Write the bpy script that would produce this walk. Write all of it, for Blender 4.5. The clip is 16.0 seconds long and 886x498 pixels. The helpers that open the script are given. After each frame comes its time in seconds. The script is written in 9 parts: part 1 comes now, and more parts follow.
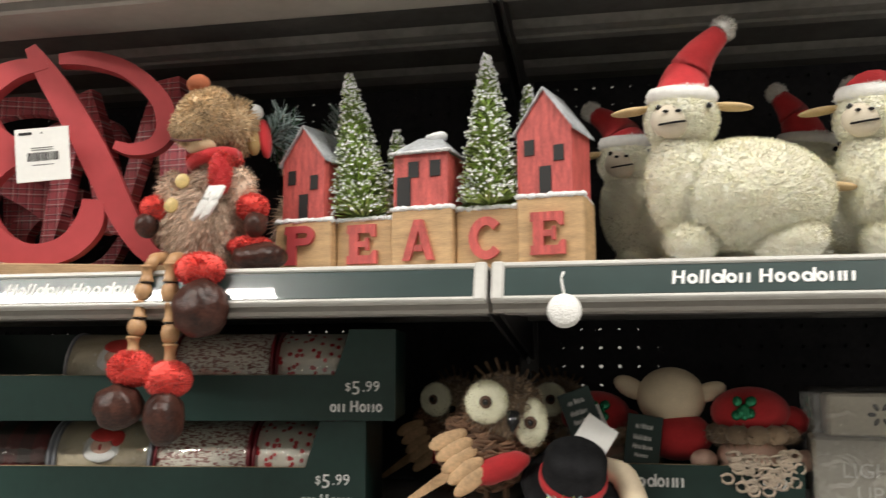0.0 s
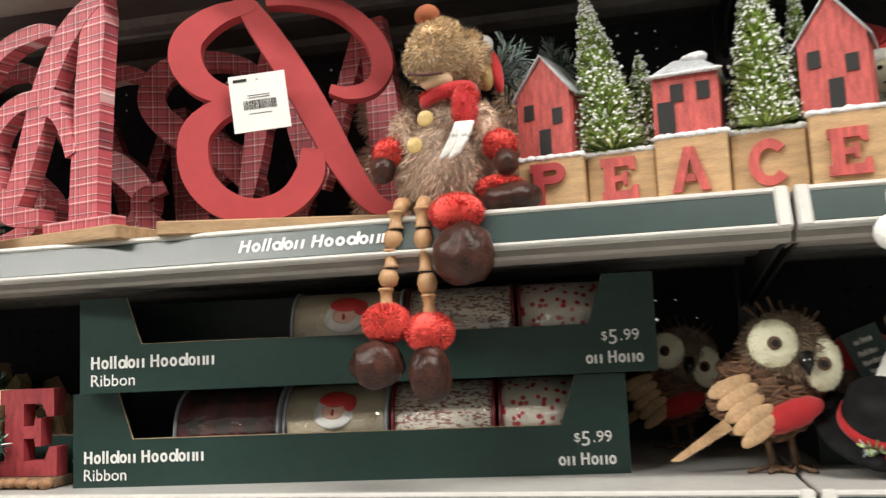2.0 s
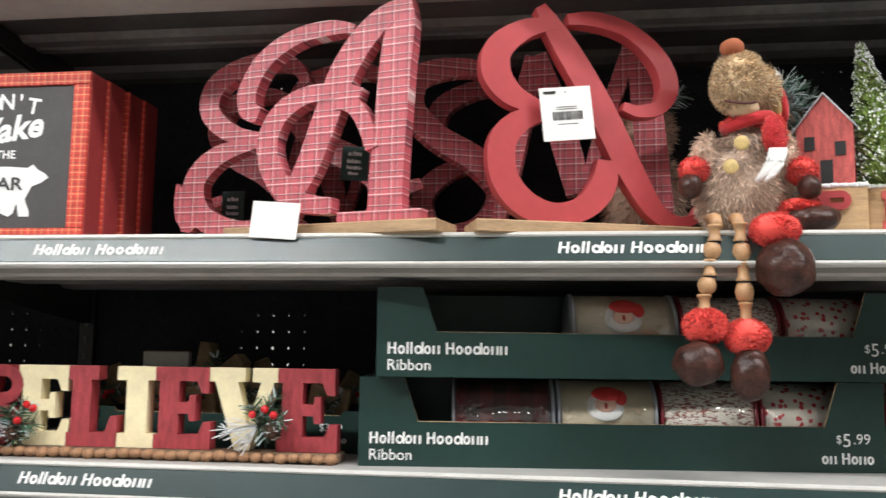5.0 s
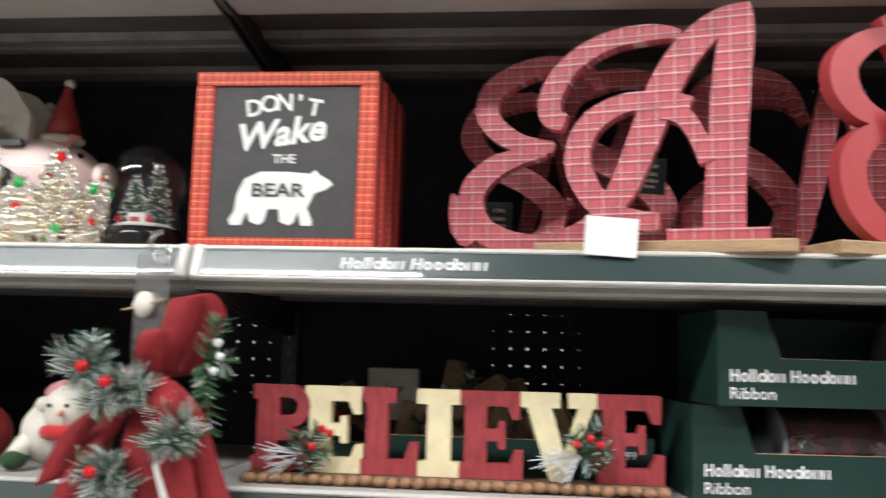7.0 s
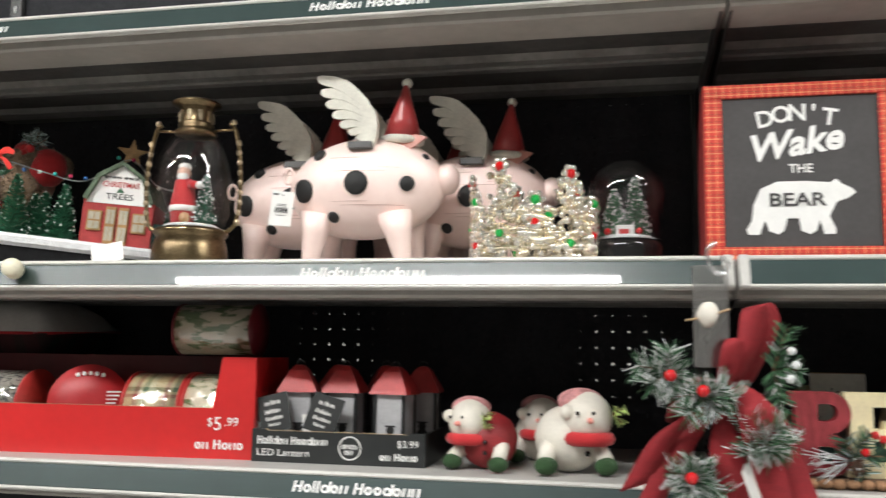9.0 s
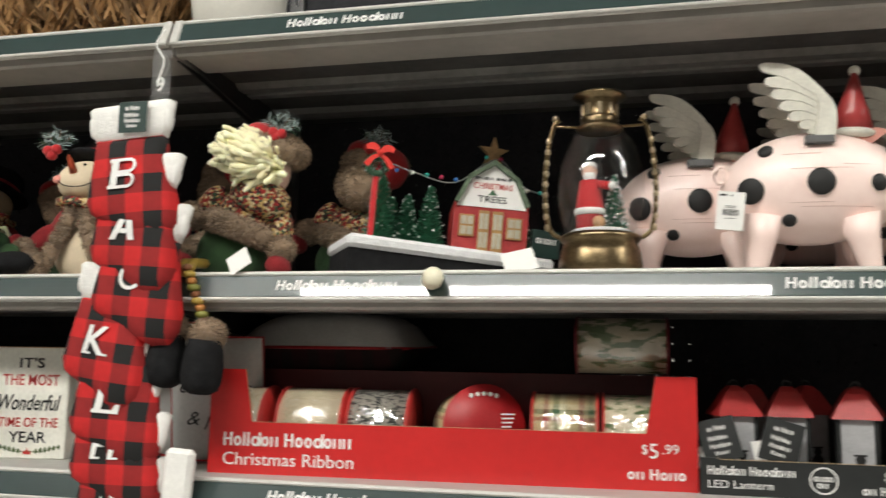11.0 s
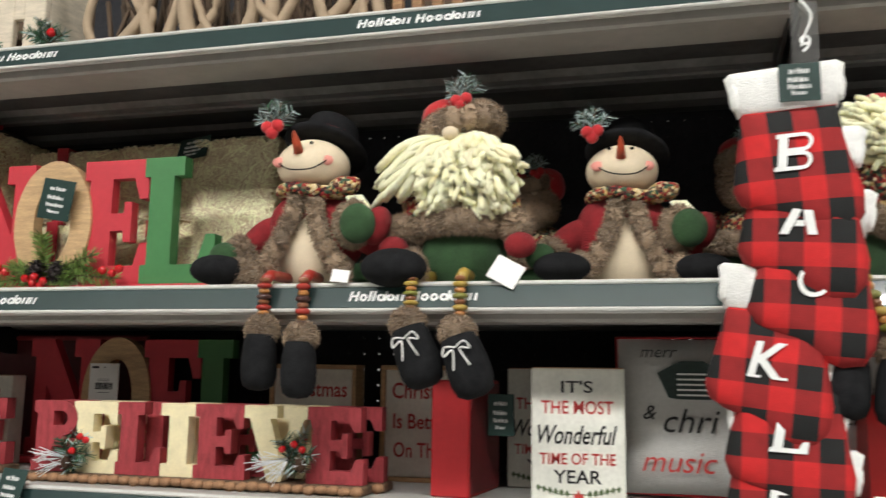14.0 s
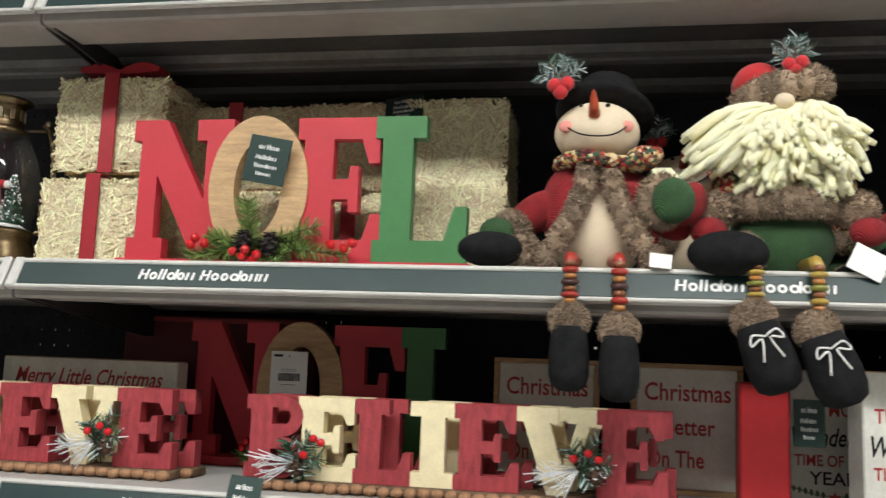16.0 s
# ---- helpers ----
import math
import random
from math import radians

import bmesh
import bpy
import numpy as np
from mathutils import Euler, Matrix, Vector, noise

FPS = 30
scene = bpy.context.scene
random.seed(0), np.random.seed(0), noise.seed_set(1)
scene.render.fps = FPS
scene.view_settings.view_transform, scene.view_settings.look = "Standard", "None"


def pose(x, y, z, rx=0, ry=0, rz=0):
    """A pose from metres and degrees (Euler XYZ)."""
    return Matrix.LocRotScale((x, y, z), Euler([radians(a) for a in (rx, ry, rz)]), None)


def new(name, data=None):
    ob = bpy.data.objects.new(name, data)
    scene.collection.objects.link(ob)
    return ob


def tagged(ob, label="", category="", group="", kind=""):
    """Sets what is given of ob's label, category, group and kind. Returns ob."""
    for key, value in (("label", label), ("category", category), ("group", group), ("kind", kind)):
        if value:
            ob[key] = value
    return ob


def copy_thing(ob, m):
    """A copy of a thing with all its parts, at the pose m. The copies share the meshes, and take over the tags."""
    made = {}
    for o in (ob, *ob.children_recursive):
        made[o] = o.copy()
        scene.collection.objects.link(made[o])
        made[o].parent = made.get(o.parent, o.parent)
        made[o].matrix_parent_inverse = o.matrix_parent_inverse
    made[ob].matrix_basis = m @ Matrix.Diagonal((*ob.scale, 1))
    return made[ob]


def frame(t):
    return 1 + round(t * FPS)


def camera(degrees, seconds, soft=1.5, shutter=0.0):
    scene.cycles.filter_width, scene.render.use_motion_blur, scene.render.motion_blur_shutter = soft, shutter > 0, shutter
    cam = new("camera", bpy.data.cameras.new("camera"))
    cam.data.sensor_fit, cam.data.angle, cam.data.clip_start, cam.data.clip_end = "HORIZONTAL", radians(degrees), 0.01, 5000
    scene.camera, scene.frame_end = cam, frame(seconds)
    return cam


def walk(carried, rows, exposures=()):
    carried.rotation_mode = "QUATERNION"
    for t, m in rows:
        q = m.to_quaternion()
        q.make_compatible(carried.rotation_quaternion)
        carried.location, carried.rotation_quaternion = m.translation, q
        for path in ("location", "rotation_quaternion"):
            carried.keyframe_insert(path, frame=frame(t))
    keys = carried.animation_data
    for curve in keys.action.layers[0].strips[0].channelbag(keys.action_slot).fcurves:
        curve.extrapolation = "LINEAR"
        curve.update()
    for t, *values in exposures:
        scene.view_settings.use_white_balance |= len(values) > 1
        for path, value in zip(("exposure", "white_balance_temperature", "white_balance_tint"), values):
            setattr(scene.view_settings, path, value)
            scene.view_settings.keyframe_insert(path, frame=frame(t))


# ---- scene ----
cam = camera(54.2, 16.0, soft=1.35, shutter=0.5)
METRES, EYE, TILT, LEAN, TURN = 3.31, 1.45, 0.0, 0.0, 10.7
ROWS = [
    (0.0, 0.0, 0.0, 0.0, 0.02, 7.55, 0.12),
    (0.5, -0.0176, 0.0015, -0.0007, 0.73, 6.95, 0.21),
    (1.0, -0.0359, 0.0053, -0.0032, 0.88, 6.3, 0.54),
    (1.5, -0.0534, 0.0078, -0.0051, 1.3, 6.24, 1.53),
    (2.0, -0.0656, 0.0216, -0.0083, 2.53, 6.46, 2.53),
    (2.5, -0.0821, 0.0416, -0.0059, 3.08, 7.17, 1.84),
    (3.0, -0.0965, 0.0484, -0.007, 2.46, 7.26, 0.16),
    (5.5, -0.206, 0.0, -0.0097, -3.36, 6.55, -0.52),
    (6.0, -0.2283, 0.017, -0.0087, -2.96, 6.23, -0.32),
    (6.5, -0.2521, 0.03, -0.0063, -3.91, 6.67, -1.1),
    (7.0, -0.2924, 0.0279, -0.005, -4.88, 7.0, -1.54),
    (7.5, -0.3428, 0.0144, -0.0037, -5.1, 7.21, -1.06),
    (8.0, -0.3786, 0.0085, -0.0076, -2.28, 7.07, -1.48),
    (10.5, -0.5469, 0.0569, -0.0027, 2.09, 7.16, -0.84),
    (11.0, -0.5894, 0.0553, -0.0048, 2.57, 7.58, -0.96),
    (11.5, -0.6148, 0.0704, -0.0061, 3.24, 7.73, -0.47),
    (12.0, -0.648, 0.0927, -0.0035, 3.44, 7.75, 0.25),
    (12.5, -0.6839, 0.1064, -0.0041, 3.95, 8.0, -0.62),
    (13.0, -0.727, 0.1102, -0.0011, 4.11, 8.2, -0.52),
    (13.5, -0.7706, 0.1073, -0.0007, 3.74, 8.61, -0.09),
    (14.0, -0.8024, 0.1058, -0.0044, 4.17, 8.41, -0.87),
    (14.5, -0.8293, 0.1167, -0.0044, 4.61, 7.97, -0.69),
    (15.0, -0.861, 0.1294, -0.0014, 4.46, 8.09, -0.45),
    (15.5, -0.8892, 0.1408, -0.0043, 2.86, 7.89, -1.67),
    (16.0, -0.9265, 0.1445, -0.0033, -0.54, 7.57, -2.18),
]
EXPOSURES = [(0.0, 0.75, 6450, 10), (1.0, 0.86, 6450, 10), (3.0, 1.0, 6400, 10), (5.5, 0.97, 5950, 10), (8.0, 0.88, 6000, 10), (10.5, 0.66, 6300, 8), (12.0, 0.44, 6450, 8), (13.5, 0.62, 6250, 8), (15.0, 0.70, 6050, 8), (16.0, 0.70, 6050, 8)]
walk(cam, [(t, pose(0, 0, EYE, TILT, LEAN, TURN) @ pose(METRES * x, METRES * y, METRES * z, 90 + pitch, roll, yaw)) for t, x, y, z, yaw, pitch, roll in ROWS], EXPOSURES)

# ---- light ----
world = bpy.data.worlds.new("store")
scene.world = world
world.use_nodes = True
world.node_tree.nodes["Background"].inputs["Color"].default_value = (0.9, 0.95, 1.0, 1)
world.node_tree.nodes["Background"].inputs["Strength"].default_value = 0.03


def ceiling_lamp(x, y, z, sx, sy, watts):
    d = bpy.data.lights.new("aisle_lamp", "AREA")
    d.shape, d.size, d.size_y, d.energy, d.color = "RECTANGLE", sx, sy, watts, (1.0, 0.95, 0.87)
    ob = new("aisle_lamp", d)
    ob.matrix_world = pose(x, y, z)
    return ob


# one long fixture over this aisle; unseen ones added for brightness further along it, and over the next aisle
LAMPS = [(-2.5, -1.35, 3.55, 2.1, 0.22, 74), (2.6, -1.0, 3.55, 2.3, 0.22, 48), (-4.7, -1.6, 3.55, 1.6, 0.22, 62), (0.7, -0.2, 3.55, 2.3, 0.22, 42),
         (-0.3, -5.2, 3.55, 2.3, 0.22, 9), (-5.0, -5.2, 3.55, 2.3, 0.22, 9), (-2.2, 3.4, 3.55, 4.5, 0.3, 110)]
for lamp_row in LAMPS:
    ceiling_lamp(*lamp_row)


# ---- materials ----
MATS = {}


def nodes_of(name):
    m = bpy.data.materials.new(name)
    m.use_nodes = True
    nt = m.node_tree
    return m, nt, nt.nodes["Principled BSDF"]


def mat(name, col, rough=0.6, metal=0.0, var=0.15, scale=30.0, bump=0.15, bscale=250.0, coat=0.0, sheen=0.0, stretch=(1, 1, 1), island=0.0, trans=0.0, dist=0.002):
    if name in MATS:
        return MATS[name]
    m, nt, b = nodes_of(name)
    L, N = nt.links, nt.nodes
    tc = N.new("ShaderNodeTexCoord")
    mp = N.new("ShaderNodeMapping")
    mp.inputs["Scale"].default_value = stretch
    L.new(tc.outputs["Object"], mp.inputs["Vector"])
    n1 = N.new("ShaderNodeTexNoise")
    n1.inputs["Scale"].default_value, n1.inputs["Detail"].default_value = scale, 4
    n2 = N.new("ShaderNodeTexNoise")
    n2.inputs["Scale"].default_value, n2.inputs["Detail"].default_value = scale * 7, 3
    L.new(mp.outputs[0], n1.inputs["Vector"]), L.new(mp.outputs[0], n2.inputs["Vector"])
    mix = N.new("ShaderNodeMix")
    mix.data_type = "FLOAT"
    mix.inputs[0].default_value = 0.4
    L.new(n1.outputs[0], mix.inputs[2]), L.new(n2.outputs[0], mix.inputs[3])
    drive = mix.outputs[0]
    if island:
        ge = N.new("ShaderNodeNewGeometry")
        mi = N.new("ShaderNodeMix")
        mi.data_type = "FLOAT"
        mi.inputs[0].default_value = island
        L.new(drive, mi.inputs[2]), L.new(ge.outputs["Random Per Island"], mi.inputs[3])
        drive = mi.outputs[0]
    ramp = N.new("ShaderNodeValToRGB")
    lo = tuple(max(0, c * (1 - 1.6 * var)) for c in col)
    hi = tuple(min(1, c * (1 + 1.6 * var) + 0.02 * var) for c in col)
    ramp.color_ramp.elements[0].position, ramp.color_ramp.elements[1].position = 0.28, 0.72
    if island > 0.5:
        ramp.color_ramp.elements[0].position, ramp.color_ramp.elements[1].position = 0.05, 0.95
    ramp.color_ramp.elements[0].color, ramp.color_ramp.elements[1].color = (*lo, 1), (*hi, 1)
    L.new(drive, ramp.inputs[0]), L.new(ramp.outputs[0], b.inputs["Base Color"])
    b.inputs["Roughness"].default_value, b.inputs["Metallic"].default_value = rough, metal
    b.inputs["Coat Weight"].default_value, b.inputs["Coat Roughness"].default_value = coat, 0.08
    b.inputs["Sheen Weight"].default_value = sheen
    b.inputs["Transmission Weight"].default_value = trans
    if bump:
        n3 = N.new("ShaderNodeTexNoise")
        n3.inputs["Scale"].default_value, n3.inputs["Detail"].default_value = bscale, 3
        L.new(mp.outputs[0], n3.inputs["Vector"])
        bp = N.new("ShaderNodeBump")
        bp.inputs["Strength"].default_value, bp.inputs["Distance"].default_value = bump, dist
        L.new(n3.outputs[0], bp.inputs["Height"]), L.new(bp.outputs[0], b.inputs["Normal"])
    MATS[name] = m
    return m


def woven(name, stops_x, stops_z, px, pz, rough=0.75, bump=0.2, gain=1.0, worn=0.15):
    """Cloth or printed check: two sets of coloured stripes crossing, each a list of (position, colour)."""
    if name in MATS:
        return MATS[name]
    m, nt, b = nodes_of(name)
    L, N = nt.links, nt.nodes
    tc = N.new("ShaderNodeTexCoord")
    sep = N.new("ShaderNodeSeparateXYZ")
    L.new(tc.outputs["Object"], sep.inputs[0])
    outs = []
    for axis, stops, p in ((0, stops_x, px), (2, stops_z, pz)):
        sc = N.new("ShaderNodeMath")
        sc.operation = "MULTIPLY_ADD"
        sc.inputs[1].default_value, sc.inputs[2].default_value = 1 / p, 100.0
        L.new(sep.outputs[axis], sc.inputs[0])
        fr = N.new("ShaderNodeMath")
        fr.operation = "FRACT"
        L.new(sc.outputs[0], fr.inputs[0])
        r = N.new("ShaderNodeValToRGB")
        r.color_ramp.interpolation = "CONSTANT"
        while len(r.color_ramp.elements) < len(stops):
            r.color_ramp.elements.new(0.5)
        for e, (pos, c) in zip(r.color_ramp.elements, stops):
            e.position, e.color = pos, (*c, 1)
        L.new(fr.outputs[0], r.inputs[0])
        outs.append(r.outputs[0])
    mx = N.new("ShaderNodeMix")
    mx.data_type, mx.inputs[0].default_value = "RGBA", 0.5
    L.new(outs[0], mx.inputs[6]), L.new(outs[1], mx.inputs[7])
    nz = N.new("ShaderNodeTexNoise")
    nz.inputs["Scale"].default_value, nz.inputs["Detail"].default_value = 60, 5
    L.new(tc.outputs["Object"], nz.inputs["Vector"])
    hs = N.new("ShaderNodeHueSaturation")
    mr = N.new("ShaderNodeMapRange")
    mr.inputs[3].default_value, mr.inputs[4].default_value = gain * (1 - worn), gain * (1 + worn)
    mr.inputs[1].default_value, mr.inputs[2].default_value = 0.3, 0.7
    L.new(nz.outputs[0], mr.inputs[0]), L.new(mr.outputs[0], hs.inputs["Value"])
    L.new(mx.outputs[2], hs.inputs["Color"]), L.new(hs.outputs[0], b.inputs["Base Color"])
    b.inputs["Roughness"].default_value = rough
    if bump:
        n3 = N.new("ShaderNodeTexNoise")
        n3.inputs["Scale"].default_value = 900
        L.new(tc.outputs["Object"], n3.inputs["Vector"])
        bp = N.new("ShaderNodeBump")
        bp.inputs["Strength"].default_value, bp.inputs["Distance"].default_value = bump, 0.001
        L.new(n3.outputs[0], bp.inputs["Height"]), L.new(bp.outputs[0], b.inputs["Normal"])
    MATS[name] = m
    return m


def knit(name, col, pitch=0.0022):
    """Ribbed wool: fine waves in relief."""
    if name in MATS:
        return MATS[name]
    m = mat(name, col, 0.9, 0, 0.2, 60, 0.0, sheen=0.04)
    nt = m.node_tree
    L, N = nt.links, nt.nodes
    tc = N.new("ShaderNodeTexCoord")
    w = N.new("ShaderNodeTexWave")
    w.inputs["Scale"].default_value, w.inputs["Distortion"].default_value = 0.314 / pitch, 1.5
    w.bands_direction = "DIAGONAL"
    L.new(tc.outputs["Object"], w.inputs["Vector"])
    bp = N.new("ShaderNodeBump")
    bp.inputs["Strength"].default_value, bp.inputs["Distance"].default_value = 0.6, 0.0015
    L.new(w.outputs["Fac"], bp.inputs["Height"]), L.new(bp.outputs[0], N["Principled BSDF"].inputs["Normal"])
    return m


def speckled(name, stops, scale):
    """Chunky mixed-yarn knit: each stitch its own colour, domed."""
    m, nt, b = nodes_of(name)
    L, N = nt.links, nt.nodes
    tc = N.new("ShaderNodeTexCoord")
    vo = N.new("ShaderNodeTexVoronoi")
    vo.inputs["Scale"].default_value = scale
    L.new(tc.outputs["Object"], vo.inputs["Vector"])
    sep = N.new("ShaderNodeSeparateColor")
    L.new(vo.outputs["Color"], sep.inputs[0])
    r = N.new("ShaderNodeValToRGB")
    r.color_ramp.interpolation = "CONSTANT"
    while len(r.color_ramp.elements) < len(stops):
        r.color_ramp.elements.new(0.5)
    for e, (pos, c) in zip(r.color_ramp.elements, stops):
        e.position, e.color = pos, (*c, 1)
    L.new(sep.outputs[0], r.inputs[0]), L.new(r.outputs[0], b.inputs["Base Color"])
    bp = N.new("ShaderNodeBump")
    bp.invert = True
    bp.inputs["Strength"].default_value, bp.inputs["Distance"].default_value = 0.8, 0.002
    L.new(vo.outputs["Distance"], bp.inputs["Height"]), L.new(bp.outputs[0], b.inputs["Normal"])
    b.inputs["Roughness"].default_value = 0.95
    MATS[name] = m
    return m


def film(name, amount=0.12, rough=0.06, crumple=0.0):
    """Thin clear plastic: see-through, with its gloss, and creases where it is shrunk on."""
    if name in MATS:
        return MATS[name]
    m, nt, b = nodes_of(name)
    L, N = nt.links, nt.nodes
    out = N["Material Output"]
    tr = N.new("ShaderNodeBsdfTransparent")
    gl = N.new("ShaderNodeBsdfGlossy")
    gl.inputs["Roughness"].default_value = rough
    mx = N.new("ShaderNodeMixShader")
    mx.inputs[0].default_value = amount
    if crumple:
        tc = N.new("ShaderNodeTexCoord")
        nz = N.new("ShaderNodeTexNoise")
        nz.inputs["Scale"].default_value, nz.inputs["Detail"].default_value, nz.inputs["Distortion"].default_value = 30, 2, 1.2
        bp = N.new("ShaderNodeBump")
        bp.inputs["Strength"].default_value, bp.inputs["Distance"].default_value = crumple, 0.006
        L.new(tc.outputs["Object"], nz.inputs["Vector"]), L.new(nz.outputs[0], bp.inputs["Height"]), L.new(bp.outputs[0], gl.inputs["Normal"])
    L.new(tr.outputs[0], mx.inputs[1]), L.new(gl.outputs[0], mx.inputs[2]), L.new(mx.outputs[0], out.inputs[0])
    N.remove(b)
    MATS[name] = m
    return m


STEEL = mat("painted_shelf_steel", (0.36, 0.34, 0.31), 0.45, 0.0, 0.1, 8, 0.05, 400)
# ribs and groove ceiling: the shade under the deck is put into these colours
RIBSHADE = mat("shaded_rib_steel", (0.19, 0.185, 0.175), 0.5, 0.0, 0.25, 12, 0.08, 300)
DECKSHADE = mat("shaded_deck_steel", (0.075, 0.072, 0.068), 0.6, 0.0, 0.25, 12, 0.08, 300)
DECK = mat("shelf_deck_grey", (0.42, 0.41, 0.39), 0.4, 0.0, 0.1, 10, 0.05, 400)
BACK = mat("black_pegboard", (0.028, 0.028, 0.032), 0.6, 0, 0.2, 20, 0.05)
BACK.node_tree.nodes["Principled BSDF"].inputs["Specular IOR Level"].default_value = 0.12
DARK = mat("black_bracket_steel", (0.03, 0.03, 0.03), 0.4, 0, 0.2, 20, 0.05)
RAIL = mat("grey_plastic_rail", (0.55, 0.54, 0.51), 0.35, 0, 0.08, 20, 0.03)
INSERT = mat("dark_green_glossy_insert", (0.018, 0.040, 0.038), 0.30, 0, 0.12, 6, 0.0, 30, coat=1.0)
INSERT.node_tree.nodes["Principled BSDF"].inputs["Coat Roughness"].default_value = 0.025
WHITE = mat("white_print", (0.8, 0.8, 0.78), 0.5, 0, 0.04, 60, 0)
PAPER = mat("white_card", (0.80, 0.79, 0.76), 0.55, 0, 0.04, 30, 0.02)
INK = mat("black_print", (0.008, 0.008, 0.008), 0.6, 0, 0.1, 60, 0)
REDINK = mat("red_print", (0.50, 0.035, 0.03), 0.5, 0, 0.15, 60, 0)
GREENCARD = mat("dark_green_card", (0.009, 0.032, 0.026), 0.42, 0, 0.12, 12, 0.04, 90)
REDCARD = mat("bright_red_card", (0.55, 0.018, 0.018), 0.35, 0, 0.06, 12, 0.03, 60, coat=0.3)
KRAFT = mat("kraft_card_edge", (0.42, 0.30, 0.17), 0.8, 0, 0.2, 80)
BLACKCARD = mat("black_card", (0.018, 0.02, 0.02), 0.4, 0, 0.1, 12, 0.03)
OAK = mat("pale_wood", (0.50, 0.325, 0.165), 0.6, 0, 0.22, 25, 0.15, 120, stretch=(1, 1, 7))
OAKH = mat("pale_wood_lying", (0.40, 0.26, 0.14), 0.6, 0, 0.25, 20, 0.15, 120, stretch=(1, 7, 7))
TURNED = mat("turned_beech", (0.47, 0.27, 0.13), 0.45, 0, 0.15, 60, 0.05)
REDPAINT = mat("brick_red_paint", (0.42, 0.055, 0.060), 0.42, 0, 0.08, 12, 0.06, 70)
WORNRED = mat("worn_red_paint", (0.48, 0.085, 0.075), 0.6, 0, 0.35, 70, 0.2, 200, stretch=(3, 3, 0.7))
CREAM = mat("cream_paint", (0.80, 0.70, 0.44), 0.55, 0, 0.08, 50, 0.08)
SNOW = mat("flock_snow", (0.78, 0.79, 0.80), 0.95, 0, 0.08, 150, 0.8, 900)
NEEDLE = mat("green_needles", (0.42, 0.54, 0.18), 0.6, 0, 0.5, 200, 0, island=0.8)
DEEPNEEDLE = mat("deep_green_needles", (0.035, 0.10, 0.05), 0.6, 0, 0.5, 200, 0, island=0.8)
FROST = mat("frosted_needles", (0.42, 0.52, 0.52), 0.5, 0, 0.45, 200, 0, island=0.8)
TANFUR = mat("tan_brown_fur", (0.66, 0.46, 0.28), 0.95, 0, 0.4, 60, 0, island=0.75, sheen=0.3)
GREYFUR = mat("grey_brown_fur", (0.62, 0.47, 0.36), 0.95, 0, 0.36, 60, 0, island=0.75, sheen=0.3)
TAUPEFUR = mat("taupe_plush_fur", (0.300, 0.215, 0.142), 0.95, 0, 0.34, 60, 0, island=0.75, sheen=0.3)
REDFUR = mat("red_plush_fur", (0.78, 0.070, 0.055), 0.95, 0, 0.35, 60, 0, island=0.75, sheen=0.2)
REDKNIT = knit("red_knit", (0.27, 0.010, 0.015), 0.0011)
GREENKNIT = knit("green_knit", (0.030, 0.080, 0.025), 0.0011)
SKIN = mat("cream_felt", (0.72, 0.60, 0.43), 0.95, 0, 0.06, 60, 0.2, 700)
PEACH = mat("pink_felt", (0.72, 0.48, 0.38), 0.95, 0, 0.06, 60, 0.2, 700)
BLUSH = mat("rosy_felt", (0.75, 0.30, 0.25), 0.95, 0, 0.06, 60, 0.1, 700)
BLACKFELT = mat("black_felt", (0.011, 0.011, 0.012), 0.95, 0, 0.25, 80, 0.3, 600)
BLACKFELT.node_tree.nodes["Principled BSDF"].inputs["Specular IOR Level"].default_value = 0.12
YARN = mat("ivory_yarn", (0.99, 0.90, 0.58), 0.9, 0, 0.08, 120, 0.3, 900, island=0.4)
YARN.node_tree.nodes["Principled BSDF"].inputs["Subsurface Weight"].default_value = 0.4
YARN.node_tree.nodes["Principled BSDF"].inputs["Subsurface Scale"].default_value = 0.006
YARN.node_tree.nodes["Principled BSDF"].inputs["Subsurface Radius"].default_value = (1.0, 0.95, 0.8)
LEATHER = mat("brown_crackled_leather", (0.040, 0.012, 0.007), 0.36, 0, 0.7, 60, 0.7, 110, dist=0.003)
LEATHER.node_tree.nodes["Principled BSDF"].inputs["Specular IOR Level"].default_value = 0.3
REDCLOTH = mat("red_felt", (0.50, 0.020, 0.025), 0.9, 0, 0.12, 60, 0.3, 600, sheen=0.2)
WHITEPLUSH = mat("white_plush", (0.82, 0.81, 0.78), 0.98, 0, 0.06, 150, 0.7, 500)
BERRY = mat("glossy_red_berry", (0.50, 0.012, 0.015), 0.18, 0, 0.1, 60, 0)
CONE = mat("pine_cone_brown", (0.10, 0.052, 0.03), 0.7, 0, 0.4, 100, 0.3)
BARK = mat("bark_brown", (0.13, 0.075, 0.04), 0.85, 0, 0.5, 90, 0.8, 150)
STRAW = mat("pale_wood_straw", (1.0, 0.75, 0.47), 0.7, 0, 0.24, 60, 0, island=0.85)
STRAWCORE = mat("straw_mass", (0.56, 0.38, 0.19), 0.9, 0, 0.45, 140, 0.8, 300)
RIBBONRED = mat("dark_red_ribbon", (0.33, 0.012, 0.022), 0.45, 0, 0.12, 50, 0.2, 900)
GOLD = mat("gold_metal", (0.84, 0.75, 0.57), 0.22, 1.0, 0.1, 60, 0)
BRASS = mat("antique_brass", (0.21, 0.155, 0.085), 0.3, 1.0, 0.35, 60, 0.1, 90)
PINK = mat("glossy_pink_enamel", (0.98, 0.74, 0.68), 0.42, 0, 0.05, 14, 0.03, 40, coat=1.0)
PINK.node_tree.nodes["Principled BSDF"].inputs["Coat Roughness"].default_value = 0.42
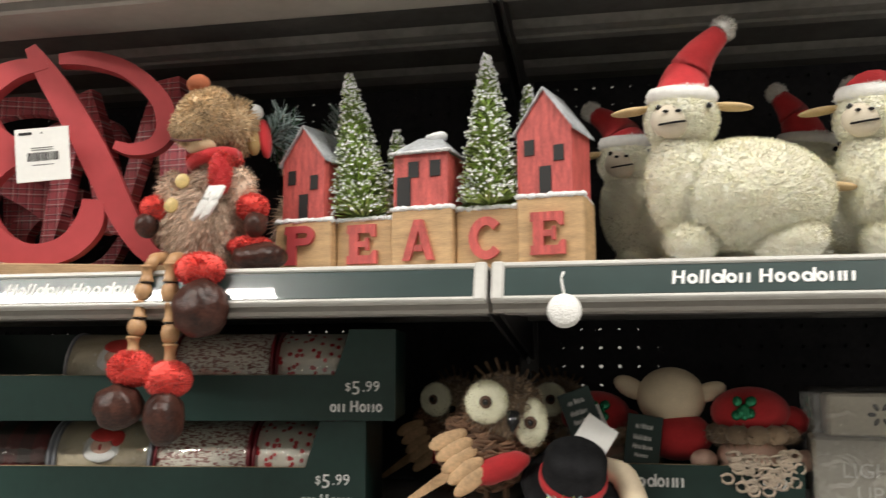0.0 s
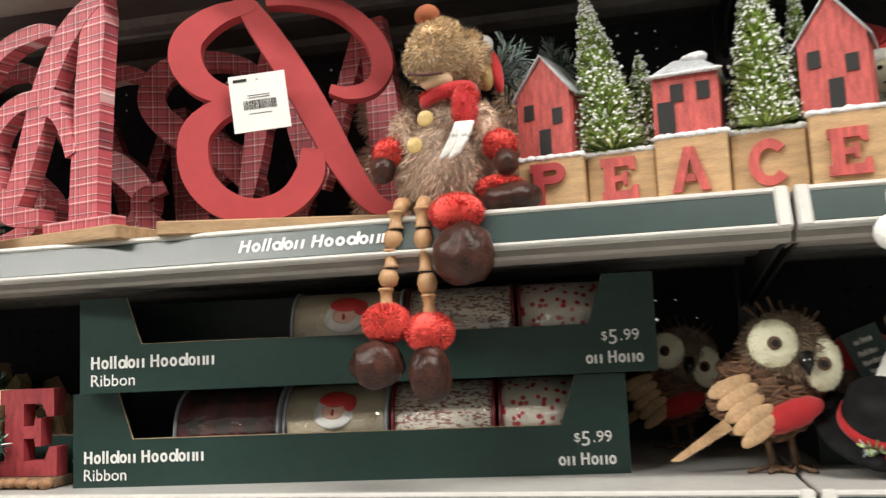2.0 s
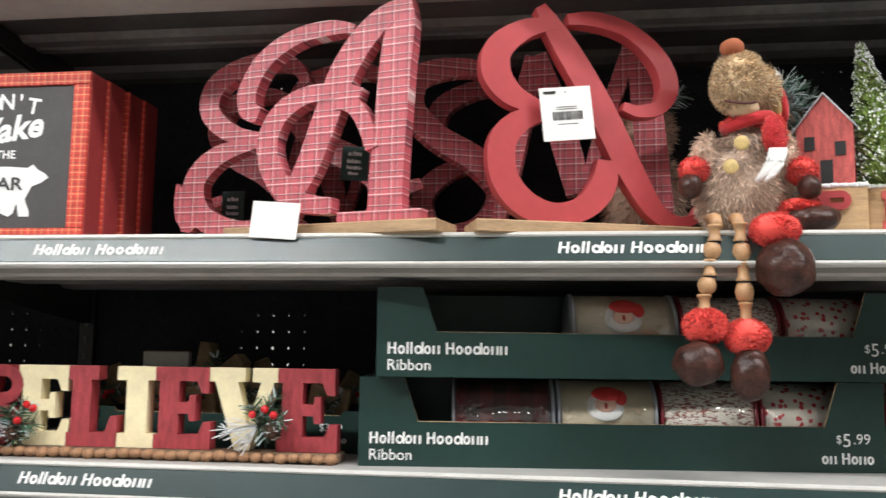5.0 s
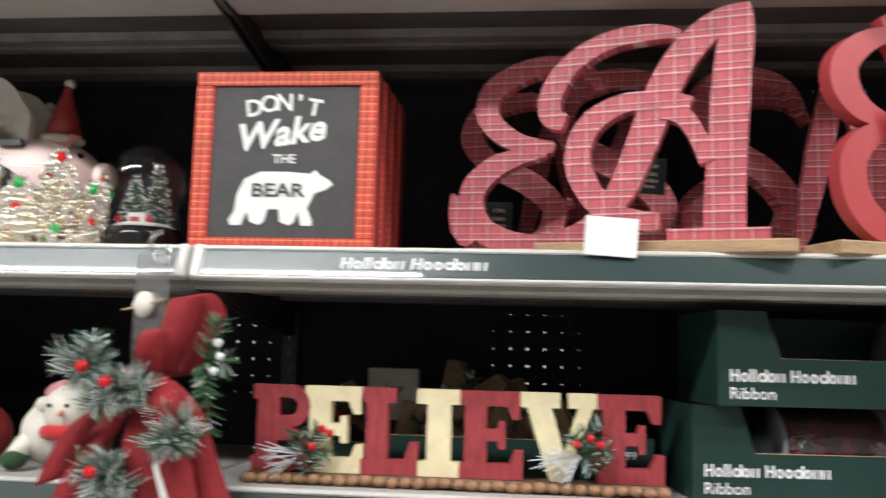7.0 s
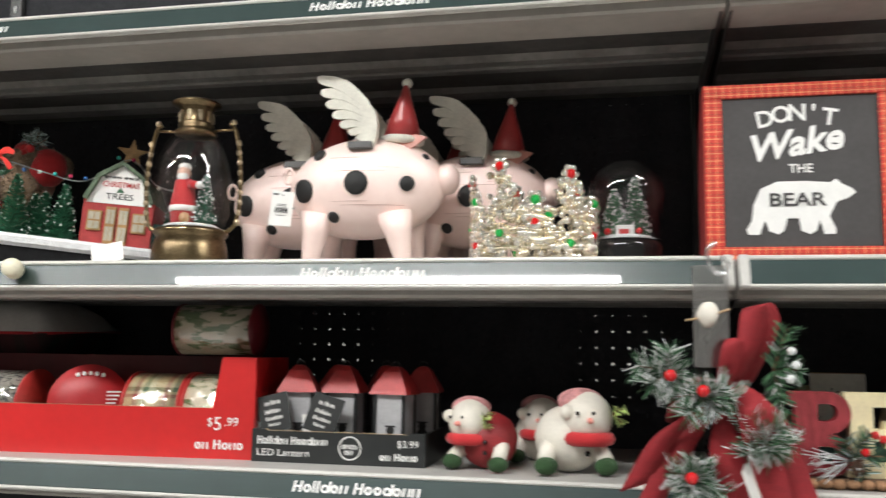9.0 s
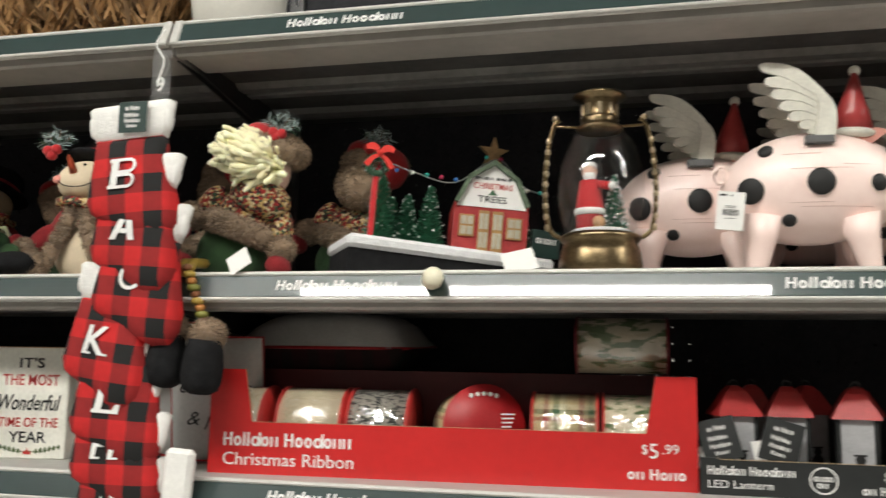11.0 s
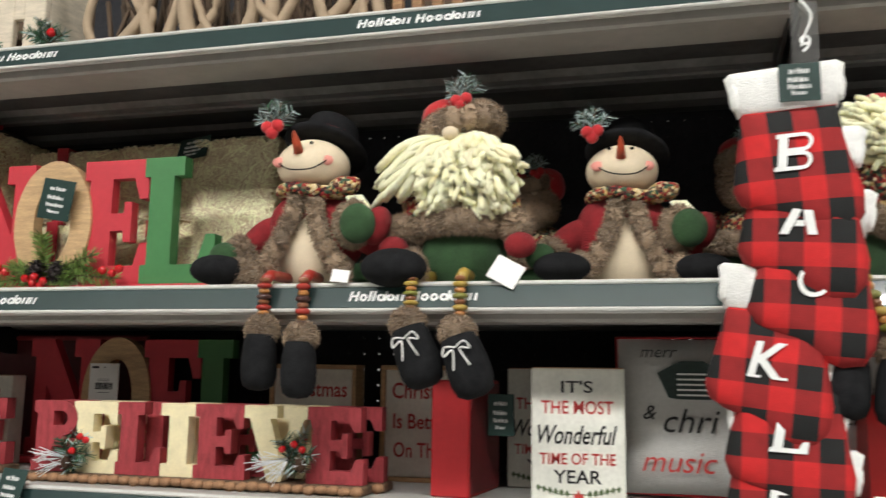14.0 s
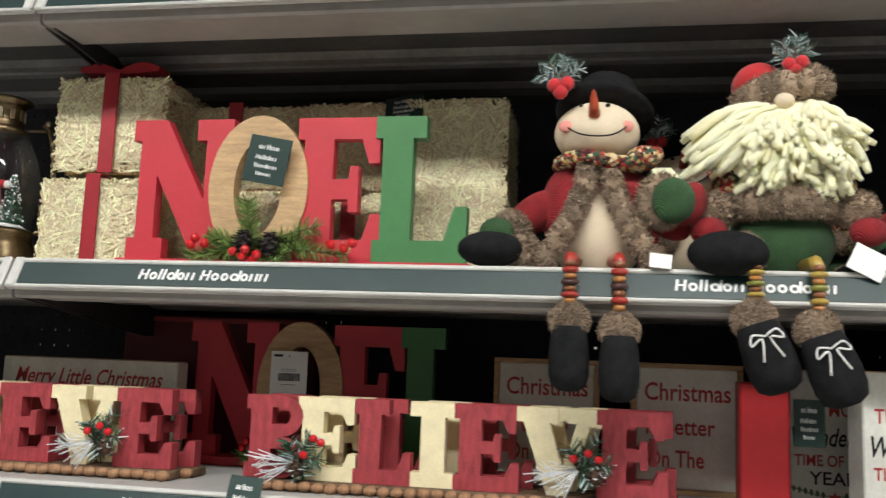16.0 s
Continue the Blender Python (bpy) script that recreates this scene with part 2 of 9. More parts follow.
WINGWHITE = mat("ivory_enamel", (0.70, 0.68, 0.60), 0.35, 0, 0.12, 50, 0.05)
BLACKGLOSS = mat("black_gloss", (0.01, 0.01, 0.01), 0.15, 0, 0.1, 50, 0)
CLEAR = film("clear_plastic", 0.24, 0.07, 0.7)
CLEARTAG = film("clear_strip_plastic", 0.40, 0.15)
GLASS = film("dome_glass", 0.09, 0.03)
RED = (0.46, 0.085, 0.105)
TARTAN = woven("red_tartan_print",
               [(0, RED), (0.30, (0.10, 0.02, 0.03)), (0.38, RED), (0.45, (0.74, 0.62, 0.60)), (0.50, RED), (0.72, (0.08, 0.015, 0.025)), (0.80, (0.50, 0.26, 0.26)), (0.84, RED)],
               [(0, RED), (0.28, (0.10, 0.02, 0.03)), (0.36, RED), (0.43, (0.84, 0.75, 0.73)), (0.49, RED), (0.72, (0.08, 0.015, 0.025)), (0.80, (0.70, 0.55, 0.55)), (0.84, RED)], 0.0185, 0.0185, 0.5, 0.0, 1.12)
BUFFALO = woven("red_black_buffalo_check", [(0, (0.53, 0.014, 0.015)), (0.5, (0.008, 0.008, 0.008))], [(0, (0.53, 0.014, 0.015)), (0.5, (0.008, 0.008, 0.008))], 0.046, 0.046, 0.85, 0.4)
FRAMEPLAID = woven("red_gold_plaid_print", [(0, (0.58, 0.045, 0.03)), (0.50, (0.80, 0.46, 0.20)), (0.62, (0.58, 0.045, 0.03)), (0.88, (0.20, 0.03, 0.02))],
                   [(0, (0.58, 0.045, 0.03)), (0.50, (0.80, 0.46, 0.20)), (0.62, (0.58, 0.045, 0.03)), (0.88, (0.20, 0.03, 0.02))], 0.0085, 0.0085, 0.55, 0)


# ---- mesh tools ----
def mixp(a, b, t):
    return tuple(p + (q - p) * t for p, q in zip(a, b))


def spline(pts, n=6):
    """A smooth run through the points (Catmull-Rom)."""
    out = []
    for i in range(len(pts) - 1):
        p0, p1, p2, p3 = pts[max(i - 1, 0)], pts[i], pts[i + 1], pts[min(i + 2, len(pts) - 1)]
        for k in range(n):
            t = k / n
            out.append(tuple(0.5 * (2 * b + (c - a) * t + (2 * a - 5 * b + 4 * c - d) * t * t + (3 * b - a - 3 * c + d) * t ** 3) for a, b, c, d in zip(p0, p1, p2, p3)))
    return out + [tuple(pts[-1])]


class Geo:
    """Collects the faces of one mesh."""

    def __init__(self, *mats):
        self.v, self.f, self.m, self.s, self.mats = [], [], [], [], list(mats)

    def slot(self, material):
        if material not in self.mats:
            self.mats.append(material)
        return self.mats.index(material)

    def add(self, verts, faces, material, smooth=False, M=None):
        o, k = len(self.v), self.slot(material)
        self.v += [tuple(M @ Vector(p)) for p in verts] if M else [tuple(p) for p in verts]
        for f in faces:
            self.f.append([i + o for i in f])
            self.m.append(k), self.s.append(smooth)
        return self

    def box(self, x0, y0, z0, x1, y1, z1, material, c=0.001, M=None):
        c = min(c, (x1 - x0) / 3, (y1 - y0) / 3, (z1 - z0) / 3)
        X, Y, Z = (x0, x1), (y0, y1), (z0, z1)
        v, idx = [], {}
        for i in (0, 1):
            for j in (0, 1):
                for k in (0, 1):
                    sx, sy, sz = (c, -c)[i], (c, -c)[j], (c, -c)[k]
                    p = (X[i], Y[j], Z[k])
                    idx[i, j, k] = len(v)
                    v += [(p[0], p[1] + sy, p[2] + sz), (p[0] + sx, p[1], p[2] + sz), (p[0] + sx, p[1] + sy, p[2])]
        f = []
        for i in (0, 1):
            q = [idx[i, 0, 0], idx[i, 1, 0], idx[i, 1, 1], idx[i, 0, 1]]
            f.append(q if i else q[::-1])
            q = [idx[0, i, 0] + 1, idx[0, i, 1] + 1, idx[1, i, 1] + 1, idx[1, i, 0] + 1]
            f.append(q if i else q[::-1])
            q = [idx[0, 0, i] + 2, idx[1, 0, i] + 2, idx[1, 1, i] + 2, idx[0, 1, i] + 2]
            f.append(q if i else q[::-1])
        for a in (0, 1):
            for b in (0, 1):
                s = (a + b) % 2
                for q in ([idx[a, b, 0], idx[a, b, 1], idx[a, b, 1] + 1, idx[a, b, 0] + 1],
                          [idx[a, 0, b], idx[a, 0, b] + 2, idx[a, 1, b] + 2, idx[a, 1, b]],
                          [idx[0, a, b] + 1, idx[1, a, b] + 1, idx[1, a, b] + 2, idx[0, a, b] + 2]):
                    f.append(q if s else q[::-1])
        for i in (0, 1):
            for j in (0, 1):
                for k in (0, 1):
                    t = idx[i, j, k]
                    f.append([t, t + 1, t + 2] if (i + j + k) % 2 else [t + 2, t + 1, t])
        return self.add(v, f, material, False, M)

    def lathe(self, prof, material, n=20, M=None, smooth=True, turn=1.0):
        v, f = [], []
        for r, z in prof:
            for k in range(n):
                a = 2 * math.pi * k / n * turn
                v.append((r * math.cos(a), r * math.sin(a), z))
        for i in range(len(prof) - 1):
            for k in range(n):
                q = (k + 1) % n
                f.append([i * n + k, i * n + q, (i + 1) * n + q, (i + 1) * n + k])
        if prof[0][0] > 1e-5:
            f.append(list(range(n))[::-1])
        if prof[-1][0] > 1e-5:
            f.append([(len(prof) - 1) * n + k for k in range(n)])
        return self.add(v, f, material, smooth, M)

    def ball(self, c, r, material, n=18, lumps=0.0, freq=60.0, M=None, rot=(0, 0, 0)):
        if not isinstance(r, tuple):
            r = (r, r, r)
        T = (M or Matrix()) @ pose(*c, *rot)
        h = max(4, n * 2 // 3)
        v, f = [], []
        for i in range(h + 1):
            th = math.pi * i / h
            for k in range(n):
                a = 2 * math.pi * k / n
                p = Vector((math.sin(th) * math.cos(a), math.sin(th) * math.sin(a), math.cos(th)))
                q = Vector((p.x * r[0], p.y * r[1], p.z * r[2]))
                if lumps:
                    q += p * lumps * noise.noise((q + Vector(c) * 3) * freq)
                v.append(q)
        for i in range(h):
            for k in range(n):
                j = (k + 1) % n
                f.append([i * n + k, (i + 1) * n + k, (i + 1) * n + j, i * n + j])
        return self.add(v, f, material, True, T)

    def tube(self, pts, r, material, n=8, M=None, smooth=True):
        pts = [Vector(p) for p in pts]
        rr = r if isinstance(r, (list, tuple)) else [r] * len(pts)
        v, f = [], []
        for i, p in enumerate(pts):
            d = (pts[min(i + 1, len(pts) - 1)] - pts[max(i - 1, 0)]).normalized()
            up = Vector((0, 0, 1)) if abs(d.z) < 0.9 else Vector((0, 1, 0))
            a = d.cross(up).normalized()
            b = d.cross(a)
            for k in range(n):
                t = 2 * math.pi * k / n
                v.append(p + (a * math.cos(t) + b * math.sin(t)) * rr[i])
        for i in range(len(pts) - 1):
            for k in range(n):
                j = (k + 1) % n
                f.append([i * n + k, i * n + j, (i + 1) * n + j, (i + 1) * n + k])
        f += [list(range(n))[::-1], [(len(pts) - 1) * n + k for k in range(n)]]
        return self.add(v, f, material, smooth, M)

    def prism(self, outline, y0, y1, material, M=None, smooth=False):
        """A flat outline of (x, z), given counter-clockwise as seen from the front, between the depths y0 (front) and y1."""
        n = len(outline)
        v = [(x, y0, z) for x, z in outline] + [(x, y1, z) for x, z in outline]
        f = [list(range(n)), list(range(n, 2 * n))[::-1]]
        f += [[(i + 1) % n, i, n + i, n + (i + 1) % n] for i in range(n)]
        return self.add(v, f, material, smooth, M)

    def stroke(self, pts, y0, y1, material, M=None, n=8, smooth_run=True):
        """A flat band of (x, z, width) between two depths."""
        run = spline(pts, n) if smooth_run else pts
        left, right = [], []
        for i, (x, z, w) in enumerate(run):
            a, b = run[max(i - 1, 0)], run[min(i + 1, len(run) - 1)]
            dx, dz = b[0] - a[0], b[1] - a[1]
            l = math.hypot(dx, dz) or 1
            left.append((x - dz / l * w / 2, z + dx / l * w / 2)), right.append((x + dz / l * w / 2, z - dx / l * w / 2))
        v, f, c = [], [], 0.0008
        for (lx, lz), (rx, rz) in zip(left, right):
            v += [(lx, y0, lz), (rx, y0, rz), (rx, y1, rz), (lx, y1, lz)]
        for i in range(len(run) - 1):
            for k in range(4):
                j = (k + 1) % 4
                f.append([i * 4 + k, i * 4 + j, i * 4 + 4 + j, i * 4 + 4 + k])
        f += [[3, 2, 1, 0], [len(v) - 4, len(v) - 3, len(v) - 2, len(v) - 1]]
        return self.add(v, f, material, False, M)

    def fur(self, c, r, material, count, length, width=0.0016, M=None, rot=(0, 0, 0), droop=0.4, seed=1, top=1.0):
        """Tufts over an ellipsoid."""
        rnd = random.Random(seed)
        if not isinstance(r, tuple):
            r = (r, r, r)
        T = (M or Matrix()) @ pose(*c, *rot)
        v, f = [], []
        for _ in range(count):
            z, a = rnd.uniform(-1, top), rnd.uniform(0, 2 * math.pi)
            s = math.sqrt(max(0, 1 - z * z))
            p = Vector((s * math.cos(a), s * math.sin(a), z))
            q = Vector((p.x * r[0], p.y * r[1], p.z * r[2]))
            nrm = Vector((p.x / r[0], p.y / r[1], p.z / r[2])).normalized()
            d = (nrm + Vector((rnd.uniform(-0.6, 0.6), rnd.uniform(-0.6, 0.6), rnd.uniform(-0.6, 0.6) - droop))).normalized()
            side = d.cross(Vector((rnd.uniform(-1, 1), rnd.uniform(-1, 1), rnd.uniform(-1, 1)))).normalized() * width * rnd.uniform(0.6, 1.3)
            tip = q + d * length * rnd.uniform(0.6, 1.2)
            o = len(v)
            v += [q - side - nrm * 0.001, q + side - nrm * 0.001, tip]
            f.append([o, o + 1, o + 2])
        return self.add(v, f, material, False, T)

    def needles(self, pts, material, count, length, width=0.0009, M=None, seed=1, lean=0.5, tip=None, share=0.3):
        """Needles round a stem that runs through the points."""
        rnd = random.Random(seed)
        pts = [Vector(p) for p in pts]
        sets = {0: ([], []), 1: ([], [])}
        for _ in range(count):
            t = rnd.uniform(0, len(pts) - 1.001)
            i = int(t)
            p = pts[i].lerp(pts[i + 1], t - i)
            ax = (pts[i + 1] - pts[i]).normalized()
            d = Vector((rnd.gauss(0, 1), rnd.gauss(0, 1), rnd.gauss(0, 1)))
            d = (d - ax * d.dot(ax)).normalized() + ax * lean
            d.normalize()
            side = d.cross(Vector((rnd.gauss(0, 1), rnd.gauss(0, 1), rnd.gauss(0, 1)))).normalized() * width
            L = length * rnd.uniform(0.7, 1.1)
            v, f = sets[1 if tip and rnd.random() < share else 0]
            o = len(v)
            v += [p - side, p + side, p + d * L + side * 0.5, p + d * L - side * 0.5]
            f.append([o, o + 1, o + 2, o + 3])
        self.add(sets[0][0], sets[0][1], material, False, M)
        if tip:
            self.add(sets[1][0], sets[1][1], tip, False, M)
        return self

    def cone_tree(self, x, y, z, h, r, material, snow, count, seed, lean=(0, 0), M=None, flock=0.4):
        """A bottle-brush tree: bristles round a wire, the tips flocked."""
        rnd = random.Random(seed)
        sets = {0: ([], []), 1: ([], [])}
        for _ in range(count):
            t = rnd.random() ** 1.35
            a = rnd.uniform(0, 2 * math.pi)
            R = r * (1 - t) ** 0.8 * rnd.uniform(0.75, 1.05) + 0.003
            step = 0.93 + 0.07 * math.sin(t * 60)
            R *= step
            base = Vector((x + lean[0] * t, y + lean[1] * t, z + h * t))
            tipp = base + Vector((math.cos(a) * R, math.sin(a) * R, R * rnd.uniform(0.05, 0.45)))
            side = Vector((-math.sin(a), math.cos(a), rnd.uniform(-0.6, 0.6))).normalized() * 0.0009
            v, f = sets[0]
            o = len(v)
            v += [base, tipp - side, tipp + side]
            f.append([o, o + 1, o + 2])
            if rnd.random() < flock:
                v, f = sets[1]
                o, s = len(v), rnd.uniform(0.0008, 0.0021)
                v += [tipp + Vector(q) * s for q in ((1, 0, -0.5), (-0.6, 0.9, -0.5), (-0.6, -0.9, -0.5), (0, 0, 1))]
                f += [[o, o + 2, o + 1], [o, o + 1, o + 3], [o + 1, o + 2, o + 3], [o + 2, o, o + 3]]
        self.add(*sets[0], material, False, M)
        if flock:
            self.add(*sets[1], snow, False, M)
        return self.tube([(x, y, z), (x + lean[0], y + lean[1], z + h)], 0.0016, material, 6, M)

    def text(self, body, x, y, z, size, material, depth=0.0006, align="CENTER", M=None, shear=0.0, bold=0.0, spacing=1.0, width=None, turn=0.0):
        """Upright lettering that faces -y; x, z: its anchor on the base line."""
        key = (body, shear, bold, spacing)
        if key not in TEXTS:
            cu = bpy.data.curves.new("lettering", "FONT")
            cu.body, cu.size, cu.extrude, cu.shear, cu.offset, cu.space_character, cu.resolution_u = body, 1.0, 0.0, shear, bold, spacing, 3
            ob = new("lettering", cu)
            me = bpy.data.meshes.new_from_object(ob.evaluated_get(bpy.context.evaluated_depsgraph_get()))
            vs = [tuple(p.co) for p in me.vertices]
            fs = [list(p.vertices) for p in me.polygons]
            bpy.data.objects.remove(ob), bpy.data.curves.remove(cu), bpy.data.meshes.remove(me)
            TEXTS[key] = (vs, fs)
        vs, fs = TEXTS[key]
        x0, x1 = min(p[0] for p in vs), max(p[0] for p in vs)
        sx = width / (x1 - x0) if width else size
        off = {"LEFT": x0, "CENTER": (x0 + x1) / 2, "RIGHT": x1}[align]
        R = Matrix.Translation((x, y, z)) @ pose(0, 0, 0, 0, turn, 0)
        return self.add([((p[0] - off) * sx, -depth, p[1] * size) for p in vs], fs, material, False, (M or Matrix()) @ R)

    def wordmark(self, shape, x, y, z, size, width, material, M=None, depth=0.0006, slant=0.0):
        """A brand's word drawn as plain shapes: T two tall bars, l one, o an oval, d an oval beside a bar, n two low bars, space a gap."""
        units = {"T": 1.25, "l": 0.5, "o": 1.1, "d": 1.2, "n": 1.1, " ": 0.6}
        step = width / sum(units[c] for c in shape)
        b, px = step * 0.27, x

        def bar(a, lo, hi):
            self.prism([(p + slant * (q - z), q) for p, q in ((a, z + lo), (a + b, z + lo), (a + b, z + hi), (a, z + hi))], y - depth, y, material, M)
        for c in shape:
            w = units[c] * step * 0.84
            if c == "T":
                bar(px, 0, 0.74 * size), bar(px + w - b, 0, 0.74 * size)
                self.prism([(p + slant * (q - z), q) for p, q in ((px + b, z + 0.33 * size), (px + w - b, z + 0.33 * size), (px + w - b, z + 0.44 * size), (px + b, z + 0.44 * size))], y - depth, y, material, M)
            elif c == "l":
                bar(px, 0, 0.76 * size)
            elif c == "n":
                bar(px, 0, 0.54 * size), bar(px + w - b, 0, 0.54 * size)
            elif c in "od":
                r = w / 2
                ring(self, px + r + slant * 0.27 * size, z + 0.27 * size, r, 0.29 * size, r - b, 0.29 * size - b, y - depth, y, material, 12, M)
                if c == "d":
                    bar(px + w - b * 0.4, 0, 0.76 * size)
            px += units[c] * step
        return self

    def mesh(self, name):
        me = bpy.data.meshes.new(name)
        me.from_pydata(self.v, [], self.f)
        for m in self.mats:
            me.materials.append(m)
        me.polygons.foreach_set("material_index", self.m)
        me.polygons.foreach_set("use_smooth", self.s)
        me.update()
        return me


def ring(g, cx, cz, rx, rz, ix, iz, y0, y1, m, n=36, M=None):
    """A flat oval ring of board: a capital O."""
    v, f = [], []
    for k in range(n):
        c, s = math.cos(2 * math.pi * k / n), math.sin(2 * math.pi * k / n)
        v += [(cx + rx * c, y0, cz + rz * s), (cx + ix * c, y0, cz + iz * s), (cx + ix * c, y1, cz + iz * s), (cx + rx * c, y1, cz + rz * s)]
    for k in range(n):
        j = (k + 1) % n
        for a in range(4):
            b = (a + 1) % 4
            f.append([k * 4 + a, k * 4 + b, j * 4 + b, j * 4 + a])
    return g.add(v, f, m, False, M)


TEXTS = {}
MARK = "Tolldon Toodonn"


def part(name, geo, parent=None, label="", M=None):
    """Links the geometry as one mesh object, under a thing or a part."""
    ob = new(name, geo.mesh(name))
    if parent:
        ob.parent = parent
    if M:
        ob.matrix_basis = M
    return tagged(ob, label)


def thing(name, M, label, category, group="", geo=None, kind=""):
    """A thing: a mesh, or an empty at its base that its parts hang under."""
    ob = new(name, geo.mesh(name) if geo else None)
    ob.matrix_basis = M
    if not geo:
        ob.empty_display_size = 0.02
    return tagged(ob, label, category, group, kind)


# ---- the store round the aisle ----
FRONT, BACKY = 0.771, 1.177
LOW, MID, TOP = 1.296, 1.540, 1.866
BAY0, BAY = -0.104, 1.219
FLOORM = mat("polished_concrete", (0.40, 0.39, 0.37), 0.35, 0, 0.12, 2, 0.03)
WALLM = mat("store_wall_paint", (0.40, 0.39, 0.37), 0.8, 0, 0.06, 3, 0.05)
CEILM = mat("store_ceiling", (0.30, 0.30, 0.29), 0.9, 0, 0.06, 3, 0.05)
X0, X1, Y0, Y1, H = -9.5, 5.0, -6.5, 5.5, 3.8
thing("floor", pose(0, 0, 0), "grey polished concrete store floor", "floor", geo=Geo().box(X0, Y0, -0.1, X1, Y1, 0, FLOORM), kind="structure")
thing("ceiling", pose(0, 0, 0), "dim grey store ceiling", "ceiling", geo=Geo().box(X0, Y0, H, X1, Y1, H + 0.1, CEILM), kind="structure")
for nm, b in (("wall_north", (X0, Y1, 0, X1, Y1 + 0.1, H)), ("wall_south", (X0, Y0 - 0.1, 0, X1, Y0, H)),
              ("wall_west", (X0 - 0.1, Y0, 0, X0, Y1, H)), ("wall_east", (X1, Y0, 0, X1 + 0.1, Y1, H))):
    thing(nm, pose(0, 0, 0), "plain grey painted store wall", "wall", geo=Geo().box(*b, WALLM), kind="structure")
for lx, ly, lz, sx, sy, _ in LAMPS:
    fx = thing("ceiling_light", pose(lx, ly, lz + 0.02), "long white linear store ceiling light, out of view", "ceiling light", "ceiling lights")
    part("housing", Geo().box(-sx / 2 - 0.03, -sy / 2 - 0.03, 0, sx / 2 + 0.03, sy / 2 + 0.03, 0.06, RAIL), fx)
    for s in (-1, 1):
        part("hanger", Geo().tube([(s * sx * 0.4, 0, 0.06), (s * sx * 0.4, 0, H - lz - 0.02)], 0.004, DARK, 6), fx)


def perforated(x0, x1, z0, z1, y, thick, pitch=0.0254, r=0.0027):
    """A pegboard with real holes, one square cell a hole."""
    nx, nz = round((x1 - x0) / pitch), round((z1 - z0) / pitch)
    g = Geo(BACK)
    v, f = [], []
    for i in range(nx):
        for j in range(nz):
            cx, cz, o, h = x0 + (i + 0.5) * pitch, z0 + (j + 0.5) * pitch, len(v), pitch / 2
            v += [(cx - h, y, cz - h), (cx + h, y, cz - h), (cx + h, y, cz + h), (cx - h, y, cz + h)]
            for yy in (y, y + thick):
                v += [(cx + r * math.cos(a), yy, cz + r * math.sin(a)) for a in (math.pi * (k + 0.5) / 4 - math.pi * 0.75 for k in range(8))]
            k = o + 4
            f += [[o, o + 1, k + 2, k + 1], [o + 1, o + 2, k + 4, k + 3], [o + 2, o + 3, k + 6, k + 5], [o + 3, o, k, k + 7],
                  [o, k + 1, k], [o + 1, k + 3, k + 2], [o + 2, k + 5, k + 4], [o + 3, k + 7, k + 6]]
            f += [[k + q, k + (q + 1) % 8, k + 8 + (q + 1) % 8, k + 8 + q] for q in range(8)]
    return g.add(v, f, BACK)


for k, y in enumerate((BACKY, BACKY + 0.075)):
    pb = thing("pegboard_panel", pose(0, 0, 0), "black perforated pegboard gondola back panel", "pegboard", "gondola back panels", geo=perforated(-4.95, 1.10, 1.23, 2.0, y, 0.003), kind="structure")
    for z0, z1 in ((0.0, 1.23), (2.0 - 0.0066, 2.3)):
        part("solid_panel", Geo().box(-4.95, y, z0, 1.10, y + 0.003, z1, BACK, 0.0005), pb)

for k in range(-1, 5):
    jx = BAY0 - BAY * k
    up = thing("gondola_upright", pose(jx, 0, 0), "black slotted steel gondola upright", "upright", "gondola uprights", kind="structure")
    part("post", Geo().box(-0.012, BACKY - 0.012, 0, 0.012, BACKY - 0.001, 2.3, DARK, 0.001), up)
    g = Geo()
    for j in range(40):
        g.box(-0.003, BACKY - 0.0135, 1.2 + j * 0.025, 0.003, BACKY - 0.0118, 1.213 + j * 0.025, BLACKGLOSS, 0.0003)
    part("slots", g, up)


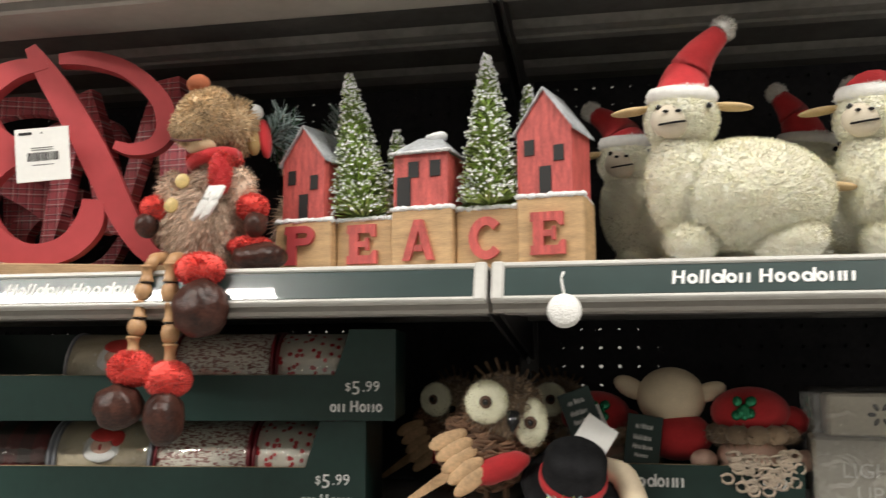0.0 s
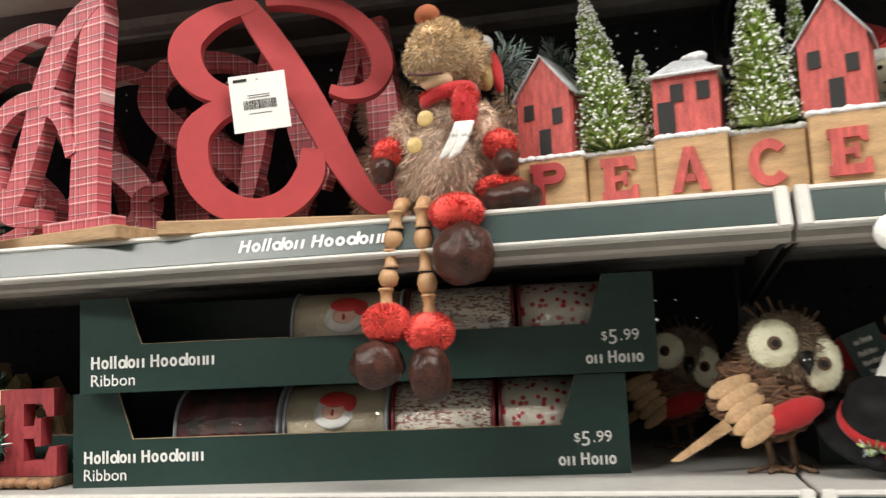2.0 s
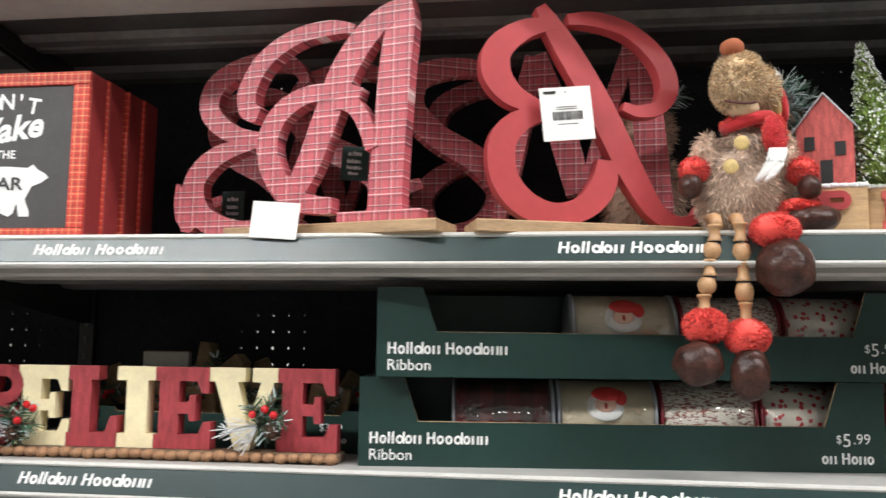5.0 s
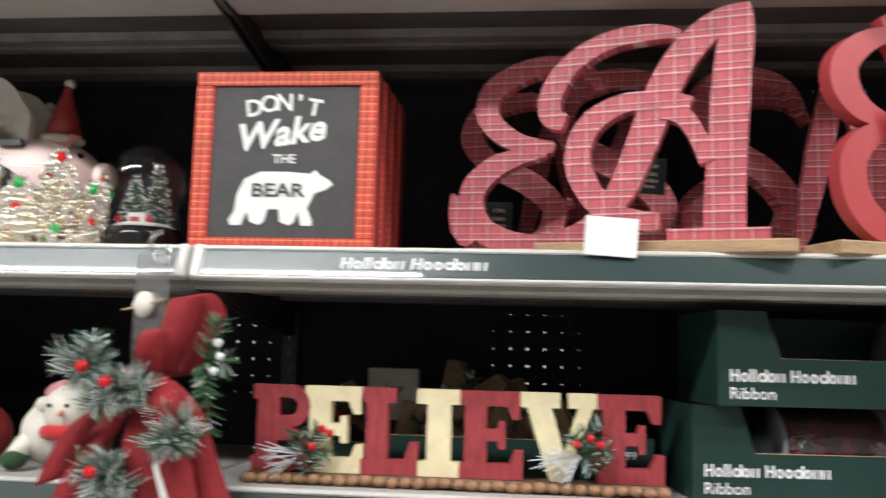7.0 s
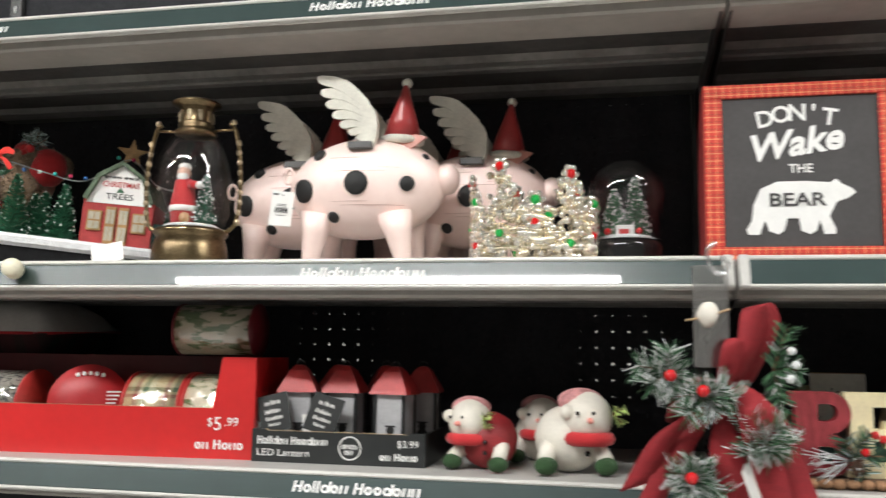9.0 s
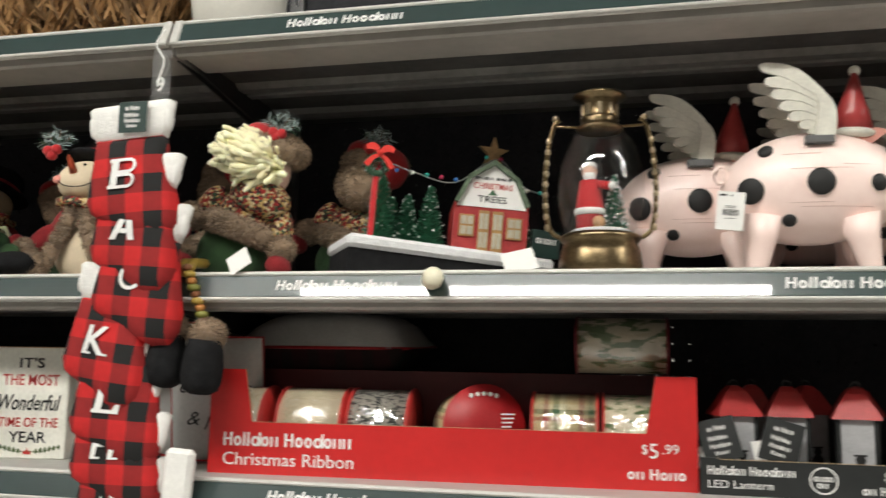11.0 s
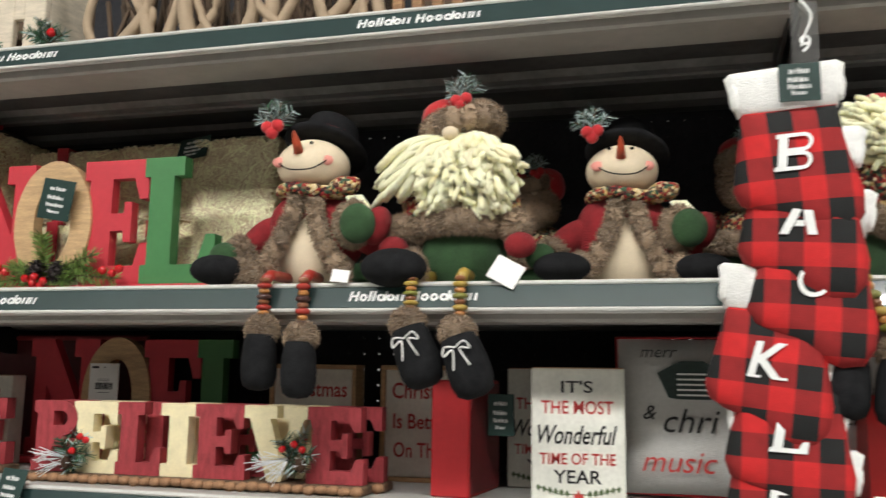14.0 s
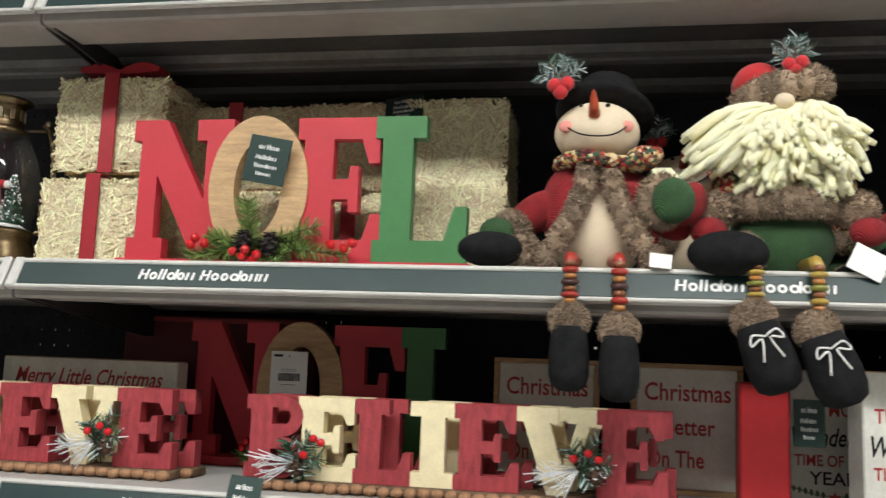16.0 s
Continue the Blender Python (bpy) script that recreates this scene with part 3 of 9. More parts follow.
def shelf(x1, z, marks, lean=-20):
    """One bay's shelf, hung between two uprights; x1: its right end."""
    s = thing("gondola_shelf", pose(x1, FRONT, z), "grey steel shop shelf with dark green label strip", "shelf", "gondola shelves", kind="structure")
    w, d = BAY - 0.004, BACKY - 0.014 - FRONT
    part("deck", Geo().box(-w, 0.010, -0.006, 0, d, 0, DECK, 0.0015), s)
    # dark colour gives the shade behind the front flange
    part("underside", Geo().box(-w, 0.0165, -0.0295, 0, d, -0.0065, DECKSHADE, 0.0008), s, "steel deck underside coloured dark for shade")
    side = pose(0, 0, 0, 0, 0, 90)
    lip = [(0.012, -0.0062), (0.012, -0.041), (0.015, -0.044), (0.026, -0.044), (0.028, -0.0425), (0.084, -0.0425), (0.090, -0.0405), (0.093, -0.0362), (0.093, -0.0298), (0.0163, -0.0298), (0.0163, -0.0062)]
    part("front_flange", Geo().prism(lip, 0, w, STEEL, side), s)
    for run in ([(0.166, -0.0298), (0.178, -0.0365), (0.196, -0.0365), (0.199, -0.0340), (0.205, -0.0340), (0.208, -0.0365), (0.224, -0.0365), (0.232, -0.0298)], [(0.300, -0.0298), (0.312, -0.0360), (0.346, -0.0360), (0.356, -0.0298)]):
        part("stiffening_rib", Geo().prism(run, 0, w, RIBSHADE, side), s)
    for e in (-w + 0.002, -0.005):
        g = Geo()
        g.prism([(0.03, -0.043), (d, -0.085), (d, -0.006), (0.03, -0.006)], 0, 0.003, DARK, pose(e, 0, 0, 0, 0, 90) @ pose(0, -0.003, 0))
        part("bracket", g, s)
    T = pose(0, 0.006, -0.018, lean, 0, 0)
    ch = part("price_channel", Geo().box(-w, -0.002, -0.019, 0, 0.003, 0.019, RAIL, 0.001).box(-w, -0.006, 0.0135, 0, -0.001, 0.019, RAIL, 0.0015).box(-w, -0.006, -0.019, 0, -0.001, -0.0145, RAIL, 0.0015), s, M=T)
    part("label_insert", Geo().box(-w + 0.012, -0.0045, -0.0142, -0.012, -0.0022, 0.0132, INSERT, 0.0006), ch, "dark green glossy label strip")
    for e in (-w + 0.006, -0.006):
        part("end_cap", Geo().box(e - 0.006, -0.0075, -0.0195, e + 0.006, -0.001, 0.0195, RAIL, 0.002), ch)
    for mx in marks:
        g = Geo().wordmark(MARK, mx - x1, -0.0048, -0.006, 0.017, 0.150, WHITE, slant=0.12)
        part("lettering", g, ch)
    return s


for k in range(-1, 4):
    r = BAY0 - BAY * k - 0.002
    for level in (LOW, MID, TOP):
        shelf(r, level, [r - 0.487, r - 1.057], -25 if k >= 2 and level == MID else -20)


# ---- lettering shapes ----
def slab(g, ch, x, z, w, h, y0, y1, m, s=None, t=None, M=None):
    """A slab-serif capital cut from board."""
    s = s or 0.16 * h
    t = t or 0.30 * w
    a = 0.08 * w

    def P(pts):
        g.prism([(x + px, z + pz) for px, pz in pts], y0, y1, m, M)
    if ch == "E":
        P([(0, 0), (w, 0), (w, 0.33 * h), (0.87 * w, 0.33 * h), (0.78 * w, s), (a + t, s), (a + t, 0.43 * h), (0.60 * w, 0.43 * h), (0.62 * w, 0.34 * h), (0.72 * w, 0.34 * h),
           (0.72 * w, 0.66 * h), (0.62 * w, 0.66 * h), (0.60 * w, 0.57 * h), (a + t, 0.57 * h), (a + t, h - s), (0.74 * w, h - s), (0.83 * w, 0.68 * h), (0.95 * w, 0.68 * h), (0.95 * w, h), (0, h), (0, h - s), (a, h - s), (a, s), (0, s)])
    elif ch == "L":
        P([(0, 0), (w, 0), (w, 0.38 * h), (0.87 * w, 0.38 * h), (0.76 * w, s), (a + t, s), (a + t, h - s), (a + t + 0.14 * w, h - s), (a + t + 0.14 * w, h), (0, h), (0, h - s), (a, h - s), (a, s), (0, s)])
    elif ch == "I":
        P([(0, 0), (w, 0), (w, s), (0.76 * w, s), (0.76 * w, h - s), (w, h - s), (w, h), (0, h), (0, h - s), (0.24 * w, h - s), (0.24 * w, s), (0, s)])
    elif ch == "N":
        P([(0, 0), (0.36 * w, 0), (0.36 * w, s), (0.26 * w, s), (0.26 * w, 0.60 * h), (0.68 * w, 0), (0.92 * w, 0), (0.92 * w, h - s), (w, h - s), (w, h), (0.64 * w, h), (0.64 * w, h - s),
           (0.74 * w, h - s), (0.74 * w, 0.42 * h), (0.33 * w, h), (0, h), (0, h - s), (0.08 * w, h - s), (0.08 * w, s), (0, s)])
    elif ch == "V":
        P([(0.38 * w, 0), (0.58 * w, 0), (0.90 * w, h - s), (w, h - s), (w, h), (0.60 * w, h), (0.60 * w, h - s), (0.72 * w, h - s), (0.56 * w, 0.30 * h), (0.40 * w, h - s), (0.50 * w, h - s), (0.50 * w, h), (0, h), (0, h - s), (0.09 * w, h - s)])
    elif ch in "BP":
        e = a + t
        P([(0, 0), (e, 0), (e, h), (0, h), (0, h - s), (a, h - s), (a, s), (0, s)])
        k = s * 0.85
        bowls = [(0.5 * h + k / 2, h - k / 2), (k / 2, 0.5 * h - k / 2)]
        for lo, hi in bowls[:1] if ch == "P" else bowls:
            r, c = (hi - lo) / 2, (hi + lo) / 2
            run = [(e, hi), (max(e, w - r - k / 2), hi)] + [(max(e, w - r - k / 2) + r * math.cos(q), c + r * math.sin(q)) for q in np.linspace(1.3, -1.3, 9)] + [(max(e, w - r - k / 2), lo), (e, lo)]
            g.stroke([(x + px, z + pz, k) for px, pz in run], y0, y1, m, M, smooth_run=False)
    elif ch == "A":
        P([(0.0, 0), (0.24 * w, 0), (0.32 * w, 0.22 * h), (0.68 * w, 0.22 * h), (0.76 * w, 0), (w, 0), (0.64 * w, h), (0.36 * w, h)][:3] + [(0.40 * w, 0.40 * h), (0.5 * w, 0.74 * h), (0.60 * w, 0.40 * h), (0.68 * w, 0.22 * h)] + [(0.76 * w, 0), (w, 0), (0.64 * w, h), (0.36 * w, h)])
        g.prism([(x + 0.36 * w, z + 0.22 * h), (x + 0.64 * w, z + 0.22 * h), (x + 0.60 * w, z + 0.38 * h), (x + 0.40 * w, z + 0.38 * h)], y0 + 0.0004, y1, m, M)
    elif ch == "C":
        run = [(0.55 * w + 0.40 * w * math.cos(q), 0.5 * h + 0.42 * h * math.sin(q), s) for q in np.linspace(0.7, 5.6, 16)]
        g.stroke([(x + px, z + pz, q) for px, pz, q in run], y0, y1, m, M, smooth_run=False)
    return g


def barcode(g, x, z, w, h, y, seed=3):
    rnd = random.Random(seed)
    px = x
    while px < x + w:
        bw = rnd.uniform(0.0004, 0.0011)
        g.prism([(px, z), (px + bw, z), (px + bw, z + h), (px, z + h)], y - 0.0004, y, INK)
        px += bw + rnd.uniform(0.0004, 0.0010)
    return g


def price_card(M, w=0.05, h=0.062, label="white card price tag with a barcode", bars=True, material=None, fold=False):
    """A hanging or propped card; origin at the middle of its lower edge, facing -y."""
    c = thing("price_tag", M, label, "price tag", "price tags")
    part("card", Geo().box(-w / 2, 0, 0, w / 2, 0.0012, h, material or PAPER, 0.0003), c)
    if bars:
        g = Geo().box(-w * 0.42, -0.0006, h * 0.88, -w * 0.18, 0, h * 0.93, INK, 0.0001)
        barcode(g, -w * 0.28, h * 0.38, w * 0.58, h * 0.16, 0)
        for k, q in enumerate((0.62, 0.58, 0.30)):
            g.box(-w * 0.2, -0.0005, h * q, w * 0.2, 0, h * q + 0.0006, INK, 0.0001)
        part("print", g, c)
        part("string_hole", Geo().lathe([(0.0012, -0.0004), (0.0012, 0)], INK, 8, pose(0, 0, h * 0.9, 90, 0, 0)), c)
    return c


def green_tag(M, w=0.045, h=0.052, label="dark green card swing tag with white print", card=None):
    c = thing("swing_tag", M, label, "swing tag", "swing tags")
    part("card", Geo().box(-w / 2, 0, 0, w / 2, 0.0012, h, card or GREENCARD, 0.0003), c)
    g = Geo().wordmark("on Tono", -w * 0.26, 0, h * 0.72, 0.008, w * 0.5, WHITE)
    g.wordmark("Tolldon", -w * 0.28, 0, h * 0.5, 0.007, w * 0.5, WHITE).wordmark("Toodonn", -w * 0.28, 0, h * 0.32, 0.007, w * 0.55, WHITE).wordmark("Tooon", -w * 0.2, 0, h * 0.16, 0.006, w * 0.36, WHITE)
    part("print", g, c)
    return c


def sprig(g, base, tips, m, count, length, seed, tipmat=None, M=None, share=0.35, width=0.0009):
    """Pine twigs from one base point."""
    for k, q in enumerate(tips):
        mid = mixp(base, q, 0.5)
        run = [base, (mid[0], mid[1], mid[2] + 0.003), q]
        g.tube(run, 0.0011, BARK, 5, M)
        g.needles(run, m, count, length, width, M, seed * 17 + k, 0.55, tipmat, share)
    return g


def berries(g, spots, r=0.005, M=None):
    for s in spots:
        g.ball(s, r, BERRY, 10, M=M)
    return g


def pinecone(g, c, r, M=None, seed=1, m=None, snow=None):
    rnd = random.Random(seed)
    g.ball(c, (r * 0.6, r * 0.6, r * 0.8), m or CONE, 8, M=M)
    for i in range(36):
        t = i / 36
        a = i * 2.4
        z = (t - 0.5) * 1.7 * r
        q = r * math.sin(math.pi * (0.12 + 0.8 * t))
        p = Vector((c[0] + q * math.cos(a), c[1] + q * math.sin(a), c[2] + z + 0.2 * r))
        s = 0.28 * r
        side = Vector((-math.sin(a), math.cos(a), 0)) * s
        inn = Vector((c[0], c[1], c[2] + z))
        g.add([inn - side * 0.5, inn + side * 0.5, p + side, p - side, p + Vector((0, 0, -s * 0.5))], [[0, 1, 2, 3], [3, 2, 4]], (snow if snow and i % 3 == 0 else m) or CONE, False, M)
    return g


# ---- the upper display shelf, from its east end ----
FLUFF = mat("cream_curly_fleece", (1.0, 0.92, 0.72), 0.98, 0, 0.06, 70, 0.8, 260, sheen=0.3, dist=0.005)
FLUFF.node_tree.nodes["Principled BSDF"].inputs["Subsurface Weight"].default_value = 0.5
FLUFF.node_tree.nodes["Principled BSDF"].inputs["Subsurface Scale"].default_value = 0.008
FLUFF.node_tree.nodes["Principled BSDF"].inputs["Subsurface Radius"].default_value = (1.0, 0.95, 0.8)
MUZZLE = mat("grey_cream_felt", (0.62, 0.55, 0.44), 0.95, 0, 0.06, 60, 0.2, 700)
EARFELT = mat("tan_ear_felt", (0.50, 0.36, 0.19), 0.95, 0, 0.15, 60, 0.3, 500)


def toy_lamb(M, hat, label="cream fleece toy lamb in a red felt santa cap"):
    """A fleece lamb, head to -x; hat: where the cap's point lies, from the middle of its brim."""
    t = thing("toy_lamb", M, label, "soft toy", "toy lambs")
    g = Geo(FLUFF).ball((0.012, 0, 0.071), (0.085, 0.053, 0.057), FLUFF, 120, 0.0016, 150).fur((0.012, 0, 0.071), (0.085, 0.053, 0.057), FLUFF, 20000, 0.0042, 0.0007, seed=3, droop=0.1)
    g.ball((-0.047, -0.004, 0.088), (0.036, 0.038, 0.060), FLUFF, 80, 0.0016, 150).fur((-0.047, -0.004, 0.088), (0.036, 0.038, 0.060), FLUFF, 9000, 0.0042, 0.0007, seed=4, droop=0.1)
    part("body", g, t)
    for lx, ly, rx in ((-0.040, -0.014, 0.026), (-0.040, 0.018, 0.026), (0.048, -0.014, 0.038), (0.048, 0.018, 0.034)):
        part("leg", Geo().ball((lx, ly, 0.026), (rx, 0.022, 0.0255), FLUFF, 50, 0.0016, 150).fur((lx, ly, 0.0275), (rx, 0.022, 0.0235), FLUFF, 4500, 0.0036, 0.0007, seed=7, droop=0.1), t)
    hd = part("head", Geo().ball((-0.047, -0.012, 0.149), (0.036, 0.035, 0.033), FLUFF, 60, 0.0012, 150).fur((-0.047, -0.012, 0.149), (0.036, 0.035, 0.033), FLUFF, 6000, 0.0034, 0.0007, seed=8, droop=0.1, top=0.6), t)
    part("muzzle", Geo().ball((-0.058, -0.035, 0.143), (0.021, 0.014, 0.018), MUZZLE, 22), hd, "smooth grey-cream felt muzzle")
    for s in (-1, 1):
        part("ear", Geo().ball((-0.047 + s * 0.048, -0.014, 0.160), (0.022, 0.010, 0.0042), EARFELT, 18, rot=(0, s * 6, 0)), hd, "flat tan felt ear")
        part("eye", Geo().ball((-0.047 + s * 0.024, -0.041, 0.155), 0.0032, BLACKGLOSS, 10), hd)
        part("nostril", Geo().ball((-0.059 + s * 0.006, -0.0492, 0.149), (0.0030, 0.0014, 0.0017), BLACKFELT, 8), hd)
    part("mouth", Geo().tube(spline([(-0.072, -0.0455, 0.1365), (-0.059, -0.0496, 0.1372), (-0.046, -0.0462, 0.1392)], 3), 0.0011, BLACKFELT, 5), hd)
    cap = part("cap", Geo().tube(spline([(-0.046, -0.008, 0.170), (-0.046 + hat[0] * 0.14, -0.008 + hat[1] * 0.3, 0.170 + hat[2] * 0.34), (-0.046 + hat[0] * 0.5, -0.008 + hat[1] * 0.7, 0.170 + hat[2] * 0.70), (-0.046 + hat[0], -0.008 + hat[1], 0.170 + hat[2])], 6),
                              [0.0300 - 0.0011 * k for k in range(19)], REDCLOTH, 18), hd, "red felt cap")
    g = Geo().lathe([(0.027, -0.006), (0.034, -0.003), (0.036, 0.004), (0.033, 0.010), (0.026, 0.012)], WHITEPLUSH, 28, pose(-0.046, -0.010, 0.170, 8, 4, 0))
    part("brim", g.fur((-0.046, -0.010, 0.173), (0.034, 0.034, 0.008), WHITEPLUSH, 900, 0.004, 0.001, seed=5), cap, "white plush brim")
    bob = (-0.046 + hat[0] * 1.06, -0.008 + hat[1], 0.170 + hat[2] * 1.05)
    part("pompom", Geo().ball(bob, 0.0115, WHITEPLUSH, 24, 0.003, 200).fur(bob, 0.0115, WHITEPLUSH, 700, 0.004, 0.0009, seed=6, droop=0.0), cap, "white plush pompom")
    part("tail", Geo().ball((0.100, 0.0, 0.078), (0.020, 0.008, 0.0045), EARFELT, 14, rot=(0, 6, 0)), t, "flat tan felt tail")
    return t


toy_lamb(pose(0.120, 0.85, MID) @ Matrix.Scale(0.95, 4), (0.042, 0.004, 0.072))
toy_lamb(pose(0.072, 0.955, MID, 0, -3, 6) @ Matrix.Scale(0.86, 4), (-0.036, 0.020, 0.052), "cream fleece toy lamb peering out behind another")
toy_lamb(pose(0.300, 0.87, MID, 0, 0, -8) @ Matrix.Scale(0.95, 4), (-0.010, 0.050, 0.026), "cream fleece toy lamb, its cap fallen back")
toy_lamb(pose(0.268, 1.03, MID, 0, 0, 6) @ Matrix.Scale(0.92, 4), (-0.026, 0.014, 0.066), "cream fleece toy lamb standing in the back row")

# wooden block sign with little tin houses and brush trees
sign = thing("block_sign", pose(-0.337, 0.842, MID, 0, 0, -8.2), "wooden letter blocks with red tin houses and snowy trees", "block sign")
BW = 0.0645
for i, ch in enumerate("PEACE"):
    hi = (0.056, 0.056, 0.062, 0.060, 0.066)[i]
    dy = (0, 0.012, 0.002, 0.012, 0)[i]
    bl = part("block", Geo().box(i * BW + 0.0006, dy, 0, (i + 1) * BW - 0.0006, 0.066, hi, OAK, 0.0015), sign)
    g = Geo()
    slab(g, ch, i * BW + 0.014, 0.010, 0.033, 0.040, dy - 0.0045, dy - 0.0002, WORNRED if i else REDPAINT, 0.0085, 0.010)
    part("letter", g, bl, "worn red wooden letter")
    g = Geo()
    rnd = random.Random(i)
    for k in range(7):
        g.ball((i * BW + (k + 0.5) * BW / 7, dy + 0.004, hi), (0.0075, 0.006, 0.0035), SNOW, 10, 0.002, 300)
    g.box(i * BW + 0.001, dy + 0.001, hi - 0.0005, (i + 1) * BW - 0.001, 0.065, hi + 0.002, SNOW, 0.0008)
    part("snow_topping", g, bl)
TIN = mat("frosted_tin_roof", (0.42, 0.44, 0.46), 0.6, 0.2, 0.35, 60, 0.4, 200)


def tin_house(x, y, z, w, d, h, rise, hip, rz):
    hs = part("tin_house", Geo(), sign, "rusty red tin house", M=pose(x, y, z, 0, 0, rz))
    g = Geo()
    if hip:
        g.box(-w / 2, -d / 2, 0, w / 2, d / 2, h, WORNRED, 0.0008)
    else:
        g.prism([(-w / 2, 0), (w / 2, 0), (w / 2, h), (0, h + rise), (-w / 2, h)], -d / 2, d / 2, WORNRED)
    part("wall_shell", g, hs)
    r = Geo()
    e = 0.004
    if hip:
        r.add([(-w / 2 - e, -d / 2 - e, h), (w / 2 + e, -d / 2 - e, h), (w / 2 + e, d / 2 + e, h), (-w / 2 - e, d / 2 + e, h), (-w / 5, 0, h + rise), (w / 5, 0, h + rise)],
              [[0, 1, 5, 4], [1, 2, 5], [2, 3, 4, 5], [3, 0, 4], [3, 2, 1, 0]], TIN)
        for k in range(9):
            r.ball((-w / 2 + k * w / 8, -d / 2 - 0.003, h + 0.001), (0.005, 0.003, 0.002), SNOW, 8, 0.001, 300)
        r.ball((0.008, 0, h + rise), (0.012, 0.007, 0.006), SNOW, 12, 0.002, 200)
    else:
        for s in (-1, 1):
            q = [(s * (w / 2 + e), h - e * 1.4), (0, h + rise + 0.0006), (0, h + rise + 0.003), (s * (w / 2 + e), h - e * 1.4 + 0.0024)]
            r.prism(q if s < 0 else q[::-1], -d / 2 - 0.003, d / 2 + 0.003, TIN)
    part("roof", r, hs, "frosted grey tin roof")
    o = [(-0.27, 0.52, 0.19, 0.20), (0.27, 0.42, 0.19, 0.20), (0.02, 0.03, 0.22, 0.34)] if not hip else [(-0.12, 0.55, 0.20, 0.3), (0.28, 0.55, 0.20, 0.3), (-0.30, 0.02, 0.26, 0.55)]
    for cx, cz, ww, hh in o:
        H_ = h + (0 if hip else rise * 0.3)
        part("opening", Geo().box((cx - ww / 2) * w, -d / 2 - 0.0012, cz * H_, (cx + ww / 2) * w, -d / 2 - 0.0002, (cz + hh) * H_, INK, 0.0002), hs, "dark cut-out window")


tin_house(0.031, 0.034, 0.058, 0.056, 0.046, 0.066, 0.034, False, -13)
tin_house(0.160, 0.030, 0.064, 0.058, 0.05, 0.054, 0.022, True, -2)
tin_house(0.288, 0.034, 0.068, 0.056, 0.048, 0.066, 0.038, False, -11)
for k, (tx, ty, tz, th, tr, n) in enumerate(((0.088, 0.030, 0.058, 0.160, 0.034, 3000), (0.226, 0.028, 0.062, 0.158, 0.033, 3000), (0.118, 0.055, 0.058, 0.10, 0.022, 1200), (0.262, 0.055, 0.062, 0.13, 0.024, 1300))):
    part("brush_tree", Geo().cone_tree(tx, ty, tz, th, tr, NEEDLE, SNOW, n, 10 + k, (-0.020 if k == 0 else -0.004, 0), None, 0.42), sign, "snow-flocked green bottle-brush tree")

g = Geo().tube(spline([(0, 0, 0.034), (-0.002, -0.004, 0.028), (0.0, -0.004, 0.014)], 5), 0.0012, WHITE, 6)
o = thing("hanging_pompom", pose(-0.036, 0.758, 1.495), "round white felt pompom hung from the shelf strip", "ornament")
part("loop", g, o)
part("pompom", Geo().lathe([(0.0, -0.006), (0.012, -0.0055), (0.0148, -0.002), (0.0148, 0.003), (0.012, 0.0065), (0.0, 0.007)], WHITEPLUSH, 24, pose(0, -0.004, 0, 80, 0, 0)), o)


def bead_leg(g, x, y, z0, z1, r, mats, n=7):
    """A dangling leg of turned beads, from z0 down to z1."""
    g.tube([(x, y, z0), (x, y, z1)], r * 0.45, mats[0], 8)
    for k in range(n):
        z = z0 + (z1 - z0) * (k + 0.5) / n
        q = r * (1.0 if k % 2 else 0.72)
        h = abs(z1 - z0) / n * 0.52
        g.lathe([(q * 0.5, -h), (q * 0.92, -h * 0.55), (q, 0), (q * 0.92, h * 0.55), (q * 0.5, h)], mats[k % len(mats)], 14, pose(x, y, z))
    return g


def tuft(c, r, m, count, length, seed, droop=0.3, n=22, lumps=0.003, rot=(0, 0, 0), width=0.0008):
    """A stuffed lump with its pile."""
    return Geo(m).ball(c, r, m, n, lumps, 60, rot=rot).fur(c, r, m, count, length, width, rot=rot, seed=seed, droop=droop)


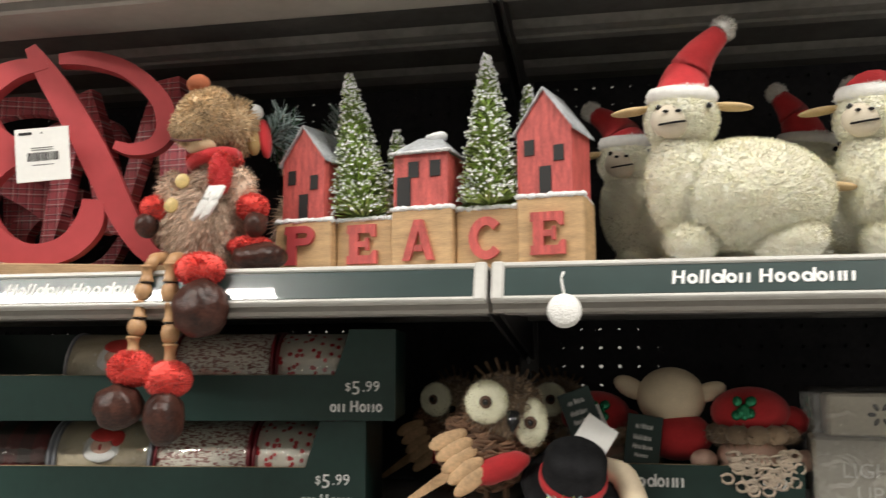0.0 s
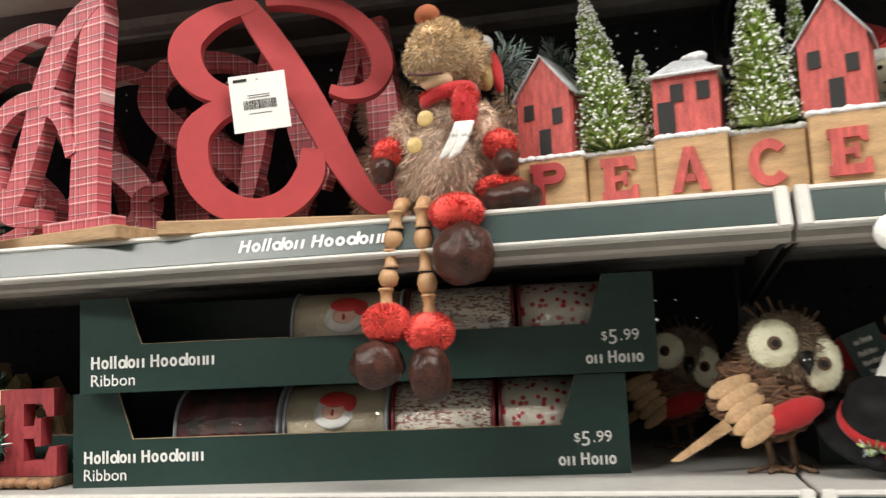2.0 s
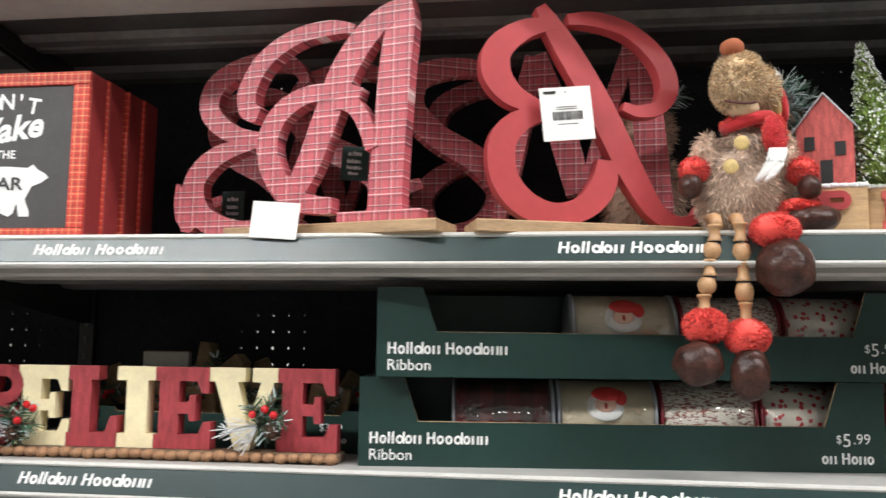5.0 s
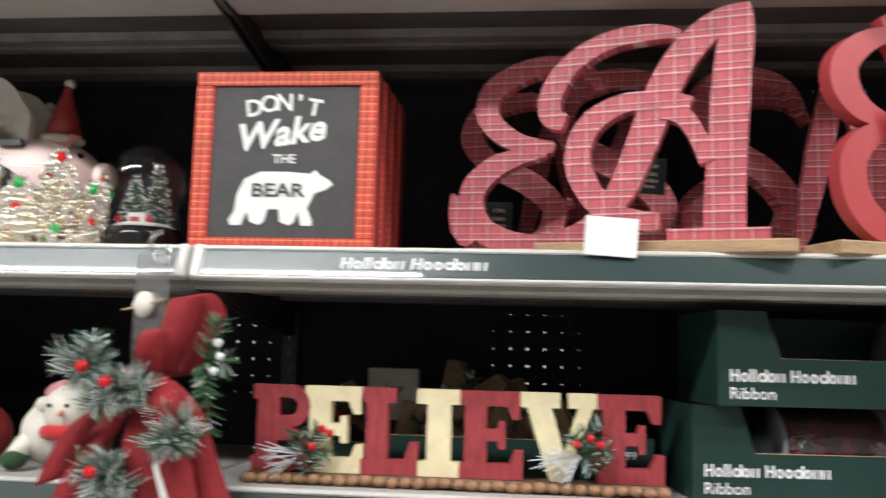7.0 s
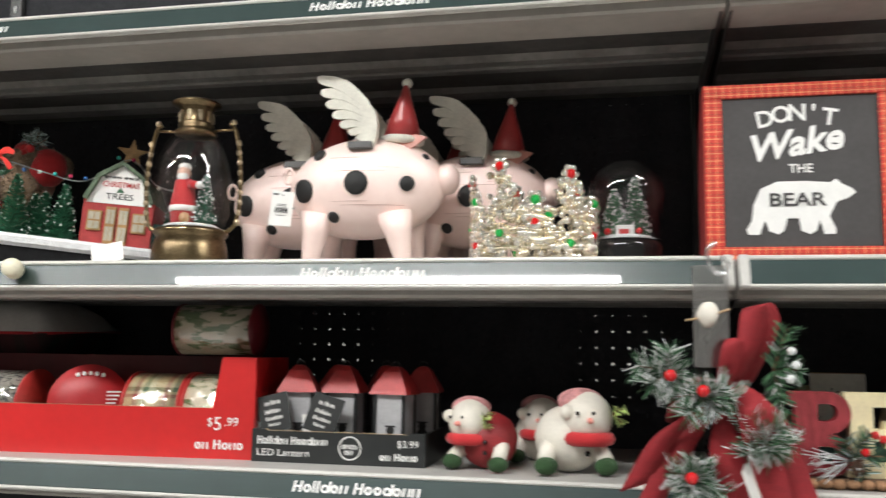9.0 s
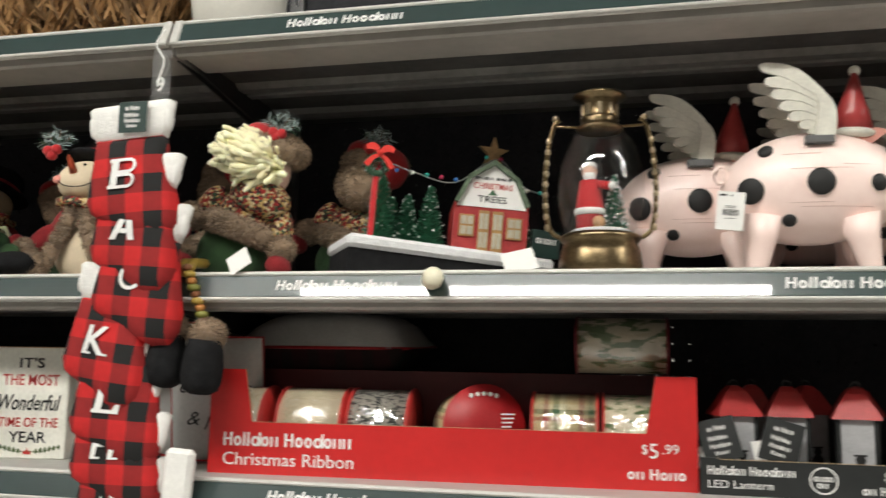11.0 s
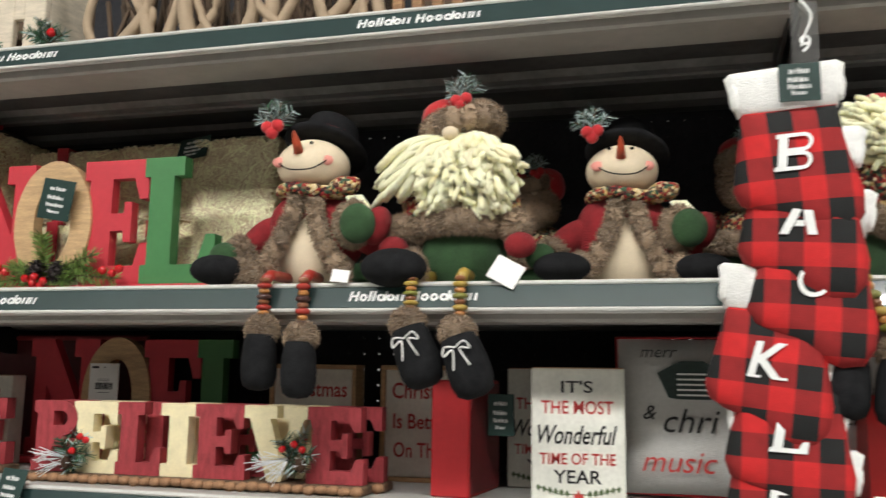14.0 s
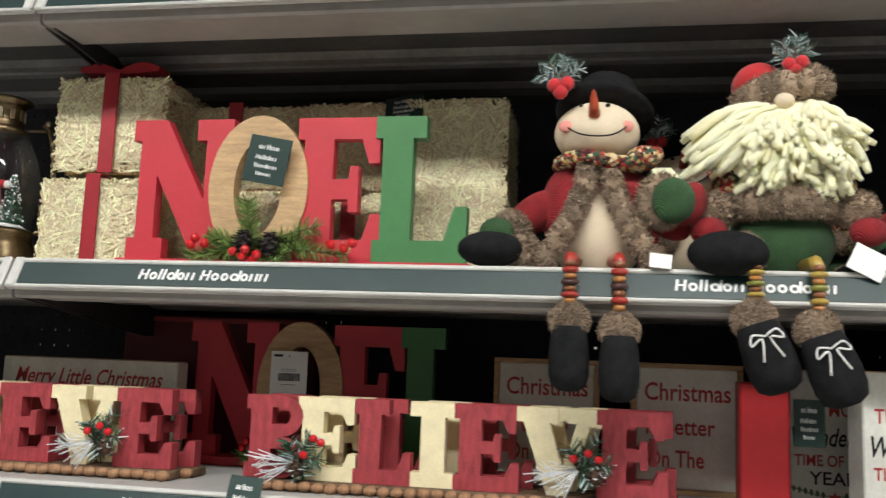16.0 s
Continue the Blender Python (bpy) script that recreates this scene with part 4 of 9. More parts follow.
def toy_moose(M, seed):
    """A sitting plush moose, its muzzle tipped up; the shelf's edge is at y = 0, z = 0."""
    t = thing("toy_moose", M, "shaggy grey-brown plush moose in red scarf, legs dangling", "soft toy", "toy moose")
    g = tuft((0.004, 0.036, 0.050), (0.043, 0.037, 0.052), GREYFUR, 9500, 0.0100, seed, 1.2, 26)
    g.ball((0.014, 0.034, 0.096), (0.026, 0.026, 0.020), GREYFUR, 18).fur((0.014, 0.034, 0.096), (0.026, 0.026, 0.020), GREYFUR, 2600, 0.009, 0.0008, seed=seed + 21, droop=1.2)
    part("body", g, t)
    g = tuft((0.004, 0.022, 0.160), (0.026, 0.028, 0.029), TANFUR, 7500, 0.0060, seed + 1, 0.7)
    g.ball((0.000, 0.006, 0.150), (0.021, 0.019, 0.019), TANFUR, 20).fur((0.000, 0.006, 0.150), (0.021, 0.019, 0.019), TANFUR, 4800, 0.0060, 0.0008, seed=seed + 2, droop=0.9)
    g.ball((0.006, 0.030, 0.180), (0.022, 0.022, 0.016), TANFUR, 18).fur((0.006, 0.030, 0.180), (0.022, 0.022, 0.016), TANFUR, 2600, 0.0055, 0.0008, seed=seed + 13, droop=0.2)
    g.ball((0.028, 0.050, 0.160), (0.022, 0.024, 0.028), TANFUR, 18).fur((0.028, 0.050, 0.160), (0.022, 0.024, 0.028), TANFUR, 2600, 0.008, 0.0008, seed=seed + 14, droop=0.4)
    hd = part("head", g, t, "tan-brown furry head")
    part("nose", Geo().ball((-0.002, 0.018, 0.199), (0.0125, 0.011, 0.010), mat("rust_felt_nose", (0.36, 0.11, 0.05), 0.95, 0, 0.1, 60, 0.3), 18, 0.001, 90), hd, "rust brown felt nose")
    part("mouth", Geo().tube(spline([(-0.016, -0.010, 0.134), (0.000, -0.014, 0.130), (0.016, -0.006, 0.133)], 4), 0.0012, mat("dark_mouth_felt", (0.09, 0.03, 0.03), 0.9), 6), hd)
    part("chin", Geo().ball((0.006, 0.010, 0.131), (0.016, 0.014, 0.010), TANFUR, 14), hd)
    ey = part("eye", Geo().ball((0.046, 0.052, 0.175), 0.0095, mat("gloss_white_eye", (0.8, 0.8, 0.78), 0.2), 18), hd, "glossy white eye")
    part("pupil", Geo().ball((0.0450, 0.0440, 0.1790), 0.0030, BLACKGLOSS, 8), ey)
    part("ear_flap", Geo().ball((0.056, 0.058, 0.148), (0.0065, 0.011, 0.022), REDCLOTH, 14, rot=(0, -8, 0)), hd, "red felt ear flap")
    part("ear", Geo().ball((0.046, 0.050, 0.144), (0.0080, 0.009, 0.016), mat("tan_felt", (0.40, 0.27, 0.11), 0.95), 14, rot=(0, -8, 0)), hd, "tan felt ear")
    ringp = [(0.014 + 0.022 * math.cos(a), 0.028 + 0.022 * math.sin(a), 0.119 + 0.005 * math.cos(a)) for a in np.linspace(0, 2 * math.pi, 22)]
    g = Geo().tube(ringp, 0.0068, REDCLOTH, 10).fur((0.014, 0.028, 0.119), (0.028, 0.028, 0.007), REDFUR, 1300, 0.0030, 0.0008, seed=seed + 3)
    g.ball((0.034, 0.000, 0.100), (0.0115, 0.008, 0.022), REDCLOTH, 16, rot=(0, -6, 0)).fur((0.034, 0.000, 0.100), (0.0115, 0.008, 0.022), REDFUR, 1100, 0.003, 0.0008, seed=seed + 4)
    sc = part("scarf", g, t, "red plush scarf")
    g = Geo()
    for k in range(6):
        g.tube(spline([(0.028 + k * 0.0028, -0.008, 0.084), (0.022 + k * 0.0030, -0.013, 0.068), (0.012 + k * 0.0030, -0.012, 0.050 + 0.002 * (k % 3))], 4), 0.0023, WHITEPLUSH, 6)
    part("tassel", g, sc, "cream yarn tassel")
    for bx, bz in ((-0.001, 0.090), (-0.012, 0.066)):
        part("button", Geo().lathe([(0.0, 0), (0.0072, 0), (0.0078, 0.0012), (0.0066, 0.0022), (0.0, 0.0016)], mat("horn_button", (0.55, 0.40, 0.16), 0.35, 0, 0.25, 90, 0.05), 16, pose(bx, -0.0100, bz, 90, 0, 0)), t, "amber horn button")
    for sx, cx, cz in ((-1, -0.043, 0.068), (1, 0.062, 0.066)):
        arm = part("arm", tuft((0.008 + sx * 0.038, 0.024, 0.084), (0.012, 0.014, 0.024), GREYFUR, 1200, 0.009, seed + 5, 0.9), t)
        part("cuff", tuft((cx, 0.016, cz), (0.015, 0.014, 0.013), REDFUR, 1900, 0.0034, seed + 6), arm, "red plush cuff")
        part("mitten", Geo().ball((cx + sx * 0.006, 0.010, cz - 0.018), (0.012, 0.013, 0.013), LEATHER, 16, 0.002, 90), arm, "brown crackled mitten")
    for x0, x1, top, low, ph, br, bx in ((-0.028, -0.042, 0.006, -0.080, 0, (0.024, 0.021, 0.022), -0.050), (-0.007, -0.003, 0.008, -0.090, 1, (0.0185, 0.020, 0.026), -0.002)):
        g, zz, n = Geo(), 0.0, 5
        step = (top - low) / 5
        for q in range(5):
            u = (q + 1) / 5
            lx, z = x0 + (x1 - x0) * u, top - step * (q + 1)
            if q % 2:
                g.lathe([(0.004, 0), (0.0074, step * 0.14), (0.0092, step * 0.5), (0.0074, step * 0.86), (0.004, step)], TURNED, 16, pose(lx, -0.018, z))
            else:
                g.lathe([(0.0064, 0.0), (0.0072, 0.002), (0.0058, 0.004), (0.0050, step * 0.55), (0.0060, step - 0.003), (0.0074, step - 0.002), (0.0066, step)], TURNED, 16, pose(lx, -0.018, z))
                g.lathe([(0.0058, -0.0006), (0.0068, -0.0002), (0.0068, 0.0008), (0.0058, 0.0010)], BLACKGLOSS, 12, pose(lx, -0.018, z))
        g.tube([(x0, 0.02, 0.018), (x0, -0.010, 0.013), (x0, -0.018, 0.004)], 0.0062, TURNED, 8)
        leg = part("leg", g, t, "turned wooden bead leg")
        part("cuff", tuft((x1, -0.020, low - 0.014), (0.0205, 0.020, 0.0165), REDFUR, 3200, 0.0034, seed + 8 + ph, 0.1), leg, "red plush cuff")
        part("boot", Geo().ball((bx, -0.026, low - 0.050), br, LEATHER, 26, 0.003, 80), leg, "brown crackled leather boot")
    for cc, cr, bc, br in (((0.026, -0.020, 0.000), (0.023, 0.019, 0.016), (0.032, -0.030, -0.038), (0.027, 0.024, 0.028)), ((0.060, 0.018, 0.027), (0.022, 0.015, 0.009), (0.071, 0.016, 0.0155), (0.028, 0.022, 0.0145))):
        leg = part("foot", Geo().ball(bc, br, LEATHER, 26, 0.003, 80), t, "brown crackled leather boot")
        part("cuff", tuft(cc, cr, REDFUR, 2600, 0.0034, seed + 11, 0.1), leg, "red plush cuff")
    g = Geo()
    sprig(g, (0.050, 0.082, 0.150), [(0.078, 0.085, 0.168), (0.086, 0.090, 0.146), (0.066, 0.085, 0.182), (0.080, 0.090, 0.128)], DEEPNEEDLE, 90, 0.024, seed, FROST, None, 0.65)
    part("pine_sprig", g, hd, "frosted pine sprig")
    return t


toy_moose(pose(-0.409, 0.790, MID), 30)
g = Geo(GREYFUR)
g.ball((0, 0, 0.06), (0.045, 0.04, 0.06), GREYFUR, 20, 0.004, 60).fur((0, 0, 0.06), (0.045, 0.04, 0.06), GREYFUR, 2500, 0.014, 0.0012, seed=77, droop=0.8)
g.ball((0.0, 0, 0.145), 0.034, GREYFUR, 18).fur((0.0, 0, 0.145), 0.034, GREYFUR, 2000, 0.011, 0.0012, seed=78)
g.ball((0.02, -0.03, 0.016), (0.03, 0.026, 0.014), LEATHER, 14, 0.002, 80)
sprig(g, (0.02, 0, 0.17), [(0.045, -0.01, 0.185), (0.03, 0, 0.205)], DEEPNEEDLE, 130, 0.02, 79, FROST, None, 0.6)
m2 = thing("toy_moose", pose(-0.335, 0.96, MID, 0, 0, 8), "shaggy grey-brown plush moose sitting behind the blocks", "soft toy", "toy moose", geo=g)
copy_thing(m2, pose(-0.490, 0.95, MID, 0, 0, -20))


# monogram boards: swash strokes of (x, z, width) in letter heights
MONO = {
    "et": [[(0.29, 1.00, 0.05), (0.335, 0.93, 0.085), (0.42, 0.80, 0.115), (0.53, 0.62, 0.125), (0.635, 0.42, 0.13), (0.72, 0.25, 0.12), (0.83, 0.08, 0.09), (0.93, 0.03, 0.06), (1.02, 0.05, 0.045), (1.06, 0.11, 0.03)],
           [(0.37, 0.925, 0.05), (0.22, 0.885, 0.09), (0.10, 0.79, 0.125), (0.085, 0.68, 0.135), (0.15, 0.585, 0.11), (0.26, 0.535, 0.07), (0.37, 0.52, 0.04)],
           [(0.32, 0.50, 0.05), (0.20, 0.46, 0.10), (0.115, 0.36, 0.125), (0.125, 0.20, 0.125), (0.22, 0.085, 0.12), (0.36, 0.045, 0.10), (0.50, 0.085, 0.11), (0.585, 0.19, 0.12), (0.60, 0.30, 0.09)],
           [(0.42, 0.945, 0.05), (0.55, 0.955, 0.07), (0.72, 0.91, 0.075), (0.86, 0.79, 0.085), (0.905, 0.66, 0.09), (0.86, 0.565, 0.07), (0.76, 0.535, 0.055), (0.68, 0.555, 0.04)]],
    "A": [[(0.83, 0.985, 0.06), (0.81, 0.90, 0.13), (0.785, 0.72, 0.150), (0.765, 0.45, 0.155), (0.75, 0.20, 0.16), (0.745, 0.05, 0.165)],
          [(0.86, 0.975, 0.045), (0.74, 0.93, 0.10), (0.62, 0.83, 0.125), (0.52, 0.68, 0.135), (0.44, 0.48, 0.13), (0.36, 0.28, 0.12), (0.28, 0.14, 0.10)],
          [(0.58, 0.885, 0.04), (0.46, 0.905, 0.07), (0.28, 0.885, 0.08), (0.12, 0.80, 0.09), (0.03, 0.67, 0.10), (0.03, 0.57, 0.10), (0.09, 0.535, 0.07)],
          [(0.62, 0.58, 0.06), (0.52, 0.605, 0.07), (0.34, 0.60, 0.085), (0.20, 0.52, 0.10), (0.145, 0.38, 0.11), (0.19, 0.24, 0.11), (0.29, 0.13, 0.10), (0.42, 0.095, 0.08), (0.49, 0.09, 0.07)],
          [(0.50, 0.56, 0.07), (0.585, 0.53, 0.075), (0.645, 0.44, 0.07), (0.68, 0.33, 0.06)],
          [(0.52, 0.025, 0.062), (0.92, 0.025, 0.062)]],
    "S": [[(0.80, 0.80, 0.03), (0.70, 0.93, 0.07), (0.50, 0.97, 0.10), (0.26, 0.90, 0.13), (0.20, 0.73, 0.14), (0.34, 0.57, 0.14), (0.58, 0.44, 0.15), (0.72, 0.27, 0.14), (0.60, 0.08, 0.12), (0.36, 0.03, 0.10), (0.18, 0.12, 0.10), (0.14, 0.24, 0.08), (0.26, 0.30, 0.06)]],
    "E": [[(0.78, 0.82, 0.05), (0.68, 0.94, 0.08), (0.46, 0.96, 0.10), (0.24, 0.86, 0.12), (0.20, 0.70, 0.12), (0.34, 0.57, 0.10), (0.54, 0.53, 0.06)],
          [(0.50, 0.51, 0.05), (0.26, 0.45, 0.11), (0.12, 0.30, 0.13), (0.18, 0.11, 0.13), (0.42, 0.03, 0.11), (0.68, 0.10, 0.09), (0.80, 0.26, 0.05)],
          [(0.02, 0.30, 0.02), (0.05, 0.20, 0.10), (0.09, 0.10, 0.14), (0.08, 0.03, 0.05)]],
    "M": [[(0.10, 0.03, 0.05), (0.16, 0.30, 0.10), (0.22, 0.60, 0.12), (0.30, 0.94, 0.10)], [(0.32, 0.95, 0.08), (0.42, 0.60, 0.14), (0.52, 0.22, 0.13)],
          [(0.54, 0.20, 0.05), (0.66, 0.60, 0.08), (0.78, 0.95, 0.08)], [(0.82, 0.97, 0.12), (0.86, 0.60, 0.15), (0.90, 0.10, 0.16)], [(0.78, 0.025, 0.05), (1.02, 0.025, 0.05)]],
}


def monogram(ch, M, size, material, label, base=True, thick=0.018):
    t = thing("monogram_letter", M, label, "monogram letter", "monogram letters")
    g = Geo()
    for k, s in enumerate(MONO[ch]):
        g.stroke([(x * size, 0.014 + z * size, w * size) for x, z, w in s], -thick / 2 - 0.0005 * k, thick / 2 - 0.0004 * k, material)
    part("letter_board", g, t)
    if base:
        part("base", Geo().box(-0.005, -0.030, 0, size * 1.02, 0.030, 0.014, OAKH, 0.0015), t, "pale brown wooden base")
    return t


monogram("et", pose(-0.680, 0.795, MID, 0, 0, 18), 0.240, REDPAINT, "plain brick-red wooden ampersand on a wooden base")
monogram("A", pose(-0.956, 0.850, MID, 0, 0, -14), 0.250, TARTAN, "red tartan wooden letter A on a wooden base")
monogram("E", pose(-1.066, 0.915, MID, 0, 0, -8), 0.225, TARTAN, "red tartan wooden letter E standing behind others")
monogram("S", pose(-0.980, 0.990, MID, 0, 0, -6), 0.235, TARTAN, "red tartan wooden letter S standing behind others")
monogram("S", pose(-0.815, 0.905, MID, 0, 0, 22), 0.225, TARTAN, "red tartan wooden letter S standing behind others")
monogram("M", pose(-0.690, 0.935, MID, 0, 0, -6), 0.236, TARTAN, "red tartan wooden letter M standing behind the ampersand")
monogram("E", pose(-0.800, 1.030, MID, 0, 0, 0), 0.225, TARTAN, "red tartan wooden letter E standing behind others")
monogram("S", pose(-1.085, 1.000, MID, 0, 0, -12), 0.205, TARTAN, "red tartan wooden letter S at the back of the row")
monogram("M", pose(-1.010, 1.075, MID, 0, 0, 4), 0.215, TARTAN, "red tartan wooden letter M at the back of the row")
price_card(pose(-0.580, 0.802, 1.642, 0, -6, 14), 0.056, 0.058, "white barcode tag strung on the red ampersand")
price_card(pose(-0.893, 0.772, 1.535, -6, 4, 0), 0.052, 0.040, "white blank card tag against the letter A base", False)
price_card(pose(-0.630, 0.880, 1.545, 0, -6, 0), 0.050, 0.020, "white card tag lying behind the ampersand")
green_tag(pose(-0.838, 0.900, 1.622, 0, 4, 0), 0.034, 0.042)
green_tag(pose(-1.010, 0.955, 1.575, 0, 0, 0), 0.030, 0.046)

# framed box signs, one behind another
CHAR = mat("charcoal_print", (0.055, 0.052, 0.052), 0.6, 0, 0.12, 25, 0.05)


def bear_sign(M):
    t = thing("box_sign", M, "red plaid framed box sign with white bear lettering", "box sign", "bear box signs")
    w, h, d, f = 0.207, 0.204, 0.036, 0.020
    part("box", Geo().box(0, 0.002, 0, w, d, h, mat("dark_red_box_side", (0.27, 0.03, 0.03), 0.55, 0, 0.15, 40, 0.05), 0.001), t)
    part("panel", Geo().box(f, 0, f * 0.8, w - f, 0.004, h - f * 0.8, CHAR, 0.0005), t, "charcoal printed panel")
    g = Geo()
    for k, (a, b) in enumerate((((0, 0), (w, f * 0.8)), ((0, h - f * 0.8), (w, h)), ((0, f * 0.8), (f, h - f * 0.8)), ((w - f, f * 0.8), (w, h - f * 0.8)))):
        part("frame_strip", Geo().box(a[0], -0.003, a[1], b[0], 0.0019, b[1], FRAMEPLAID, 0.0008), t)
    cx = w / 2
    for k, ch in enumerate("DON'T"):
        q = (k - 2) / 2
        g.text(ch, cx + q * 0.033 - 0.002, -0.0002, 0.160 - 0.006 * q * q, 0.027, WHITE, bold=0.02, turn=10 * q)
    g.text("Wake", cx, -0.0002, 0.121, 0.042, WHITE, bold=0.03, shear=0.3, turn=-8, width=0.098)
    g.text("THE", cx, -0.0002, 0.100, 0.014, WHITE, bold=0.02)
    part("lettering", g, t)
    bear = [(0.028, 0.030), (0.040, 0.030), (0.046, 0.046), (0.050, 0.034), (0.060, 0.030), (0.066, 0.034), (0.070, 0.048), (0.082, 0.048), (0.084, 0.034), (0.094, 0.030), (0.100, 0.034), (0.104, 0.046),
            (0.108, 0.030), (0.120, 0.030), (0.120, 0.036), (0.114, 0.050), (0.122, 0.066), (0.134, 0.070), (0.142, 0.076), (0.138, 0.081), (0.128, 0.086), (0.122, 0.092), (0.116, 0.088), (0.090, 0.090), (0.060, 0.090), (0.042, 0.082), (0.034, 0.064), (0.032, 0.046), (0.026, 0.036)]
    part("bear_print", Geo().prism([(x + 0.018, z) for x, z in bear], -0.0012, -0.0001, WHITE), t, "white bear silhouette")
    part("bear_lettering", Geo().text("BEAR", cx - 0.004, -0.0014, 0.062, 0.021, CHAR, bold=0.02, width=0.060), t)
    return t


b0 = bear_sign(pose(-1.348, 0.828, MID))
for k in range(1, 4):
    copy_thing(b0, pose(-1.348 + 0.002 * k, 0.828 + 0.041 * k, MID, 0, 0, (-0.6, 0.5, 0)[k - 1]))

# snow globe, jewelled crown, flying pigs, lantern, barn
t = thing("snow_globe", pose(-1.437, 0.905, MID), "dark snow globe with green trees on a black base", "snow globe")
part("base", Geo().lathe([(0.0, 0), (0.046, 0), (0.048, 0.004), (0.044, 0.012), (0.046, 0.024), (0.042, 0.034), (0.0, 0.034)], BLACKGLOSS, 32), t)
part("snow_bed", Geo().lathe([(0.041, 0.0342), (0.030, 0.040), (0.0, 0.042)], SNOW, 24), t)
part("dome", Geo().lathe([(0.0425, 0.034)] + [(0.049 * math.cos(a), 0.090 + 0.049 * math.sin(a)) for a in np.linspace(-0.52, 1.56, 14)], GLASS, 32), t, "clear glass dome")
for k, (x, y, h, r) in enumerate(((-0.014, 0, 0.062, 0.017), (0.012, 0.006, 0.078, 0.019))):
    part("tree", Geo().cone_tree(x, y, 0.038, h, r, mat("globe_tree_green", (0.08, 0.26, 0.12), 0.6, 0, 0.4, 200, 0, island=0.7), SNOW, 900, 40 + k, (0, 0), None, 0.22), t)
part("cottage", Geo().box(-0.012, -0.022, 0.038, 0.010, -0.008, 0.052, WHITE, 0.001).box(-0.008, -0.0225, 0.040, 0.004, -0.0215, 0.047, REDINK, 0.0003), t)
for c in ((-0.022, -0.022, 0.044), (0.016, -0.024, 0.044)):
    part("berry", Geo().ball(c, 0.0045, BERRY, 10), t)

t = thing("jewelled_crown", pose(-1.548, 0.868, MID), "gold filigree crown set with red and green jewels", "crown")
rnd = random.Random(5)
GEMR, GEMG = mat("red_jewel", (0.55, 0.01, 0.01), 0.08, 0, 0.1, 50, 0), mat("green_jewel", (0.02, 0.35, 0.06), 0.08, 0, 0.1, 50, 0)
GEMC = mat("crystal_jewel", (0.85, 0.82, 0.74), 0.06, 0.9, 0.1, 50, 0)
g = Geo()
for z in (0.003, 0.016, 0.034):
    g.tube([(0.074 * math.cos(a), 0.060 * math.sin(a), z) for a in np.linspace(0, 2 * math.pi, 40)], 0.0022, GOLD, 6)
part("bands", g, t)
for k in range(11):
    a = 2 * math.pi * k / 11 + 0.25
    hgt = 0.072 + 0.034 * (k % 2) + rnd.uniform(-0.008, 0.008)
    g = Geo()
    cx, cy = 0.074 * math.cos(a), 0.060 * math.sin(a)
    for s in (-1, 0, 1):
        g.tube(spline([(0.074 * math.cos(a + s * 0.22), 0.060 * math.sin(a + s * 0.22), 0.004), (0.075 * math.cos(a + s * 0.14), 0.061 * math.sin(a + s * 0.14), 0.04), (cx, cy, hgt)], 4), 0.0014, GOLD, 5)
    for q in range(70):
        b = a + rnd.uniform(-0.27, 0.27)
        z = rnd.uniform(0.006, hgt * 0.92)
        g.ball((0.075 * math.cos(b), 0.061 * math.sin(b), z), rnd.uniform(0.0028, 0.0056), (GEMC, GOLD, GEMC, GOLD, GEMC)[q % 5], 7)
    for s in range(6):
        c = 2 * math.pi * s / 6
        g.ball((cx * 1.03 - math.sin(a) * 0.008 * math.cos(c), cy * 1.03 + math.cos(a) * 0.008 * math.cos(c), hgt + 0.008 * math.sin(c)), 0.0042, GEMC, 8)
    sp = part("spire", g, t)
    part("jewel", Geo().ball((cx * 1.05, cy * 1.05, hgt), 0.0055, GEMR if k % 2 else GEMG, 10), sp)
    part("jewel", Geo().ball((cx * 1.04, cy * 1.04, 0.022 + 0.012 * (k % 3)), 0.0048, GEMG if k % 2 else GEMR, 10), sp)


